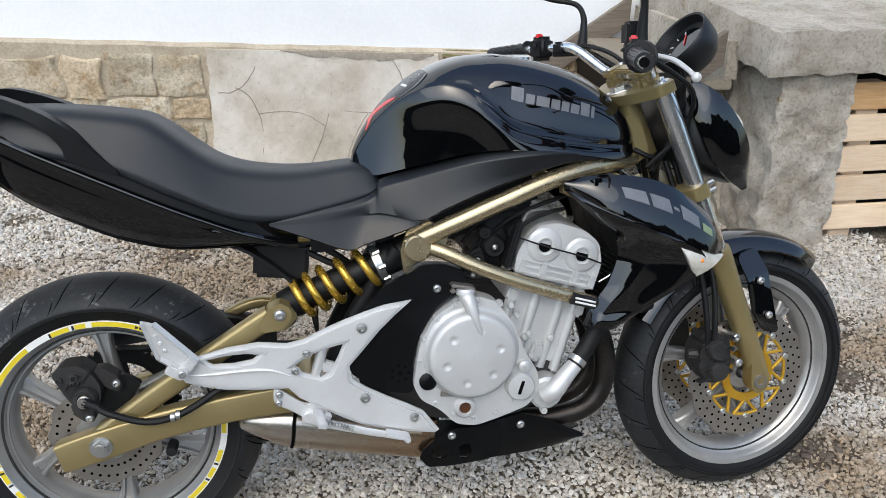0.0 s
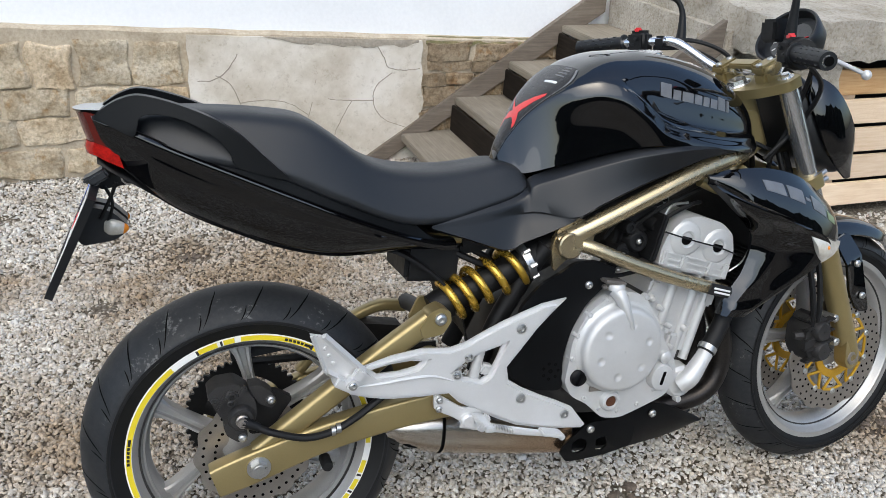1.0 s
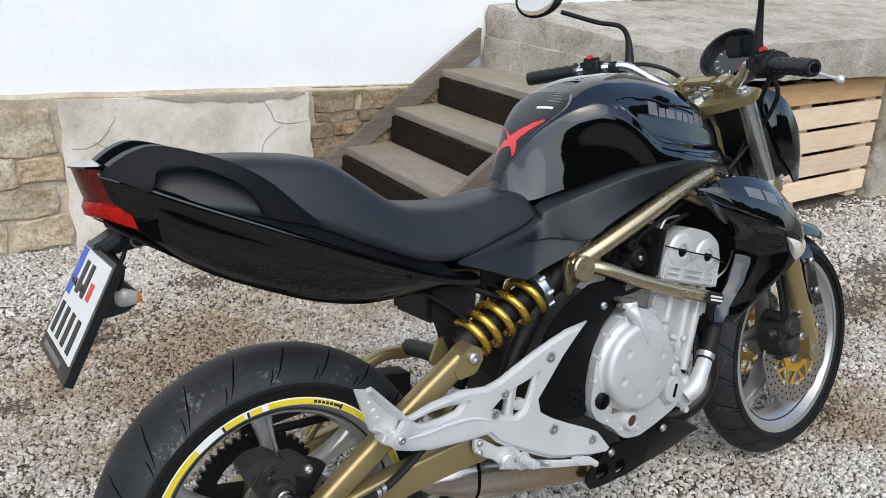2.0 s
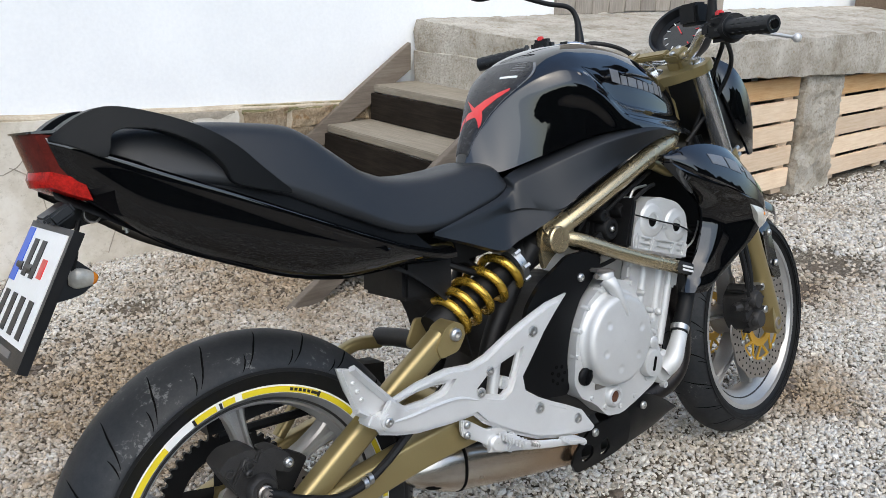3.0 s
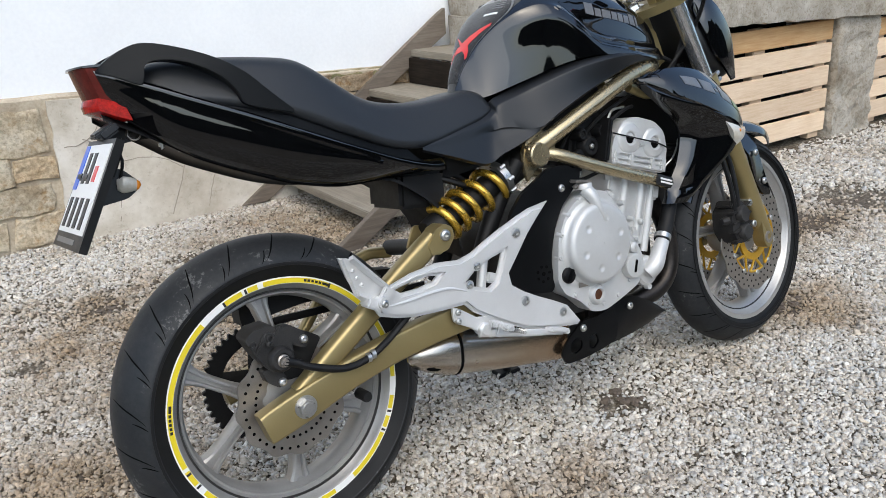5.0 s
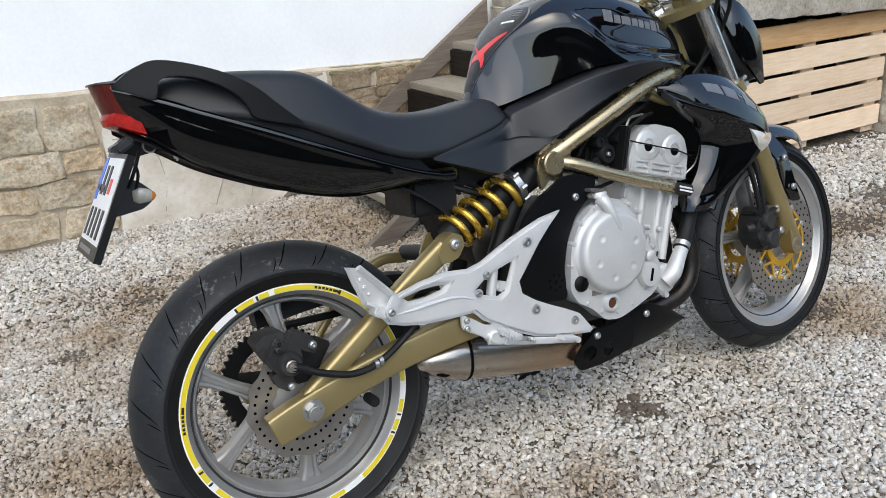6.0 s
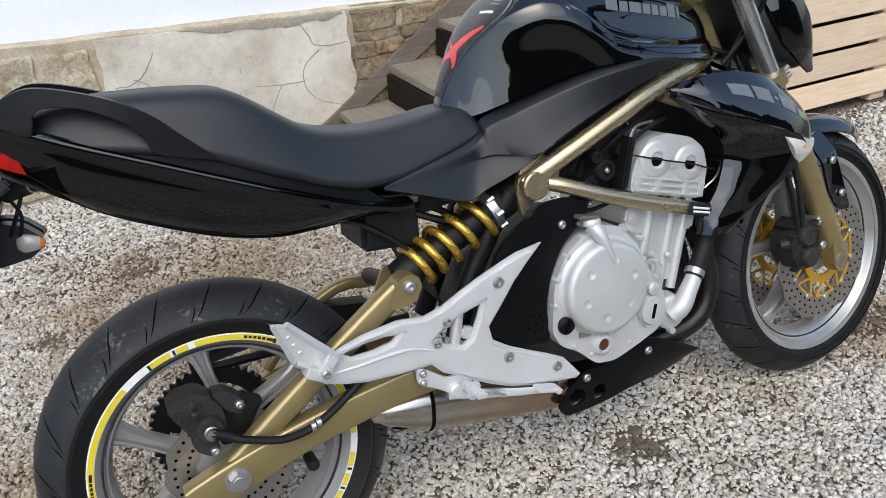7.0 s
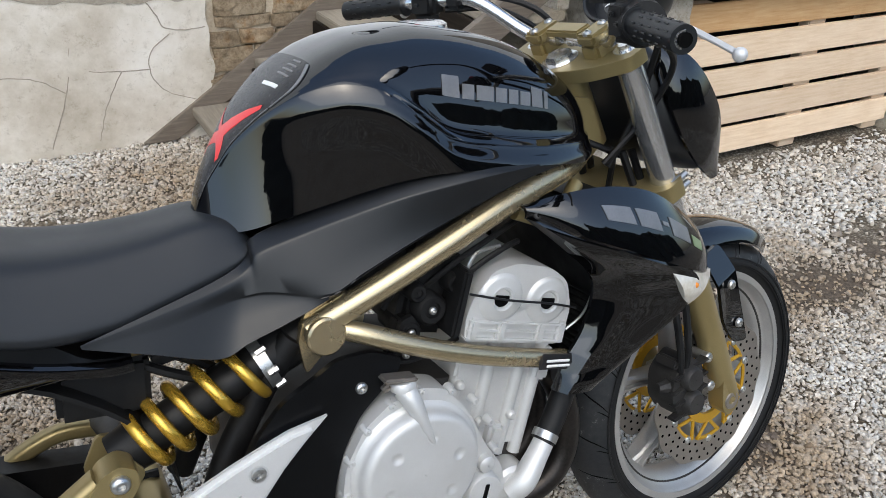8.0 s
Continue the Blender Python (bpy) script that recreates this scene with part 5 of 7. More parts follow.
# seat
def lofted(xs, tops, lows, widths, n=48, m=22, square=3.0, waist=0.0, crown=0.5):
    """A long rounded body: sections between top and low heights and half widths along x."""
    rings = []
    for i in range(n + 1):
        x = xs[0] + (xs[-1] - xs[0]) * i / n
        t, l, w = curve_at(xs, tops, x), curve_at(xs, lows, x), curve_at(xs, widths, x)
        ring = []
        for j in range(m):
            q = 2 * math.pi * j / m
            cq, sq = math.cos(q), math.sin(q)
            yy = math.copysign(abs(cq) ** (2 / square), cq) * w
            zz = math.copysign(abs(sq) ** (2 / square), sq)
            mid = l + (t - l) * crown
            ring.append((x, yy, mid + zz * ((t - mid) if zz > 0 else (mid - l))))
        rings.append(ring)
    return rings


SX = [-0.215, -0.19, -0.15, -0.10, 0.0, 0.08, 0.13, 0.165, 0.205, 0.25, 0.305, 0.382, 0.45, 0.515, 0.548, 0.561, 0.567]
ST = [0.912, 0.928, 0.947, 0.955, 0.950, 0.941, 0.931, 0.911, 0.880, 0.847, 0.827, 0.817, 0.818, 0.824, 0.817, 0.807, 0.797]
SL = [0.905, 0.90, 0.89, 0.88, 0.856, 0.832, 0.808, 0.790, 0.772, 0.751, 0.732, 0.725, 0.737, 0.751, 0.763, 0.772, 0.782]
SW = [0.035, 0.050, 0.078, 0.098, 0.117, 0.127, 0.130, 0.131, 0.131, 0.129, 0.124, 0.113, 0.100, 0.089, 0.0825, 0.078, 0.069]
bm = bmesh.new()
rings = []
for i in range(65):
    x = SX[0] + (SX[-1] - SX[0]) * i / 64
    t, l, w = curve_at(SX, ST, x), curve_at(SX, SL, x), curve_at(SX, SW, x)
    h = t - l
    half = [(p.x, p.z) for p in spline([(0, 0, t), (0.34 * w, 0, t), (0.56 * w, 0, t - 0.04 * h), (0.70 * w, 0, t - 0.15 * h), (0.80 * w, 0, t - 0.36 * h), (0.90 * w, 0, t - 0.60 * h), (0.975 * w, 0, l + 0.20 * h), (0.985 * w, 0, l + 0.12 * h), (0.965 * w, 0, l + 0.05 * h), (0.90 * w, 0, l), (0.7 * w, 0, l)], 36)]
    rings.append([(x, -y, z) for y, z in half] + [(x, y, z) for y, z in half[:0:-1]])
bridge(bm, rings)
part("seat", bm, SEATV, bike, "black vinyl stepped seat", 60)

# tail fairing with tail lamp
FX = [-0.216, -0.20, -0.14, -0.08, 0.0, 0.078, 0.16, 0.217, 0.30, 0.375, 0.40]
FT = [0.949, 0.942, 0.916, 0.887, 0.850, 0.813, 0.774, 0.748, 0.713, 0.690, 0.688]
FL = [0.872, 0.861, 0.822, 0.781, 0.741, 0.708, 0.687, 0.683, 0.682, 0.681, 0.681]
FW = [0.062, 0.072, 0.094, 0.108, 0.121, 0.128, 0.131, 0.129, 0.124, 0.115, 0.111]
bm = bmesh.new()
rings = []
n = 44
for i in range(n + 1):
    x = FX[0] + (FX[-1] - FX[0]) * i / n
    t, l, w = curve_at(FX, FT, x), curve_at(FX, FL, x), curve_at(FX, FW, x)
    h = t - l
    rise = 0.004 + 0.026 * ease((x + 0.10) / 0.10) * ease((0.36 - x) / 0.06)
    half = [(0.0, t + rise), (0.7 * w, t + rise), (0.88 * w, t + rise), (0.90 * w, t + 0.002), (0.96 * w, t + 0.0015), (0.992 * w, t - 0.002), (w, t - 0.008), (0.985 * w, t - 0.014), (0.99 * w, t - 0.3 * h), (0.965 * w, t - 0.6 * h), (0.91 * w, t - 0.87 * h), (0.86 * w, t - 0.97 * h), (0.81 * w, l), (0.74 * w, l + 0.006), (0.5 * w, l + 0.012), (0.0, l + 0.014)]
    lean = 0.022 * ease((-0.11 - x) / 0.106) / max(h, 0.01)
    rings.append([(x + lean * (t - z), -y, z) for y, z in half] + [(x + lean * (t - z), y, z) for y, z in half[-2:0:-1]])
bridge(bm, rings)
tail = part("tail_fairing", bm, GLOSS, bike, "gloss black tail fairing", 35)
tail.data.materials.append(RAILBLACK)
for p in tail.data.polygons:
    if p.center.z > curve_at(FX, FT, max(FX[0], min(FX[-1], p.center.x))) + 0.0025:
        p.material_index = 1
bm = bmesh.new()
rings = []
for i in range(n + 1):
    x = FX[0] + (FX[-1] - FX[0]) * i / n
    l, w = curve_at(FX, FL, x) - 0.0025, curve_at(FX, FW, x)
    half = [(0.80 * w, l), (0.74 * w, l + 0.006), (0.5 * w, l + 0.012), (0.0, l + 0.014)]
    low_ = [(x, -y, z) for y, z in half] + [(x, y, z) for y, z in half[-2::-1]]
    rings.append(low_ + [(a, b * 0.96, z + 0.004) for a, b, z in low_[::-1]])
bridge(bm, rings)
part("undertray", bm, RAILBLACK, bike, "dull black tray under the tail")
# the lens wraps round the tail: a dark upper part over a bright lower lip
UPPER = ((0.0, 0.957, 1.0), (0.005, 0.935, 1.0), (0.012, 0.906, 1.02), (0.046, 0.890, 1.30), (0.034, 0.93, 1.26), (0.021, 0.952, 1.18))
LOWER = ((0.011, 0.906, 1.02), (0.007, 0.896, 1.0), (0.009, 0.885, 1.0), (0.030, 0.873, 1.18), (0.053, 0.862, 1.36), (0.046, 0.891, 1.32))


def tail_ring(section):
    rings = []
    for i in range(25):
        f = 2 * i / 24 - 1
        x0 = -0.243 + 0.016 * f * f
        rings.append([(x0 + a, 0.054 * f * s, z) for a, z, s in section])
    return rings


bm = bmesh.new()
bridge(bm, tail_ring(UPPER))
lamp = part("tail_lamp", bm, REDLENS, bike, "dark red tail lamp lens", 30)
bm = bmesh.new()
bridge(bm, tail_ring(LOWER))
part("lower_lens", bm, REDGLOW, lamp, "bright red lower lens", 30)
bm = bmesh.new()
bridge(bm, tail_ring(((-0.004, 0.957, 1.02), (-0.004, 0.960, 1.02), (0.065, 0.958, 1.5), (0.065, 0.952, 1.5))))
part("tail_lip", bm, GLOSS, bike)


def grab_rail(sg):
    """A broad arched handle with an opening under it."""
    outer = spline([(-0.214, 0, 0.949), (-0.196, 0, 0.963), (-0.170, 0, 0.977), (-0.138, 0, 0.983), (-0.088, 0, 0.970), (-0.032, 0, 0.946), (0.014, 0, 0.915), (0.050, 0, 0.878), (0.088, 0, 0.840)], 40)
    inner = spline([(0.088, 0, 0.834), (0.045, 0, 0.846), (0.004, 0, 0.862), (-0.006, 0, 0.886), (-0.030, 0, 0.915), (-0.075, 0, 0.942), (-0.117, 0, 0.952), (-0.141, 0, 0.947), (-0.147, 0, 0.928), (-0.156, 0, 0.917), (-0.19, 0, 0.935), (-0.214, 0, 0.945)], 50)
    bm = bmesh.new()
    slab_poly(bm, [(p.x, p.z) for p in outer + inner], sg * 0.143, sg * 0.104, (), 0.015, 5)
    for v in bm.verts:
        v.co.y -= sg * (0.137 - curve_at(FX, FW, max(-0.216, min(0.39, v.co.x))) + 0.10 * max(0.0, v.co.z - 0.93))
    return part("grab_rail", bm, RAILBLACK, bike, "matte black grab rail", 60)


grab_rail(-1), grab_rail(1)

# number plate with holder, lamp and indicators
PTL, PTR, PBL, PBR = Vector((-0.228, 0.047, 0.838)), Vector((-0.228, -0.178, 0.838)), Vector((-0.316, 0.120, 0.668)), Vector((-0.314, -0.136, 0.672))


def on_plate(name, across, down, depth, mat, parent, label="", bevel=0.0):
    """A flat piece on the twisted plate: across and down as fractions, depth as metres behind (+) or before (-) it."""
    bm = bmesh.new()
    nu = nv = 6
    rings = []
    for i in range(nu + 1):
        u = across[0] + (across[1] - across[0]) * i / nu
        row = []
        for face in (0, 1):
            line = []
            for j in range(nv + 1):
                v = down[0] + (down[1] - down[0]) * j / nv
                p = PTL.lerp(PTR, u).lerp(PBL.lerp(PBR, u), v)
                line.append(p + Vector((0.885, 0, -0.465)) * depth[face])
            row += line if face == 0 else line[::-1]
        rings.append(row)
    bridge(bm, rings)
    return part(name, bm, mat, parent, label)


holder = on_plate("plate_holder", (0, 1), (0, 1), (0.0, 0.013), MATTE, bike, "black plastic number plate holder")
on_plate("number_plate", (0.055, 0.945), (0.045, 0.855), (-0.0015, 0.0), PLATE, holder, "white number plate with plain bars")
on_plate("blue_band", (0.06, 0.20), (0.05, 0.46), (-0.0026, -0.001), BLUE, holder)
for u, v in ((0.30, 0.12), (0.49, 0.12), (0.13, 0.53), (0.33, 0.53), (0.53, 0.53), (0.73, 0.53)):
    on_plate("print_bar", (u, u + 0.10), (v, v + 0.28), (-0.0026, -0.001), INK, holder)
on_plate("round_sticker", (0.66, 0.76), (0.24, 0.38), (-0.0026, -0.001), RED, holder, "small red sticker")
on_plate("print_bar", (0.12, 0.75), (0.905, 0.955), (-0.0012, 0.0), DECAL, holder)
for y in (-0.034, 0.028):
    bm = bmesh.new()
    slab_poly(bm, rounded([(-0.225, 0.832), (-0.196, 0.853), (-0.178, 0.857), (-0.152, 0.851), (-0.11, 0.835), (-0.12, 0.826), (-0.15, 0.829), (-0.178, 0.828), (-0.215, 0.822)]), y, y + 0.006, (), 0.0015)
    part("plate_bracket", bm, DARK, bike, "black plate bracket")
bm = bmesh.new()
box(bm, (0.034, 0.052, 0.018), (-0.216, -0.052, 0.850), (0, -28, 0), 0.004, 3)
box(bm, (0.014, 0.044, 0.010), (-0.233, -0.052, 0.846), (0, -28, 0), 0.003)
part("plate_lamp", bm, MATTE, bike, "small black number plate lamp")
bm = bmesh.new()
tube(bm, [(-0.19, -0.045, 0.835), (-0.205, -0.05, 0.805), (-0.222, -0.05, 0.775)], 0.0035, 10, 6)
tube(bm, [(-0.21, -0.04, 0.83), (-0.200, -0.045, 0.80), (-0.212, -0.048, 0.765)], 0.003, 10, 6)
part("lamp_cable", bm, DARK, bike)
bm = bmesh.new()
lathe(bm, [(0.001, -0.0365), (0.0075, -0.0365), (0.0085, -0.0395), (0.0115, -0.0395), (0.0125, -0.036), (0.0125, -0.02), (0.001, -0.02)], (-0.170, 0, 0.841), "Y", 24)
refl = part("side_reflector", bm, PIPE, bike, "small dark round reflector")
bm = bmesh.new()
lathe(bm, [(0.0098, -0.0385), (0.0102, -0.0410), (0.0120, -0.0410), (0.0130, -0.0385), (0.0130, -0.034), (0.0098, -0.034)], (-0.170, 0, 0.841), "Y", 28)
part("reflector_ring", bm, DISC, refl)
for sg in (-1, 1):
    bm = bmesh.new()
    slab_poly(bm, rounded([(-0.262, 0.786), (-0.232, 0.795), (-0.203, 0.785), (-0.180, 0.760), (-0.186, 0.745), (-0.204, 0.734), (-0.262, 0.728)]), sg * 0.010, sg * 0.044, (), 0.010, 4)
    rind = part("indicator", bm, MATTE, bike, "black rear turn indicator")
    bm = bmesh.new()
    tube(bm, [(-0.216, sg * 0.044, 0.760), (-0.208, sg * 0.047, 0.759), (-0.196, sg * 0.048, 0.757), (-0.187, sg * 0.047, 0.755)], [0.010, 0.0145, 0.013, 0.010], 8, 16, 0.6)
    part("lens", bm, CLEAR, rind)
    bm = bmesh.new()
    tube(bm, [(-0.188, sg * 0.047, 0.755), (-0.182, sg * 0.046, 0.754), (-0.179, sg * 0.045, 0.753)], [0.010, 0.007, 0.002], 6, 12, 0.6)
    part("bulb_tip", bm, AMBER, rind)
for x, z in ((-0.125, 0.809), (-0.097, 0.800)):
    bm = bmesh.new()
    bar(bm, (x, -0.03, z + 0.022), (x, -0.03, z - 0.003), 0.0035, 0.0035, 8)
    bar(bm, (x, -0.03, z + 0.008), (x, -0.03, z + 0.002), 0.0065, 0.0065, 6)
    part("underside_bolt", bm, BOLT, bike)
bm = bmesh.new()
box(bm, (0.10, 0.11, 0.006), (-0.10, 0, 0.812), (0, 30, 0), 0.002)
part("underside_plate", bm, DARK, bike, "dull black plate under the tail")

# inner mudguard, battery box and dark fillings
bm = bmesh.new()
panel(bm, [(0.20, -0.09, 0.70), (0.30, -0.09, 0.67), (0.40, -0.09, 0.58), (0.43, -0.09, 0.48)], [(0.20, 0.09, 0.70), (0.30, 0.09, 0.67), (0.40, 0.09, 0.58), (0.43, 0.09, 0.48)], 14, 6, 0.01, 0.006, (0.3, 0, 1))
part("inner_mudguard", bm, DARK, bike, "black inner mudguard")
bm = bmesh.new()
box(bm, (0.11, 0.14, 0.075), (0.365, 0.0, 0.638), (0, 6, 0), 0.008)
part("tool_box", bm, DARK, bike, "black box under the seat")
bm = bmesh.new()
box(bm, (0.20, 0.16, 0.12), (0.50, 0.0, 0.715), (0, -6, 0), 0.02)
box(bm, (0.26, 0.17, 0.13), (0.76, 0.0, 0.745), (0, -16, 0), 0.02)
part("air_box", bm, DARK, bike, "black air box")
for k, (z, y) in enumerate(((0.665, 0.0), (0.655, 0.02))):
    bm = bmesh.new()
    tube(bm, [(0.40, y - 0.05, 0.66 + 0.01 * k), (0.46, y - 0.07, 0.63 + 0.02 * k), (0.52, y - 0.06, 0.60), (0.56, y - 0.04, 0.55)], 0.007, 16, 7)
    part("cable", bm, DARK, bike)


# matte side cover, both sides: an upper band, a crease, a flank and a small fold low at the rear
COVER_TOP = [(0.348, 0.121, 0.727), (0.439, 0.106, 0.743), (0.525, 0.089, 0.760), (0.558, 0.079, 0.776), (0.566, 0.0735, 0.795), (0.620, 0.075, 0.811), (0.673, 0.092, 0.827), (0.757, 0.126, 0.846), (0.842, 0.151, 0.852), (0.920, 0.149, 0.847), (1.045, 0.114, 0.835)]
COVER_LOW = [(0.349, 0.121, 0.722), (0.420, 0.123, 0.695), (0.495, 0.125, 0.667), (0.535, 0.127, 0.679), (0.580, 0.130, 0.692), (0.640, 0.135, 0.714), (0.690, 0.141, 0.739), (0.770, 0.149, 0.774), (0.860, 0.154, 0.806), (0.935, 0.148, 0.824), (1.045, 0.114, 0.826)]
# how far down the section the crease sits, how far it stands out, and the same for the fold
CREASE_AT = [0.20, 0.16, 0.14, 0.15, 0.19, 0.23, 0.26, 0.28, 0.32, 0.35, 0.40]
CREASE_OUT = [0.0, 0.002, 0.005, 0.0095, 0.0155, 0.0205, 0.0205, 0.0160, 0.0115, 0.007, 0.001]
FOLD_AT = [0.60, 0.50, 0.34, 0.46, 0.62, 0.93, 0.95, 0.95, 0.95, 0.95, 0.95]
FOLD_IN = [0.0, 0.0, 0.0003, 0.0028, 0.0030, 0.0005, 0.0, 0.0, 0.0, 0.0, 0.0]
for sg in (-1, 1):
    bm = bmesh.new()
    n = 66
    tops, lows = spline([(x, sg * y, z) for x, y, z in COVER_TOP], n), spline([(x, sg * y, z) for x, y, z in COVER_LOW], n)
    keys = list(range(len(COVER_TOP)))
    rings = []
    for i in range(n + 1):
        k = i / n * (len(keys) - 1)
        ca, co, fa, fi = (curve_at(keys, q, k) for q in (CREASE_AT, CREASE_OUT, FOLD_AT, FOLD_IN))
        out = Vector((-0.05, sg * 0.92, 0.38))
        row = []
        for f, d in ((0.0, -0.004), (0.006, 0.0), (0.5 * ca, 0.54 * co), (0.92 * ca, 0.955 * co), (ca, co), (ca + 0.022, 0.985 * co), (ca + 0.08, 0.92 * co), (ca + 0.6 * (fa - ca) if fa > ca else ca, co * 0.55), (fa, co * 0.22), (fa + 0.012, co * 0.22 - 0.6 * fi), (fa + 0.035, co * 0.2 - fi), (fa + 0.5 * (0.99 - fa), co * 0.1 - 0.45 * fi), (0.992, 0.0), (1.0, -0.004)):
            row.append((min(1.0, f), d))
        row.sort(key=lambda e: e[0])
        front = [tops[i].lerp(lows[i], f) + out * d for f, d in row]
        rings.append(front + [p - out * 0.007 for p in front[::-1]])
    bridge(bm, rings)
    part("side_cover", bm, MATTE, bike, "matte black side cover", 34)

# radiator shrouds, gloss black, each with an indicator
def WING_A(sg):
    return [(0.921, sg * 0.150, 0.788), (0.983, sg * 0.168, 0.799), (1.063, sg * 0.172, 0.795), (1.147, sg * 0.170, 0.768), (1.235, sg * 0.160, 0.704), (1.268, sg * 0.150, 0.660)]


def WING_B(sg):
    return [(0.923, sg * 0.160, 0.774), (1.0, sg * 0.200, 0.738), (1.085, sg * 0.212, 0.700), (1.16, sg * 0.212, 0.664), (1.225, sg * 0.200, 0.634), (1.262, sg * 0.170, 0.625)]


for sg in (-1, 1):
    bm = bmesh.new()
    panel(bm, WING_A(sg), WING_B(sg), 28, 10, 0.008, 0.006, (0, sg * 0.75, 0.66))
    shroud = part("radiator_shroud", bm, GLOSS, bike, "gloss black radiator shroud")
    bm = bmesh.new()
    panel(bm, [(0.923, sg * 0.158, 0.772), (0.985, sg * 0.165, 0.713), (1.036, sg * 0.165, 0.655), (1.022, sg * 0.165, 0.584), (0.992, sg * 0.16, 0.533), (0.972, sg * 0.155, 0.485)],
          [(0.94, sg * 0.166, 0.768), (1.085, sg * 0.208, 0.698), (1.20, sg * 0.210, 0.640), (1.185, sg * 0.205, 0.588), (1.116, sg * 0.195, 0.540), (1.030, sg * 0.175, 0.478)], 28, 10, 0.012, 0.006, (0, sg, 0),
          lambda a, b: min(1.0, 5 * b) * (1 - b) ** 0.5 * 1.6 - 1.1 * max(0.0, math.sin(math.pi * b)) * (1 if 0.45 < a < 0.92 else 0.0) * 0.5)
    part("lower_panel", bm, GLOSS, shroud)
    bm = bmesh.new()
    panel(bm, [(1.150, sg * 0.207, 0.656), (1.20, sg * 0.204, 0.642), (1.262, sg * 0.178, 0.624)], [(1.180, sg * 0.205, 0.600), (1.186, sg * 0.205, 0.594), (1.192, sg * 0.202, 0.588)], 10, 6, 0.012, 0.012, (0, sg, 0))
    ind = part("indicator_lens", bm, CLEAR, shroud, "clear turn indicator lens")
    bm = bmesh.new()
    bmesh.ops.create_icosphere(bm, subdivisions=2, radius=0.005, matrix=pose(1.196, sg * 0.2125, 0.624))
    part("amber_bulb", bm, AMBER, ind)
    # model name as plain blocks that follow the panel
    for u0, u1, f0, f1, mat in ((0.300, 0.420, 0.34, 0.60, DECAL), (0.440, 0.545, 0.34, 0.60, DECAL), (0.560, 0.590, 0.44, 0.50, DECAL), (0.605, 0.705, 0.34, 0.60, DECAL), (0.725, 0.795, 0.42, 0.60, GREEN)):
        rings = []
        for i in range(6):
            u = u0 + (u1 - u0) * i / 5
            a, b = spline(WING_A(sg), 200)[int(u * 200)], spline(WING_B(sg), 200)[int(u * 200)]
            top_, low_ = [], []
            for j in range(5):
                f = f0 + (f1 - f0) * j / 4 + 0.35 * (u - 0.5) * 0.2
                o = Vector((0, sg * 0.75, 0.66))
                p = a.lerp(b, f) + o * 0.008 * 4 * f * (1 - f)
                top_.append(p + o * 0.0012)
                low_.append(p - o * 0.002)
            rings.append(top_ + low_[::-1])
        bm = bmesh.new()
        bridge(bm, rings)
        part("name_block", bm, mat, shroud)
    bm = bmesh.new()
    bolt(bm, (0.937, sg * 0.166, 0.775), (0, sg, 0.4), 0.006, 0.004)
    part("shroud_bolt", bm, IRON, shroud)

# radiator between the shrouds
bm = bmesh.new()
box(bm, (0.035, 0.30, 0.26), (1.075, 0, 0.625), (0, -18, 0), 0.004)
radiator = part("radiator", bm, DARK, bike, "black finned radiator")
for k in range(26):
    bm = bmesh.new()
    box(bm, (0.040, 0.296, 0.0035), (1.075 + 0.0031 * (k - 12.5), 0, 0.625 + 0.0095 * (k - 12.5)), (0, -18, 0))
    part("fin", bm, DARK, radiator)

# engine
bm = bmesh.new()
slab_poly(bm, rounded([(0.50, 0.36), (0.53, 0.50), (0.62, 0.56), (0.72, 0.56), (0.86, 0.53), (0.92, 0.44), (0.91, 0.32), (0.84, 0.28), (0.66, 0.285)]), -0.12, 0.14, (), 0.012, 3)
engine = part("engine", bm, IRON, bike, "dark engine block behind silver covers")
bm = bmesh.new()
slab_poly(bm, rounded([(0.612, 0.385), (0.628, 0.478), (0.66, 0.530), (0.70, 0.556), (0.745, 0.566), (0.785, 0.552), (0.822, 0.500), (0.845, 0.440), (0.872, 0.395), (0.878, 0.350), (0.850, 0.318), (0.790, 0.298), (0.742, 0.285), (0.700, 0.292), (0.664, 0.330), (0.628, 0.352)]), -0.163, -0.115, (), 0.006, 3)
cover = part("clutch_cover", bm, CAST, engine, "silver cast clutch cover")
bm = bmesh.new()
prof = [(0.001, -0.192)] + [(0.003 * k, -0.192 + 0.003 * (k / 27) ** 3) for k in range(1, 28)] + [(0.085, -0.1875), (0.0885, -0.184), (0.091, -0.177), (0.0915, -0.171), (0.095, -0.167), (0.099, -0.1645), (0.101, -0.158), (0.001, -0.158)]
lathe(bm, prof, (0.732, 0, 0.447), "Y", 144)
for v in bm.verts:
    if v.co.y < -0.18:
        for k in range(6):
            q = radians(75 - 60 * k)
            d = math.hypot(v.co.x - 0.732 - 0.056 * math.cos(q), v.co.z - 0.447 - 0.056 * math.sin(q)) / 0.0085
            if d < 1:
                v.co.y += 0.0030 * (1 - d * d) ** 0.8
part("round_cover", bm, CAST, cover, "", 50)
for k in range(16):
    q = radians(20 + 22.5 * k)
    x, z = 0.742 + 0.118 * math.cos(q) * (1.02 if math.cos(q) > 0 else 0.98), 0.430 + 0.128 * math.sin(q)
    bm = bmesh.new()
    lathe(bm, [(0.001, -0.1665), (0.0042, -0.1665), (0.0052, -0.165), (0.0075, -0.150), (0.001, -0.150)], (x, 0, z), "Y", 12)
    part("cover_bolt", bm, CAST, cover)
bm = bmesh.new()
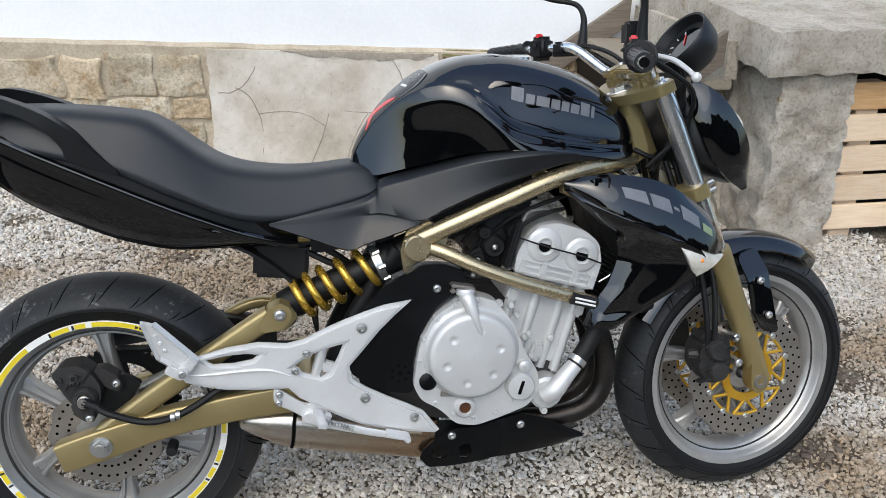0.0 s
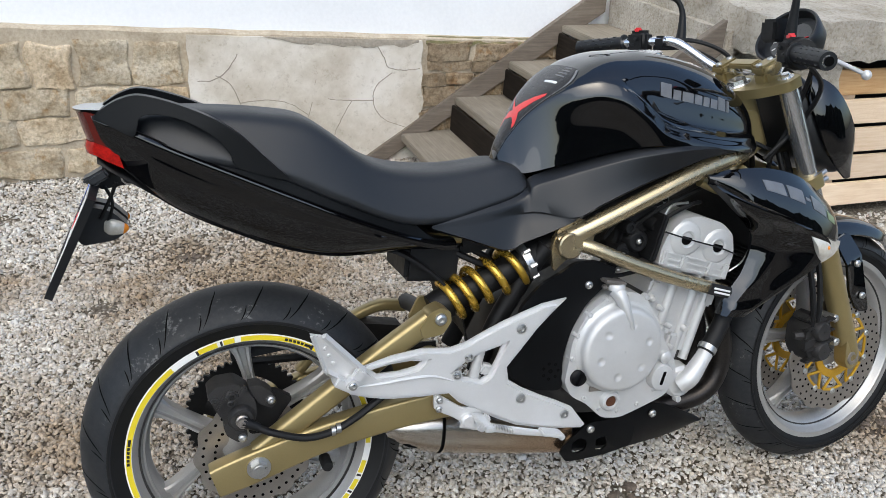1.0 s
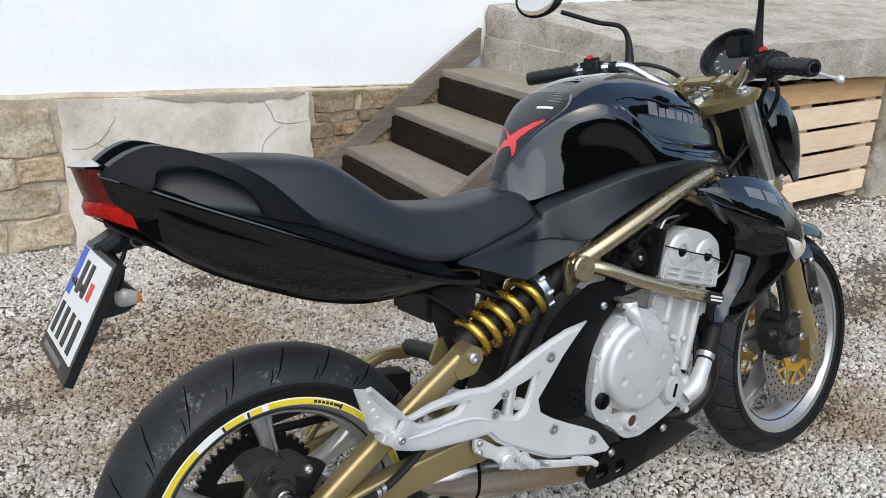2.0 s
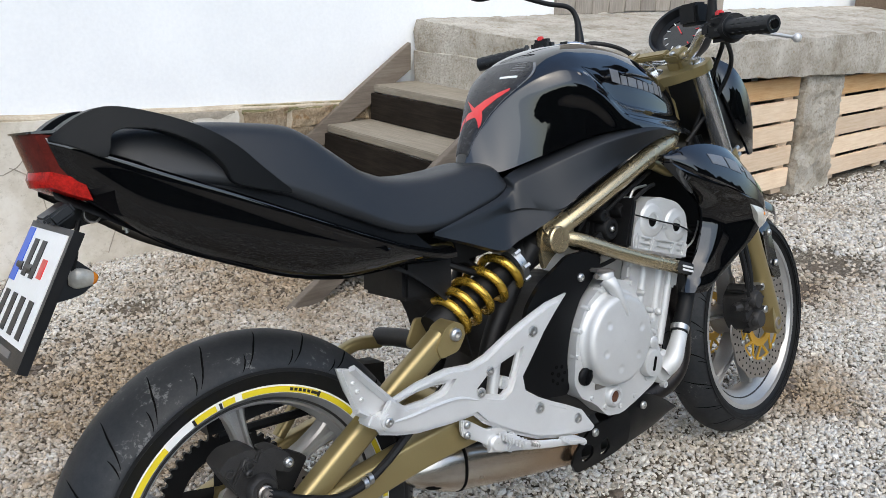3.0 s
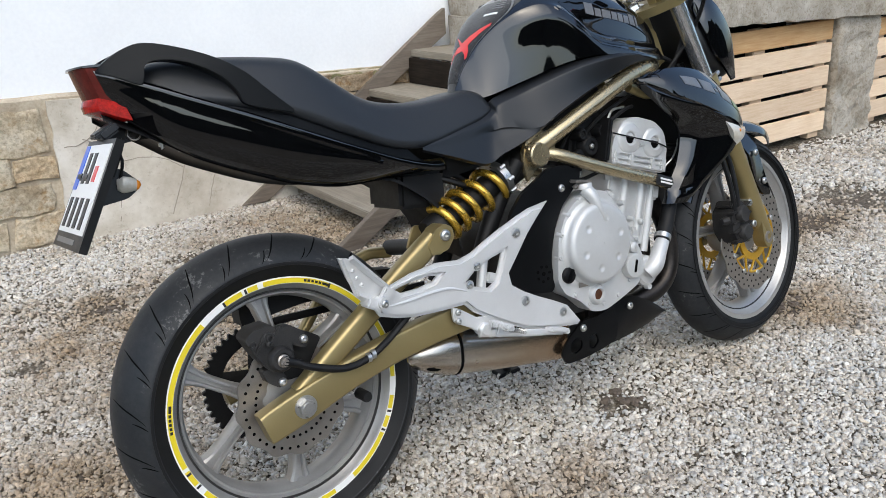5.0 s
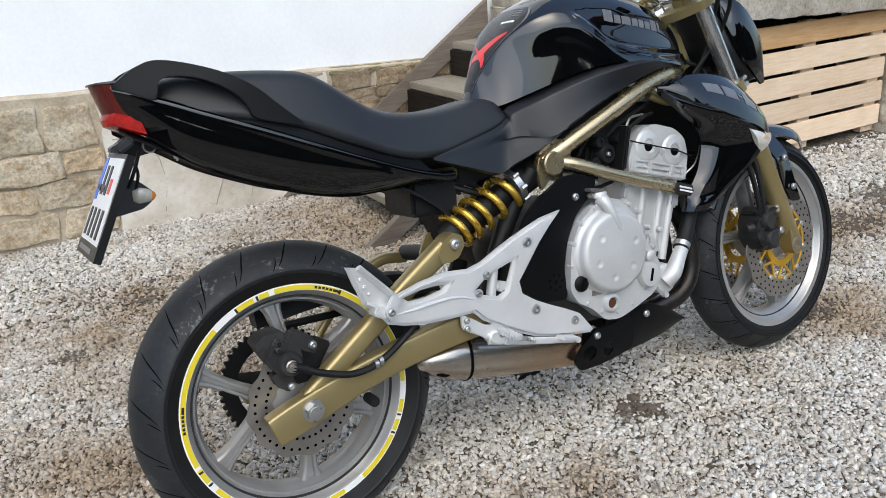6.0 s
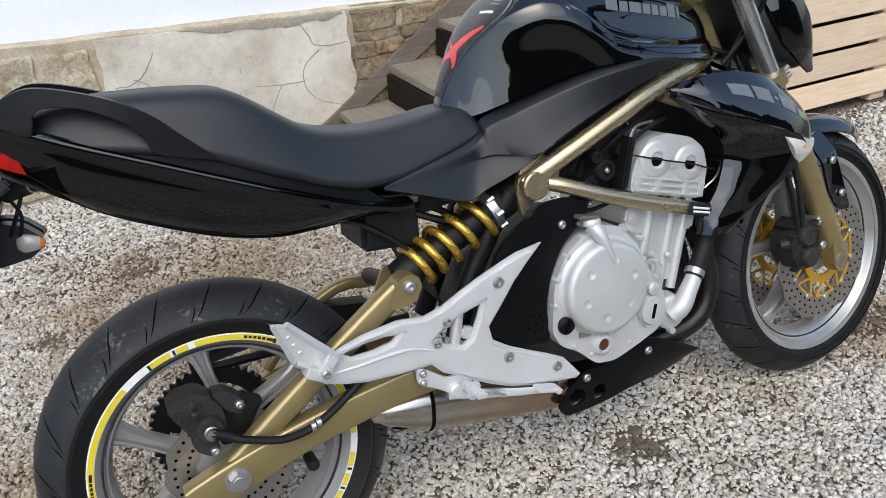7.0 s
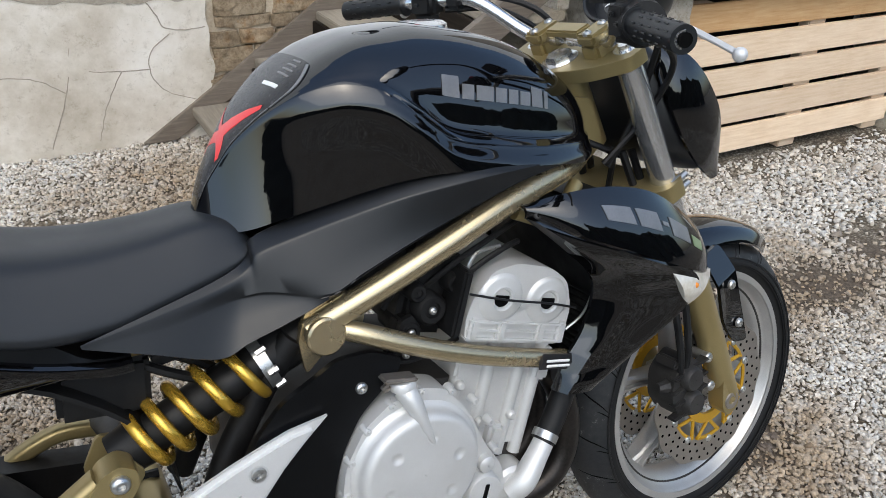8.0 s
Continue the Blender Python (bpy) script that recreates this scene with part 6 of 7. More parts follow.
lathe(bm, [(0.001, -0.180), (0.020, -0.180), (0.027, -0.179), (0.030, -0.174), (0.031, -0.158), (0.001, -0.158)], (0.833, 0, 0.368), "Y", 36)
oilc = part("round_cap", bm, CAST, cover, "round silver cap with a slot")
bm = bmesh.new()
box(bm, (0.007, 0.003, 0.030), (0.833, -0.1805, 0.368), (0, 18, 0), 0.001)
part("slot", bm, GROOVE, oilc)
bm = bmesh.new()
lathe(bm, [(0.001, -0.176), (0.009, -0.176), (0.013, -0.173), (0.014, -0.155), (0.001, -0.155)], (0.842, 0, 0.410), "Y", 20)
part("small_boss", bm, CAST, cover)
bm = bmesh.new()
lathe(bm, [(0.001, -0.171), (0.014, -0.171), (0.018, -0.168), (0.019, -0.155), (0.001, -0.155)], (0.642, 0, 0.393), "Y", 24)
box(bm, (0.007, 0.010, 0.030), (0.642, -0.173, 0.393), (0, 28, 0), 0.002)
part("black_plug", bm, RAILBLACK, cover, "black screw plug")
bm = bmesh.new()
lathe(bm, [(0.012, -0.170), (0.014, -0.174), (0.019, -0.173), (0.023, -0.168), (0.024, -0.15), (0.012, -0.15)], (0.717, 0, 0.330), "Y", 28)
part("sight_ring", bm, CAST, cover)
bm = bmesh.new()
lathe(bm, [(0.001, -0.169), (0.0125, -0.169), (0.0125, -0.16), (0.001, -0.16)], (0.717, 0, 0.330), "Y", 24)
part("sight_glass", bm, OILGLASS, cover, "brown oil sight glass")
bm = bmesh.new()
box(bm, (0.034, 0.002, 0.012), (0.684, -0.1645, 0.362), (0, 4, 0), 0.001)
part("stamped_label", bm, DISC, cover)
bm = bmesh.new()
tube(bm, [(0.750, -0.1885, 0.488), (0.738, -0.184, 0.522), (0.728, -0.172, 0.556), (0.722, -0.160, 0.570)], [0.003, 0.009, 0.014, 0.016], 14, 14)
lathe(bm, [(0.001, 0.010), (0.016, 0.010), (0.019, 0.006), (0.019, -0.002), (0.001, -0.002)], (0.722, -0.158, 0.574), "Z", 20)
filler = part("oil_filler", bm, CAST, engine, "cast oil filler neck")
bm = bmesh.new()
box(bm, (0.050, 0.026, 0.008), (0.716, -0.158, 0.588), (0, 12, 0), 0.003)
box(bm, (0.012, 0.012, 0.010), (0.696, -0.160, 0.580), (0, 12, 0), 0.003)
part("filler_lever", bm, DISC, filler)

# cylinder and head
EA = radians(17)  # forward lean of the cylinders
EM = Matrix.Translation((0.86, 0, 0.49)) @ Matrix.Rotation(EA, 4, "Y")
bm = bmesh.new()
box(bm, (0.150, 0.250, 0.190), (0.020, 0, 0.010), (0, 0, 0), 0.012, 3)
box(bm, (0.03, 0.02, 0.05), (0.094, -0.128, 0.06), (0, 0, 0), 0.006)
box(bm, (0.026, 0.024, 0.03), (-0.052, -0.13, 0.055), (0, 0, 0), 0.005)
box(bm, (0.026, 0.024, 0.04), (0.035, -0.13, -0.055), (0, 0, 0), 0.006)
bm.transform(EM)
cyl = part("cylinder_block", bm, CAST, engine, "silver cast cylinder block")
for x in (-0.05, 0.0, 0.055, 0.088):
    bm = bmesh.new()
    tube(bm, [(x, -0.122, -0.09), (x, -0.126, 0.10)], 0.011, 4, 10)
    bm.transform(EM)
    part("bolt_column", bm, CAST, cyl)
for x, z in ((-0.05, 0.03), (0.0, -0.03), (0.035, -0.07), (0.055, -0.02), (0.094, 0.085), (0.012, -0.085)):
    bm = bmesh.new()
    bolt(bm, (x, -0.134, z), (0, -1, 0), 0.008, 0.010, False)
    bm.transform(EM)
    part("block_bolt", bm, CAST, cyl)
HM = EM @ Matrix.Translation((0.02, 0, 0.10))
bm = bmesh.new()
slab_poly(bm, rounded([(-0.087, 0.0), (-0.092, 0.035), (-0.088, 0.062), (-0.064, 0.106), (-0.026, 0.120), (0.034, 0.118), (0.070, 0.100), (0.088, 0.060), (0.088, 0.030), (0.082, 0.0)]), -0.146, 0.146, (), 0.010, 3)
bm.transform(HM)
head = part("cylinder_head", bm, CAST, engine, "silver cast cylinder head with round bosses")
for k in range(3):
    bm = bmesh.new()
    box(bm, (0.176 - 0.004 * k, 0.304, 0.0045), (-0.002, 0, 0.006 + 0.0125 * k), (0, 0, 0), 0.0015)
    bm.transform(HM)
    part("rib", bm, CAST, head)
for x in (-0.042, 0.040):
    bm = bmesh.new()
    lathe(bm, [(0.001, -0.1485), (0.0128, -0.1485), (0.0142, -0.1518), (0.0180, -0.1530), (0.0215, -0.1515), (0.0300, -0.1512), (0.0345, -0.1497), (0.0375, -0.145), (0.001, -0.145)], (x, 0, 0.068), "Y", 36)
    bm.transform(HM)
    boss = part("cam_boss", bm, CAST, head)
    bm = bmesh.new()
    prof = [(0.0128 * math.cos(radians(a)), 0.0128 * math.sin(radians(a))) for a in range(160, 381, 10)]
    slab_poly(bm, [(x + p, 0.068 + q) for p, q in prof], -0.1493, -0.148, (), 0)
    bm.transform(HM)
    part("dark_recess", bm, GROOVE, boss)
bm = bmesh.new()
tube(bm, [(-0.098, -0.150, 0.072), (-0.04, -0.158, 0.069), (0.04, -0.158, 0.067), (0.096, -0.150, 0.060)], 0.0018, 12, 6)
bm.transform(HM)
part("cable", bm, DARK, head, "thin black cable across the head")
bm = bmesh.new()
box(bm, (0.022, 0.010, 0.012), (0.0, -0.1475, 0.060), (0, 0, 0), 0.003)
bm.transform(HM)
part("boss_web", bm, CAST, head)
for x in (-0.078, -0.03, 0.04, 0.078):
    bm = bmesh.new()
    box(bm, (0.016, 0.012, 0.034), (x, -0.1475, 0.020), (0, 0, 0), 0.004)
    bm.transform(HM)
    part("flange_lug", bm, CAST, head)
bm = bmesh.new()
tube(bm, [(0.10, -0.135, 0.02), (0.122, -0.14, 0.05), (0.128, -0.14, 0.10), (0.112, -0.13, 0.145)], 0.0022, 16, 6)
bm.transform(HM)
part("looped_cable", bm, BOLT, head)
bm = bmesh.new()
box(bm, (0.014, 0.05, 0.10), (-0.104, -0.125, 0.055), (0, 0, 0), 0.004)
bm.transform(HM)
part("side_hose", bm, DARK, head)
# throttle bodies and cables under the frame tube
bm = bmesh.new()
for x, z, rr in ((0.79, 0.655, 0.024), (0.755, 0.63, 0.017), (0.83, 0.685, 0.016), (0.77, 0.685, 0.014)):
    lathe(bm, [(0.001, -0.122), (rr * 0.45, -0.122), (rr * 0.5, -0.126), (rr * 0.8, -0.126), (rr, -0.120), (rr, -0.05), (0.001, -0.05)], (x, 0, z), "Y", 18)
box(bm, (0.085, 0.20, 0.13), (0.800, 0, 0.672), (0, 17, 0), 0.010)
box(bm, (0.03, 0.03, 0.05), (0.745, -0.100, 0.62), (0, 30, 0), 0.004)
slab_poly(bm, rounded([(0.725, 0.600), (0.742, 0.648), (0.760, 0.655), (0.768, 0.640), (0.752, 0.598)]), -0.122, -0.112, (), 0.002)
part("throttle_body", bm, DARK, engine, "black throttle bodies and linkage")
for x, z in ((0.79, 0.655), (0.755, 0.63), (0.77, 0.615), (0.745, 0.60)):
    bm = bmesh.new()
    bolt(bm, (x, -0.124, z), (0, -1, 0), 0.006, 0.006)
    part("linkage_screw", bm, BOLT, engine)
for pts, mat in (([(0.79, -0.10, 0.68), (0.83, -0.12, 0.715), (0.88, -0.12, 0.735), (0.95, -0.10, 0.75)], DARK), ([(0.82, -0.11, 0.66), (0.85, -0.128, 0.70), (0.90, -0.13, 0.722), (0.935, -0.12, 0.725)], DARK),
                 ([(0.845, -0.125, 0.70), (0.862, -0.128, 0.725), (0.90, -0.128, 0.728)], BOLT), ([(0.72, -0.10, 0.60), (0.745, -0.115, 0.585), (0.79, -0.12, 0.59), (0.83, -0.12, 0.60)], DARK), ([(0.73, -0.09, 0.66), (0.76, -0.10, 0.70), (0.82, -0.10, 0.72)], DARK)):
    bm = bmesh.new()
    tube(bm, pts, 0.0045 if mat is DARK else 0.003, 16, 7)
    part("cable", bm, mat, engine)
# water pump, elbow and hose
bm = bmesh.new()
lathe(bm, [(0.001, -0.158), (0.03, -0.158), (0.036, -0.152), (0.038, -0.12), (0.001, -0.12)], (0.895, 0, 0.338), "Y", 28)
tube(bm, [(0.892, -0.155, 0.335), (0.91, -0.165, 0.352), (0.935, -0.160, 0.378), (0.962, -0.150, 0.402)], [0.022, 0.021, 0.018, 0.0165], 14, 14)
for q in (20, 140, 260):
    lathe(bm, [(0.001, -0.162), (0.007, -0.162), (0.008, -0.15), (0.001, -0.15)], (0.895 + 0.037 * math.cos(radians(q)), 0, 0.338 + 0.037 * math.sin(radians(q))), "Y", 10)
part("water_pump", bm, CAST, engine, "silver water pump with elbow")
bm = bmesh.new()
tube(bm, [(0.955, -0.151, 0.397), (0.985, -0.142, 0.43), (1.01, -0.135, 0.475), (1.03, -0.12, 0.52)], 0.0185, 14, 14)
hose = part("water_hose", bm, DARK, engine, "black water hose")
bm = bmesh.new()
tube(bm, [(0.958, -0.150, 0.400), (0.966, -0.147, 0.409)], 0.0205, 2, 16)
part("hose_clip", bm, BOLT, hose)
bm = bmesh.new()
slab_poly(bm, rounded([(0.985, 0.53), (1.02, 0.53), (1.025, 0.48), (1.0, 0.465), (0.985, 0.49)]), -0.15, -0.13, (), 0.003)
part("engine_mount", bm, IRON, bike)
for x, z in ((1.003, 0.488), (1.008, 0.515)):
    bm = bmesh.new()
    bolt(bm, (x, -0.15, z), (0, -1, 0), 0.010, 0.008)
    part("mount_bolt", bm, BOLT, bike)
# exhaust pipes, silencer, belly pan
for y in (-0.085, 0.01):
    bm = bmesh.new()
    tube(bm, [(0.95, y, 0.52), (1.01, y, 0.48), (1.045, y, 0.40), (1.045, y, 0.32), (1.01, y, 0.268), (0.94, y + 0.01, 0.245), (0.80, y * 0.6, 0.235)], 0.0235, 34, 14)
    part("exhaust_pipe", bm, PIPE, bike, "heat-browned exhaust pipe")


def oval_loft(stations, m=36):
    """Stations of (x, y, z, half width, half height)."""
    rings = []
    for x, y, z, w, h in stations:
        rings.append([(x + 0.18 * h * math.sin(q) * 0.9, y + math.copysign(abs(math.cos(q)) ** 0.75, math.cos(q)) * w, z + math.copysign(abs(math.sin(q)) ** 0.75, math.sin(q)) * h) for q in [2 * math.pi * k / m for k in range(m)]])
    return rings


bm = bmesh.new()
P = spline([(0.372, -0.052, 0.284), (0.50, -0.048, 0.256), (0.66, -0.045, 0.226)], 16)
bridge(bm, oval_loft([(p.x, p.y, p.z, 0.066, 0.052 + 0.001 * k * 0.1) for k, p in enumerate(P)]))
silencer = part("silencer", bm, STEEL, bike, "brushed steel silencer browned by heat")
bm = bmesh.new()
bridge(bm, oval_loft([(0.370, -0.052, 0.2845, 0.0675, 0.0535), (0.366, -0.052, 0.2853, 0.0675, 0.0535)]))
part("seam_ring", bm, GROOVE, silencer)
bm = bmesh.new()
bridge(bm, oval_loft([(0.364, -0.052, 0.2858, 0.0665, 0.0525), (0.34, -0.053, 0.291, 0.064, 0.049), (0.31, -0.055, 0.297, 0.058, 0.041), (0.28, -0.057, 0.302, 0.047, 0.030), (0.262, -0.058, 0.304, 0.034, 0.020), (0.256, -0.058, 0.305, 0.018, 0.010)]))
part("end_cone", bm, STEEL, silencer, "brushed steel silencer end cone")
bm = bmesh.new()
on = Vector((-0.25, -0.86, -0.44)).normalized()
ol = (Vector((0.95, -0.22, -0.12)) - on * on.dot(Vector((0.95, -0.22, -0.12)))).normalized()
bmesh.ops.create_uvsphere(bm, u_segments=28, v_segments=12, radius=1.0, matrix=Matrix.Translation((0.316, -0.1035, 0.274)) @ Matrix((ol, on.cross(ol), on)).transposed().to_4x4() @ Matrix.Diagonal((0.030, 0.0135, 0.006, 1)))
part("outlet", bm, GROOVE, silencer, "dark oval exhaust outlet")
bm = bmesh.new()
slab_poly(bm, rounded([(0.640, 0.278), (0.668, 0.282), (0.660, 0.252), (0.634, 0.25)]), -0.118, -0.112, (), 0.002)
part("hanger_tab", bm, STEEL, silencer)
for sg in (-1, 1):
    bm = bmesh.new()
    hole1 = [(0.652, 0.222), (0.672, 0.232), (0.690, 0.222), (0.688, 0.200), (0.668, 0.192), (0.655, 0.200)]
    hole2 = [(0.710, 0.222), (0.734, 0.226), (0.742, 0.202), (0.730, 0.188), (0.714, 0.190)]
    slab_poly(bm, rounded([(0.626, 0.202), (0.634, 0.222), (0.662, 0.243), (0.694, 0.264), (0.745, 0.263), (0.800, 0.275), (0.806, 0.235), (0.800, 0.188), (0.760, 0.178), (0.70, 0.172), (0.645, 0.174)]), sg * 0.128, sg * 0.122, (rounded(hole1, 3), rounded(hole2, 3)), 0.002)
    for v in bm.verts:
        v.co.y -= sg * 0.014 * max(0.0, (0.21 - v.co.z) / 0.05)
    panel(bm, [(0.785, sg * 0.124, 0.271), (0.82, sg * 0.126, 0.278), (0.85, sg * 0.1265, 0.284), (0.885, sg * 0.124, 0.272), (0.94, sg * 0.113, 0.242), (0.998, sg * 0.093, 0.205)],
          [(0.785, sg * 0.114, 0.180), (0.82, sg * 0.110, 0.180), (0.85, sg * 0.106, 0.180), (0.885, sg * 0.102, 0.181), (0.94, sg * 0.097, 0.186), (0.998, sg * 0.090, 0.197)], 24, 10, 0.008, 0.005, (0, sg, 0))
    pan = part("belly_pan", bm, RAILBLACK, bike, "matte black belly pan side")
    for x, z in ((0.696, 0.249), (0.845, 0.262)):
        bm = bmesh.new()
        bolt(bm, (x, sg * (0.128 if x < 0.8 else 0.132), z), (0, sg, 0), 0.009, 0.006)
        part("pan_bolt", bm, BOLT, pan)
bm = bmesh.new()
panel(bm, [(0.66, -0.085, 0.178), (0.80, -0.085, 0.170), (0.92, -0.07, 0.185), (1.005, -0.05, 0.200)], [(0.66, 0.085, 0.178), (0.80, 0.085, 0.170), (0.92, 0.07, 0.185), (1.005, 0.05, 0.200)], 14, 6, 0.012, 0.005, (0, 0, -1))
part("belly_pan_floor", bm, MATTE, bike)

# black frame cover behind the footrest bracket
bm = bmesh.new()
slab_poly(bm, rounded([(0.482, 0.420), (0.505, 0.490), (0.520, 0.553), (0.560, 0.593), (0.602, 0.613), (0.638, 0.632), (0.686, 0.631), (0.728, 0.610), (0.724, 0.594), (0.697, 0.570), (0.662, 0.541), (0.632, 0.491), (0.614, 0.432), (0.616, 0.360), (0.55, 0.372)]), -0.146, -0.136, (), 0.004, 2)
fc = part("frame_cover", bm, RAILBLACK, bike, "matte black frame cover")
bm = bmesh.new()
bolt(bm, (0.667, -0.146, 0.583), (0, -1, 0), 0.0085, 0.006)
part("cover_bolt", bm, BOLT, fc)
bm = bmesh.new()
for k in range(7):
    q = 2 * math.pi * k / 7
    lathe(bm, [(0.001, -0.1468), (0.0035, -0.1468), (0.0035, -0.145), (0.001, -0.145)], (0.588 + 0.017 * math.cos(q), 0, 0.408 + 0.017 * math.sin(q)), "Y", 10)
lathe(bm, [(0.001, -0.1468), (0.005, -0.1468), (0.005, -0.145), (0.001, -0.145)], (0.588, 0, 0.408), "Y", 10)
part("vent_pattern", bm, GROOVE, fc)

# silver footrest bracket
bm = bmesh.new()
outer = [(0.613, 0.566), (0.560, 0.560), (0.523, 0.549), (0.480, 0.535), (0.439, 0.519), (0.400, 0.502), (0.367, 0.495), (0.314, 0.502), (0.253, 0.496), (0.205, 0.484), (0.172, 0.474), (0.160, 0.455), (0.172, 0.432), (0.205, 0.420), (0.245, 0.410), (0.314, 0.404), (0.365, 0.402),
         (0.385, 0.380), (0.429, 0.352), (0.470, 0.328), (0.507, 0.309), (0.550, 0.296), (0.600, 0.285), (0.655, 0.276), (0.664, 0.282), (0.632, 0.327), (0.595, 0.348), (0.559, 0.366), (0.520, 0.388), (0.490, 0.410), (0.486, 0.438), (0.515, 0.470), (0.548, 0.508), (0.580, 0.538)]
holeA = [(0.213, 0.474), (0.251, 0.480), (0.290, 0.481), (0.312, 0.477), (0.300, 0.468), (0.265, 0.463), (0.225, 0.464)]
holeB = [(0.378, 0.447), (0.404, 0.465), (0.440, 0.478), (0.476, 0.486), (0.462, 0.455), (0.447, 0.428), (0.430, 0.420), (0.395, 0.432)]
slab_poly(bm, outer, -0.166, -0.146, (holeA, holeB), 0.0075, 4)
bracket = part("footrest_bracket", bm, SILVER, bike, "silver cast aluminium footrest bracket", 50)
bm = bmesh.new()
tube(bm, [(0.182, -0.1655, 0.448), (0.23, -0.1660, 0.447), (0.28, -0.1660, 0.449), (0.33, -0.1660, 0.446), (0.372, -0.1655, 0.430)], [0.0015, 0.0032, 0.0036, 0.0032, 0.0015], 24, 8)
part("cast_ridge", bm, SILVER, bracket)
for x, z, rr in ((0.513, 0.518, 0.0115), (0.514, 0.370, 0.0115), (0.404, 0.474, 0.009), (0.380, 0.440, 0.009), (0.612, 0.318, 0.0105)):
    bm = bmesh.new()
    lathe(bm, [(0.001, -0.1668), (rr * 0.36, -0.1668), (rr * 0.42, -0.1700), (rr * 0.80, -0.1692), (rr * 0.90, -0.166), (0.001, -0.160)], (x, 0, z), "Y", 20)
    bb = part("bracket_bolt", bm, BOLT, bracket)
    bm = bmesh.new()
    lathe(bm, [(rr * 0.92, -0.1655), (rr * 0.92, -0.1664), (rr * 1.12, -0.1664), (rr * 1.12, -0.1655)], (x, 0, z), "Y", 24)
    part("bolt_recess", bm, CAST, bb)
bm = bmesh.new()
tube(bm, [(0.415, -0.145, 0.405), (0.425, -0.145, 0.44), (0.44, -0.142, 0.49)], 0.011, 8, 10)
box(bm, (0.025, 0.02, 0.022), (0.445, -0.148, 0.437), (0, 20, 0), 0.004)
part("brake_master_cylinder", bm, CAST, bike, "small silver brake master cylinder")
# passenger footrest, folded up
bm = bmesh.new()
slab_poly(bm, [(0.103, 0.565), (0.121, 0.560), (0.130, 0.556), (0.190, 0.490), (0.188, 0.468), (0.170, 0.462), (0.146, 0.478), (0.131, 0.487), (0.114, 0.526)], -0.166, -0.156, (), 0.002, 2)
for v in bm.verts:
    v.co.y += 0.10 * (0.50 - v.co.z)
peg = part("passenger_footrest", bm, SILVER, bike, "folded silver passenger footrest")
for a, b, w in (((0.127, 0.560), (0.199, 0.478), 0.0065), ((0.106, 0.563), (0.128, 0.487), 0.004), ((0.131, 0.487), (0.176, 0.456), 0.006)):
    bm = bmesh.new()
    tube(bm, [(a[0], -0.168 + 0.1 * (0.5 - a[1]), a[1]), (b[0], -0.168 + 0.1 * (0.5 - b[1]), b[1])], w, 6, 4, 1.3)
    part("rim_bar", bm, SILVER, peg, "", 20)
for k in range(3):
    bm = bmesh.new()
    x, z = 0.128 + 0.007 * k, 0.535 - 0.016 * k
    bolt(bm, (x, -0.166 + 0.1 * (0.5 - z), z), (0, -1, 0), 0.0042, 0.003)
    part("stud", bm, SILVER, peg)
bm = bmesh.new()
bar(bm, (0.172, -0.190, 0.462), (0.172, -0.145, 0.462), 0.0115, 0.0115, 18)
box(bm, (0.036, 0.034, 0.020), (0.158, -0.166, 0.462), (0, 32, 0), 0.003)
box(bm, (0.022, 0.012, 0.030), (0.184, -0.176, 0.474), (0, 40, 0), 0.003)
part("hinge", bm, SILVER, peg)
bm = bmesh.new()
bolt(bm, (0.172, -0.190, 0.462), (0, -1, 0), 0.008, 0.004)
part("pivot_bolt", bm, BOLT, peg)
# rider's footrest and brake pedal
bm = bmesh.new()
slab_poly(bm, rounded([(0.336, 0.404), (0.353, 0.396), (0.392, 0.366), (0.419, 0.366), (0.440, 0.348), (0.424, 0.318), (0.402, 0.326), (0.373, 0.350), (0.334, 0.372)], 2), -0.160, -0.150, (), 0.0025)
rpeg = part("rider_footrest", bm, SILVER, bike, "ribbed silver rider footrest")
bm = bmesh.new()
for k in range(8):
    y = -0.168 - 0.0075 * k
    box(bm, (0.019, 0.0042, 0.013), (0.418 + 0.0012 * k, y, 0.349 - 0.0006 * k), (0, 12, 4), 0.0014)
box(bm, (0.013, 0.066, 0.008), (0.4225, -0.193, 0.3472), (0, 12, 4), 0.002)
part("tread_block", bm, SILVER, rpeg)
for x, z, rr in ((0.346, 0.391, 0.007), (0.344, 0.373, 0.007), (0.418, 0.326, 0.011)):
    bm = bmesh.new()
    bolt(bm, (x, -0.160, z), (0, -1, 0), rr, 0.006)
    part("pivot_bolt", bm, BOLT, rpeg)
bm = bmesh.new()
tube(bm, [(0.388, -0.163, 0.336), (0.44, -0.170, 0.322), (0.513, -0.174, 0.301), (0.560, -0.176, 0.289), (0.594, -0.178, 0.279)], [0.010, 0.009, 0.008, 0.007, 0.006], 20, 8, 0.55)
box(bm, (0.046, 0.030, 0.008), (0.574, -0.184, 0.292), (0, 16, 0), 0.002)
box(bm, (0.012, 0.030, 0.012), (0.594, -0.184, 0.283), (0, 16, 0), 0.003)
lathe(bm, [(0.001, -0.172), (0.011, -0.172), (0.0145, -0.168), (0.0145, -0.145), (0.001, -0.145)], (0.402, 0, 0.340), "Y", 18)
box(bm, (0.016, 0.016, 0.034), (0.432, -0.172, 0.333), (0, 30, 0), 0.003)
part("brake_pedal", bm, SILVER, bike, "worn silver rear brake pedal")
bm = bmesh.new()
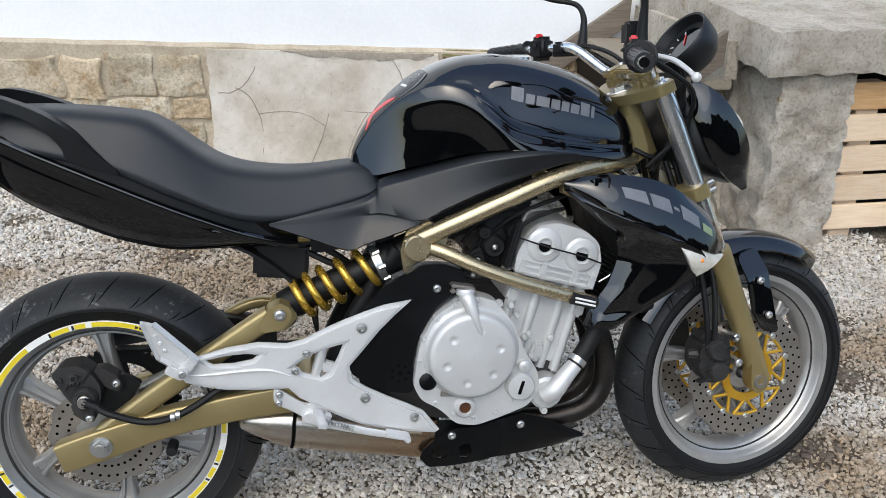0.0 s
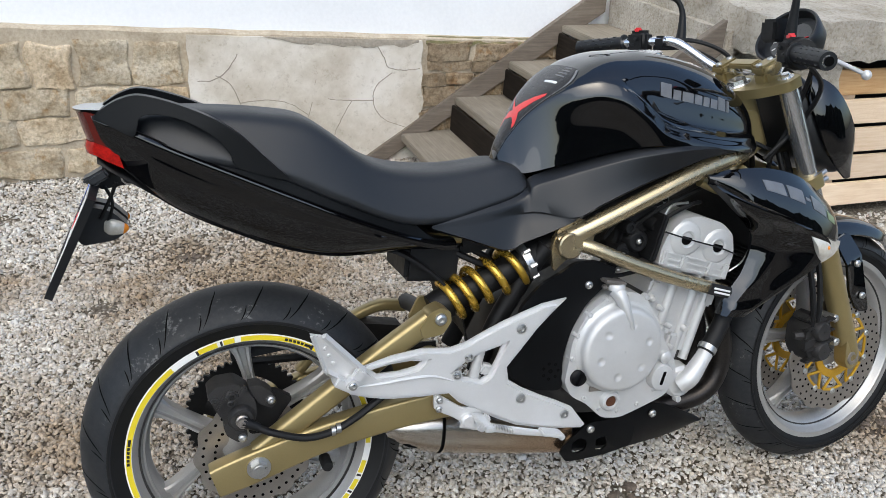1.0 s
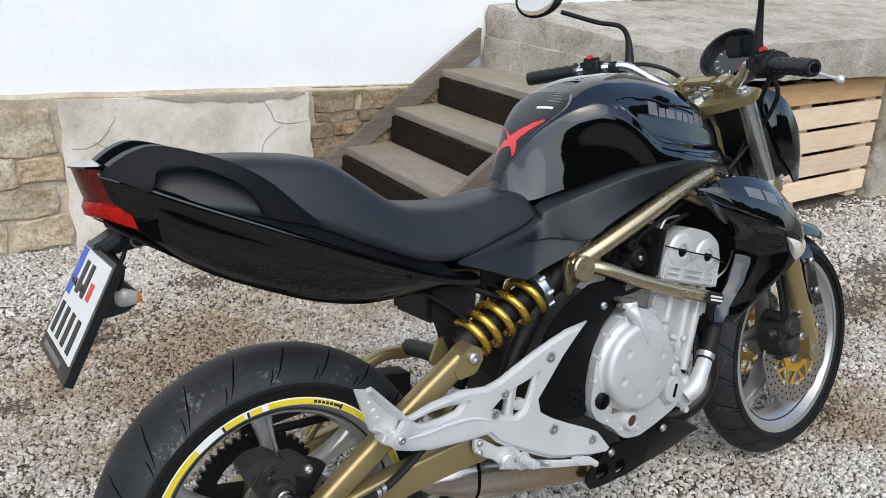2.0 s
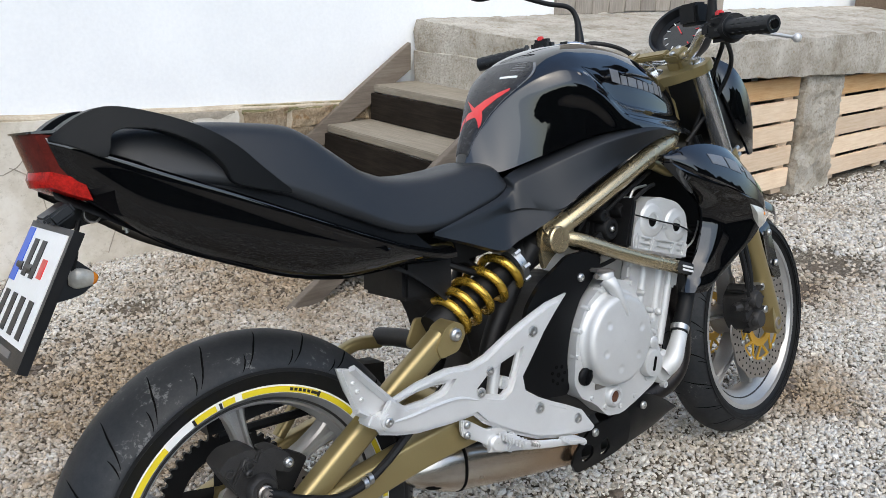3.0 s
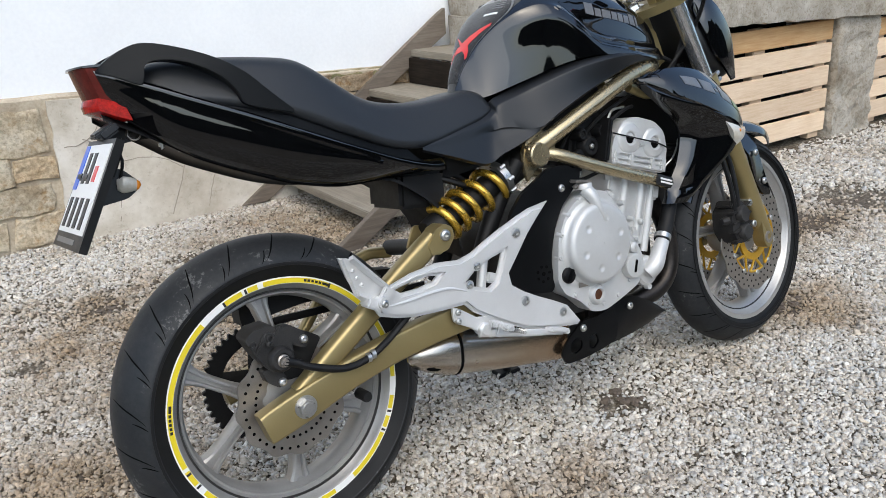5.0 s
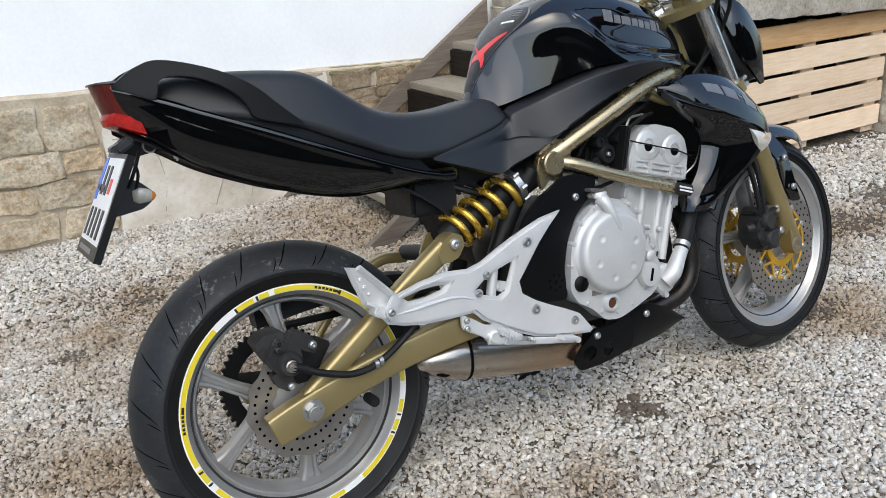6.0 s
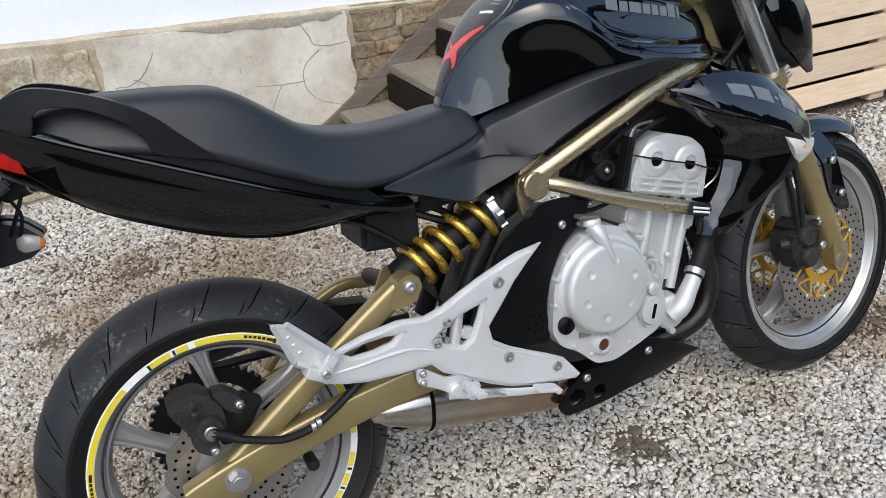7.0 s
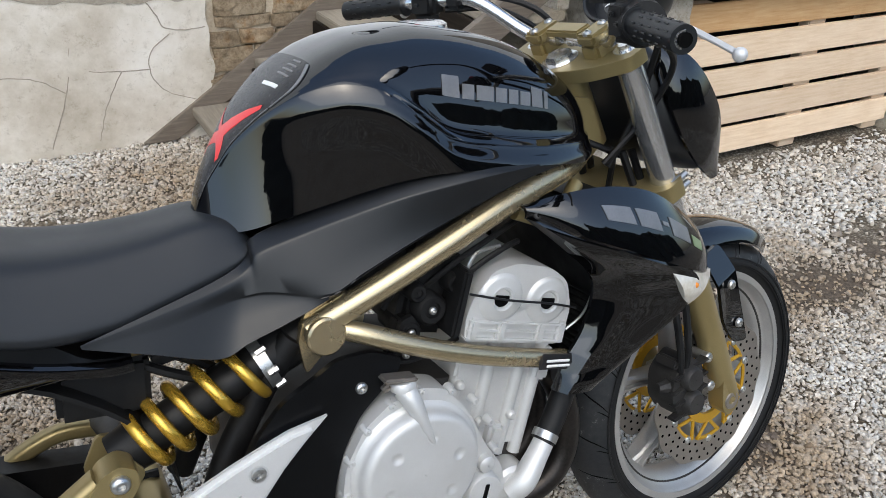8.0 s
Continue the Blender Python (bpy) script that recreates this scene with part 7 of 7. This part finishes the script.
tube(bm, [(0.435 + 0.0012 * i, -0.180 + 0.0055 * math.cos(i * 1.3), 0.334 - 0.0005 * i + 0.0055 * math.sin(i * 1.3)) for i in range(48)], 0.0013, seg=5, smooth_path=False, side=(0.3, 0.4, 0.8))
part("return_spring", bm, BOLT, bike)
# side stand on the far side
bm = bmesh.new()
tube(bm, [(0.64, 0.12, 0.30), (0.70, 0.20, 0.16), (0.735, 0.255, 0.055)], 0.012, 10, 10)
box(bm, (0.07, 0.05, 0.012), (0.735, 0.262, 0.048), (10, 0, 0), 0.003)
part("side_stand", bm, DARK, bike, "black side stand")

# front fork, clamps and axle
ALONG = Vector((math.sin(RAKE), 0, -math.cos(RAKE)))
for sg in (-1, 1):
    top = Vector((1.140, sg * 0.098, 0.955))
    bm = bmesh.new()
    bar(bm, top, top + ALONG * 0.40, 0.0205, 0.0205, 24)
    part("fork_tube", steered(bm), CHROME, bike, "chromed fork tube")
    bm = bmesh.new()
    a, b = top + ALONG * 0.375, top + ALONG * 0.715
    tube(bm, [a, a + ALONG * 0.02, a + ALONG * 0.12, a + ALONG * 0.25, b], [0.0275, 0.0285, 0.0265, 0.025, 0.0225], 20, 20)
    slab_poly(bm, rounded([(1.376, 0.345), (1.405, 0.335), (1.425, 0.300), (1.420, 0.275), (1.395, 0.265), (1.378, 0.285)]), sg * 0.084, sg * 0.118, (), 0.006, 3)
    leg = part("fork_leg", steered(bm), OLIVE, bike, "olive gold painted lower fork leg")
    bm = bmesh.new()
    lathe(bm, [(0.008, sg * 0.117), (0.009, sg * 0.1205), (0.0165, sg * 0.1205), (0.018, sg * 0.117), (0.018, sg * 0.11), (0.008, sg * 0.11)], FRONT, "Y", 24)
    lathe(bm, [(0.001, sg * 0.1165), (0.0085, sg * 0.1165), (0.0085, sg * 0.10), (0.001, sg * 0.10)], FRONT, "Y", 16)
    part("axle_end", steered(bm), DISC, leg)
    # caliper behind the leg
    bm = bmesh.new()
    slab_poly(bm, rounded([(1.245, 0.395), (1.285, 0.425), (1.318, 0.40), (1.325, 0.345), (1.300, 0.305), (1.265, 0.308), (1.242, 0.345)]), sg * 0.055, sg * 0.115, (), 0.007, 3)
    for x, z in ((1.282, 0.385), (1.288, 0.335)):
        lathe(bm, [(0.001, sg * 0.132), (0.019, sg * 0.132), (0.023, sg * 0.126), (0.024, sg * 0.10), (0.001, sg * 0.10)], (x, 0, z), "Y", 20)
    for k in range(4):
        box(bm, (0.088, 0.020, 0.006), (1.284, sg * 0.113, 0.322 + 0.026 * k), (0, -12, 0), 0.002)
    box(bm, (0.030, 0.050, 0.018), (1.262, sg * 0.09, 0.412), (0, 30, 0), 0.004)
    tube(bm, [(1.225, sg * 0.095, 0.375), (1.245, sg * 0.098, 0.374), (1.26, sg * 0.1, 0.372)], [0.008, 0.013, 0.010], 6, 8)
    cal = part("front_brake_caliper", steered(bm), IRON, bike, "dark cast front brake caliper")
    for x, z in ((1.335, 0.405), (1.345, 0.345)):
        bm = bmesh.new()
        bar(bm, (x, sg * 0.07, z), (x, sg * 0.112, z), 0.010, 0.010, 12)
        bolt(bm, (x, sg * 0.112, z), (0, sg, 0), 0.010, 0.006)
        part("caliper_bolt", steered(bm), BOLT, cal)
    for k in (0, 1):
        bm = bmesh.new()
        tube(bm, [(1.262 + 0.012 * k, sg * 0.112, 0.385), (1.258 + 0.02 * k, sg * 0.115, 0.45), (1.245 + 0.028 * k, sg * 0.10, 0.56), (1.215 + 0.02 * k, sg * 0.07, 0.68), (1.18 + 0.02 * k, sg * 0.05, 0.80)], 0.0065, 24, 8)
        part("brake_line", steered(bm), DARK, bike, "black front brake line")
bm = bmesh.new()
bar(bm, (FRONT[0], -0.1, FRONT[2]), (FRONT[0], 0.1, FRONT[2]), 0.012, 0.012, 12)
part("front_axle", steered(bm), BOLT, bike)


def clamp_plate(z_along, outline, thick, name, label):
    """A fork clamp square to the fork: the outline gives (ahead, across) round the steering axis."""
    bm = bmesh.new()
    slab_poly(bm, outline, -thick / 2, thick / 2, (), 0.005, 3)
    c = HEAD + up * z_along
    fwd = Vector((math.cos(RAKE), 0, math.sin(RAKE)))
    m = Matrix((fwd, up, Vector((0, 1, 0)))).transposed().to_4x4()
    bm.transform(Matrix.Translation(c) @ m)
    return part(name, steered(bm), OLIVE, bike, label)


shape = rounded([(-0.035, -0.03), (-0.02, -0.075), (0.018, -0.128), (0.058, -0.128), (0.066, -0.085), (0.05, 0.0), (0.066, 0.085), (0.058, 0.128), (0.018, 0.128), (-0.02, 0.075), (-0.035, 0.03)])
clamp_plate(0.012, shape, 0.022, "top_fork_clamp", "olive gold top fork clamp")
lowc = clamp_plate(-0.222, shape, 0.030, "lower_fork_clamp", "olive gold lower fork clamp")
fwd = Vector((math.cos(RAKE), 0, math.sin(RAKE)))
for sg in (-1, 1):
    o = Vector((1.140, sg * 0.098, 0.955)) + up * 0.004
    bm = bmesh.new()
    for rr, h0, h1 in ((0.0245, -0.012, 0.004), (0.019, 0.002, 0.010), (0.010, 0.008, 0.018)):
        bar(bm, o + up * h0, o + up * h1, rr, rr * 0.93, 24)
    part("fork_cap", steered(bm), CHROME, bike, "chromed fork cap")
    bm = bmesh.new()
    for z in (-0.229, -0.212):
        c = HEAD + up * z + fwd * 0.058 + Vector((0, sg * 0.118, 0))
        bar(bm, c - fwd * 0.02, c + fwd * 0.014, 0.006, 0.006, 10)
    part("clamp_bolt", steered(bm), BOLT, lowc)
    # handlebar riser
    bm = bmesh.new()
    c = HEAD + up * 0.028 + fwd * 0.032 + Vector((0, sg * 0.060, 0))
    box(bm, (0.050, 0.036, 0.036), c, (0, math.degrees(-RAKE), 0), 0.006)
    box(bm, (0.052, 0.038, 0.018), c + up * 0.024, (0, math.degrees(-RAKE), 0), 0.005)
    riser = part("bar_riser", steered(bm), OLIVE, bike, "gold handlebar riser")
    for k in (-1, 1):
        bm = bmesh.new()
        bolt(bm, c + up * 0.030 + fwd * 0.016 * k, up, 0.007, 0.007)
        part("riser_bolt", steered(bm), BOLT, riser)
bm = bmesh.new()
c = HEAD + up * 0.022
bar(bm, c, c + up * 0.012, 0.022, 0.020, 6)
bar(bm, c - up * 0.004, c + up * 0.002, 0.03, 0.03, 28)
part("stem_nut", steered(bm), CHROME, bike, "chromed steering stem nut")
bm = bmesh.new()
c = HEAD + up * 0.056 + fwd * 0.032
box(bm, (0.03, 0.074, 0.012), c, (0, math.degrees(-RAKE), 0), 0.003)
part("bar_clamp_bridge", steered(bm), OLIVE, bike)

# handlebar with grips, switches, levers, mirrors
BC = HEAD + up * 0.042 + fwd * 0.032
ENDS = {-1: [(BC.x, -0.07, BC.z), (BC.x - 0.012, -0.105, BC.z + 0.010), (1.052, -0.165, 1.024), (1.018, -0.212, 1.024), (0.990, -0.258, 1.020), (0.949, -0.366, 1.008)],
        1: [(BC.x, 0.07, BC.z), (BC.x - 0.012, 0.105, BC.z + 0.012), (1.060, 0.165, 1.042), (1.028, 0.212, 1.045), (0.990, 0.265, 1.043), (0.938, 0.385, 1.034)]}
bm = bmesh.new()
tube(bm, ENDS[-1][::-1] + ENDS[1], 0.0112, 70, 14)
part("handlebar", steered(bm), CHROME, bike, "silver tubular handlebar")
for sg in (-1, 1):
    bm = bmesh.new()
    g0, g1 = Vector(ENDS[sg][4]), Vector(ENDS[sg][5])
    gd = (g1 - g0).normalized()
    tube(bm, [g0, g0 + gd * 0.004, g0 + gd * 0.008, g0.lerp(g1, 0.5), g1 - gd * 0.006, g1], [0.020, 0.021, 0.0165, 0.0165, 0.0168, 0.0155], 24, 18)
    grip = part("grip", steered(bm), MATTE, bike, "black ribbed rubber grip")
    bm = bmesh.new()
    a_, b_ = gd.orthogonal().normalized(), gd.cross(gd.orthogonal().normalized())
    for k in range(9):
        for q in range(6):
            f = 0.2 + 0.085 * k
            qq = q * math.pi / 3 + k * 0.5
            o = g0.lerp(g1, f) + (a_ * math.cos(qq) + b_ * math.sin(qq)) * 0.0165
            tube(bm, [o - gd * 0.004, o + gd * 0.004], 0.0013, 1, 5)
    rib = part("rib_pattern", steered(bm), MATTE, grip)
    rib["kind"] = "stuff"
    bm = bmesh.new()
    bar(bm, g1, g1 + gd * 0.004, 0.0085, 0.0085, 16)
    part("bar_end", steered(bm), GROOVE, grip)
    # switch housing
    bm = bmesh.new()
    c = Vector(ENDS[sg][3]).lerp(Vector(ENDS[sg][4]), 0.45)
    box(bm, (0.042, 0.052, 0.055), c, (0, 0, sg * 20), 0.010, 3)
    if sg < 0:
        tube(bm, [c + Vector((0.0, -0.02, -0.004)), c + Vector((-0.010, -0.036, -0.003))], [0.030, 0.026], 3, 18)
    sw = part("switch_housing", steered(bm), DARK, bike, "black switch housing")
    bm = bmesh.new()
    box(bm, (0.014, 0.016, 0.012), c + Vector((-0.006, sg * 0.0, 0.028)), (0, 0, sg * 20), 0.003)
    part("red_switch", steered(bm), RED, sw)
    bm = bmesh.new()
    for k in range(3):
        box(bm, (0.008, 0.012, 0.007), c + Vector((-0.021, 0.012 - 0.012 * k, 0.008 - 0.012 * (k % 2))), (0, 0, sg * 20), 0.002)
    part("switch_button", steered(bm), MATTE, sw)
    # lever perch and lever
    bm = bmesh.new()
    p = Vector(ENDS[sg][2]).lerp(Vector(ENDS[sg][3]), 0.7) + Vector((0.012, 0, 0))
    box(bm, (0.05, 0.03, 0.028), p, (0, 0, sg * 25), 0.006)
    part("lever_perch", steered(bm), DARK, bike)
    bm = bmesh.new()
    if sg < 0:
        lv = [(1.050, -0.200, 1.022), (1.068, -0.25, 1.012), (1.062, -0.31, 0.996), (1.050, -0.362, 0.981)]
    else:
        lv = [(1.058, 0.205, 1.044), (1.072, 0.25, 1.040), (1.062, 0.31, 1.030), (1.042, 0.362, 1.022)]
    tube(bm, lv, [0.009, 0.008, 0.006, 0.0055], 16, 10, 0.6, (0, 0, 1))
    bmesh.ops.create_uvsphere(bm, u_segments=14, v_segments=10, radius=0.009, matrix=pose(*lv[-1]))
    part("lever", steered(bm), SILVER, bike, "silver lever with ball end")
    # mirror
    bm = bmesh.new()
    if sg > 0:
        arm = [(1.092, 0.188, 1.050), (1.096, 0.190, 1.075), (1.098, 0.195, 1.115), (1.082, 0.205, 1.142), (1.03, 0.23, 1.155), (0.95, 0.27, 1.185)]
    else:
        arm = [(1.036, -0.196, 1.04), (1.036, -0.198, 1.07), (1.036, -0.204, 1.12), (1.025, -0.215, 1.16), (0.99, -0.24, 1.18), (0.965, -0.265, 1.185)]
    tube(bm, arm, [0.0125, 0.010, 0.0068, 0.006, 0.0058, 0.0055], 28, 10)
    arm_ob = part("mirror_arm", steered(bm), DARK, bike, "black mirror arm")
    bm = bmesh.new()
    bmesh.ops.create_uvsphere(bm, u_segments=24, v_segments=14, radius=1.0, matrix=pose(0.93 if sg > 0 else 0.945, sg * 0.325, 1.222 if sg > 0 else 1.20, 0, 12, sg * 8) @ Matrix.Diagonal((0.022, 0.075, 0.045, 1)))
    bmesh.ops.bisect_plane(bm, geom=bm.verts[:] + bm.edges[:] + bm.faces[:], plane_co=(0.921 if sg > 0 else 0.936, sg * 0.325, 1.222 if sg > 0 else 1.20), plane_no=(-1, 0, 0), clear_outer=True)
    shell = part("mirror_shell", steered(bm), MATTE, arm_ob, "black oval mirror shell")
    bm = bmesh.new()
    bmesh.ops.create_uvsphere(bm, u_segments=24, v_segments=8, radius=1.0, matrix=pose(0.921 if sg > 0 else 0.936, sg * 0.325, 1.222 if sg > 0 else 1.20) @ Matrix.Diagonal((0.002, 0.066, 0.038, 1)))
    part("mirror_glass", steered(bm), GLASS, arm_ob)
bm = bmesh.new()
box(bm, (0.040, 0.05, 0.045), (1.045, -0.150, 1.062), (0, 0, -12), 0.006)
part("brake_reservoir", steered(bm), DARK, bike, "black brake fluid reservoir")
for pts in ([(1.04, 0.19, 1.04), (1.09, 0.14, 1.045), (1.14, 0.08, 1.01), (1.16, 0.05, 0.93), (1.12, 0.05, 0.84)], [(1.06, -0.19, 1.03), (1.14, -0.16, 1.00), (1.18, -0.11, 0.94), (1.18, -0.07, 0.85), (1.15, -0.05, 0.78)],
            [(1.03, -0.21, 1.02), (1.11, -0.19, 0.985), (1.18, -0.15, 0.94), (1.19, -0.09, 0.86), (1.13, -0.06, 0.79)], [(1.03, 0.21, 1.03), (1.10, 0.16, 1.025), (1.15, 0.10, 0.98), (1.15, 0.03, 0.90)],
            [(1.10, -0.05, 0.83), (1.13, -0.06, 0.815), (1.16, -0.05, 0.80), (1.17, -0.03, 0.74)]):
    bm = bmesh.new()
    tube(bm, pts, 0.0052, 28, 7)
    part("control_cable", steered(bm), DARK, bike, "black control cable")

# instrument pod and headlamp cowl
bm = bmesh.new()
gm = pose(1.252, 0.0, 1.036, 0, -52, 0)
prof = [(0.001, -0.045), (0.045, -0.040), (0.062, -0.015), (0.066, 0.010), (0.068, 0.028), (0.066, 0.032), (0.062, 0.030), (0.058, 0.010), (0.001, 0.008)]
lathe(bm, prof, (0, 0, 0), "Z", 40)
for v in bm.verts:
    v.co.y *= 1.15
    v.co.x *= 1.05
bm.transform(gm)
pod = part("instrument_pod", steered(bm), MATTE, bike, "black round instrument pod")
bm = bmesh.new()
lathe(bm, [(0.001, 0.0095), (0.050, 0.0095), (0.050, 0.0085), (0.001, 0.0085)], (0, 0, 0), "Z", 32)
bm.transform(gm)
dial = part("dial_face", steered(bm), GLOSS, pod, "dark dial face")
for k in range(9):
    bm = bmesh.new()
    q = radians(40 + 30 * k)
    box(bm, (0.009, 0.0022, 0.001), (0.041 * math.cos(q), 0.041 * math.sin(q), 0.0105), (0, 0, math.degrees(q)))
    bm.transform(gm)
    part("dial_mark", steered(bm), WHITE if k < 6 else RED, dial)
bm = bmesh.new()
box(bm, (0.030, 0.003, 0.001), (0.012, 0.008, 0.0112), (0, 0, 35))
bm.transform(gm)
part("pointer", steered(bm), RED, dial)
bm = bmesh.new()
CX = [1.195, 1.215, 1.255, 1.300, 1.335, 1.352]
bridge(bm, lofted(CX, [0.985, 0.972, 0.938, 0.890, 0.835, 0.79], [0.86, 0.80, 0.77, 0.752, 0.742, 0.745], [0.085, 0.104, 0.116, 0.116, 0.100, 0.07], 30, 32, 3.2, 0, 0.4))
cowl = part("headlamp_cowl", steered(bm), MATTE, bike, "black headlamp cowl", 60)
for sg in (-1, 1):
    bm = bmesh.new()
    panel(bm, [(1.205, sg * 0.100, 0.975), (1.255, sg * 0.122, 0.943), (1.303, sg * 0.124, 0.890), (1.340, sg * 0.114, 0.830), (1.350, sg * 0.098, 0.745)],
          [(1.198, sg * 0.100, 0.930), (1.215, sg * 0.120, 0.870), (1.245, sg * 0.124, 0.810), (1.285, sg * 0.122, 0.765), (1.335, sg * 0.104, 0.735)], 22, 8, 0.008, 0.006, (0, sg, 0))
    part("cowl_side_panel", steered(bm), GLOSS, cowl, "gloss black side panel")
bm = bmesh.new()
bmesh.ops.create_uvsphere(bm, u_segments=28, v_segments=16, radius=1.0, matrix=pose(1.335, 0, 0.83, 0, 20, 0) @ Matrix.Diagonal((0.03, 0.085, 0.075, 1)))
part("headlamp_glass", steered(bm), CLEAR, cowl, "clear headlamp glass")

# front mudguard
bm = bmesh.new()
rings = []
for i in range(31):
    a = radians(52 + (150 - 52) * i / 30)
    f = i / 30
    rr = 0.322
    w = 0.066 if f > 0.12 else 0.040 + 0.026 * (f / 0.12)
    c, s = math.cos(a), math.sin(a)
    prof = [(-w, -0.030), (-w * 0.93, -0.012), (-w * 0.7, 0.001), (-w * 0.3, 0.006), (0, 0.0075), (w * 0.3, 0.006), (w * 0.7, 0.001), (w * 0.93, -0.012), (w, -0.030)]
    outer_ = [(FRONT[0] + (rr + h) * c, y, FRONT[2] + (rr + h) * s) for y, h in prof]
    inner_ = [(FRONT[0] + (rr + h - 0.004) * c, y * 0.95, FRONT[2] + (rr + h - 0.004) * s) for y, h in prof[::-1]]
    rings.append(outer_ + inner_)
bridge(bm, rings)
mud = part("front_mudguard", steered(bm), GLOSS, bike, "gloss black front mudguard")
for sg in (-1, 1):
    bm = bmesh.new()
    slab_poly(bm, rounded([(1.345, 0.585), (1.395, 0.600), (1.412, 0.560), (1.445, 0.405), (1.405, 0.412), (1.375, 0.46), (1.36, 0.53)]), sg * 0.105, sg * 0.112, (), 0.003)
    for v in bm.verts:
        v.co.y -= sg * 0.035 * max(0.0, (v.co.z - 0.53) / 0.07)
    stay = part("mudguard_stay", steered(bm), GLOSS, mud, "black mudguard stay")
    for x, z in ((1.388, 0.532), (1.415, 0.450)):
        bm = bmesh.new()
        bolt(bm, (x, sg * 0.113, z), (0, sg, 0), 0.009, 0.007)
        part("stay_bolt", steered(bm), BOLT, stay)
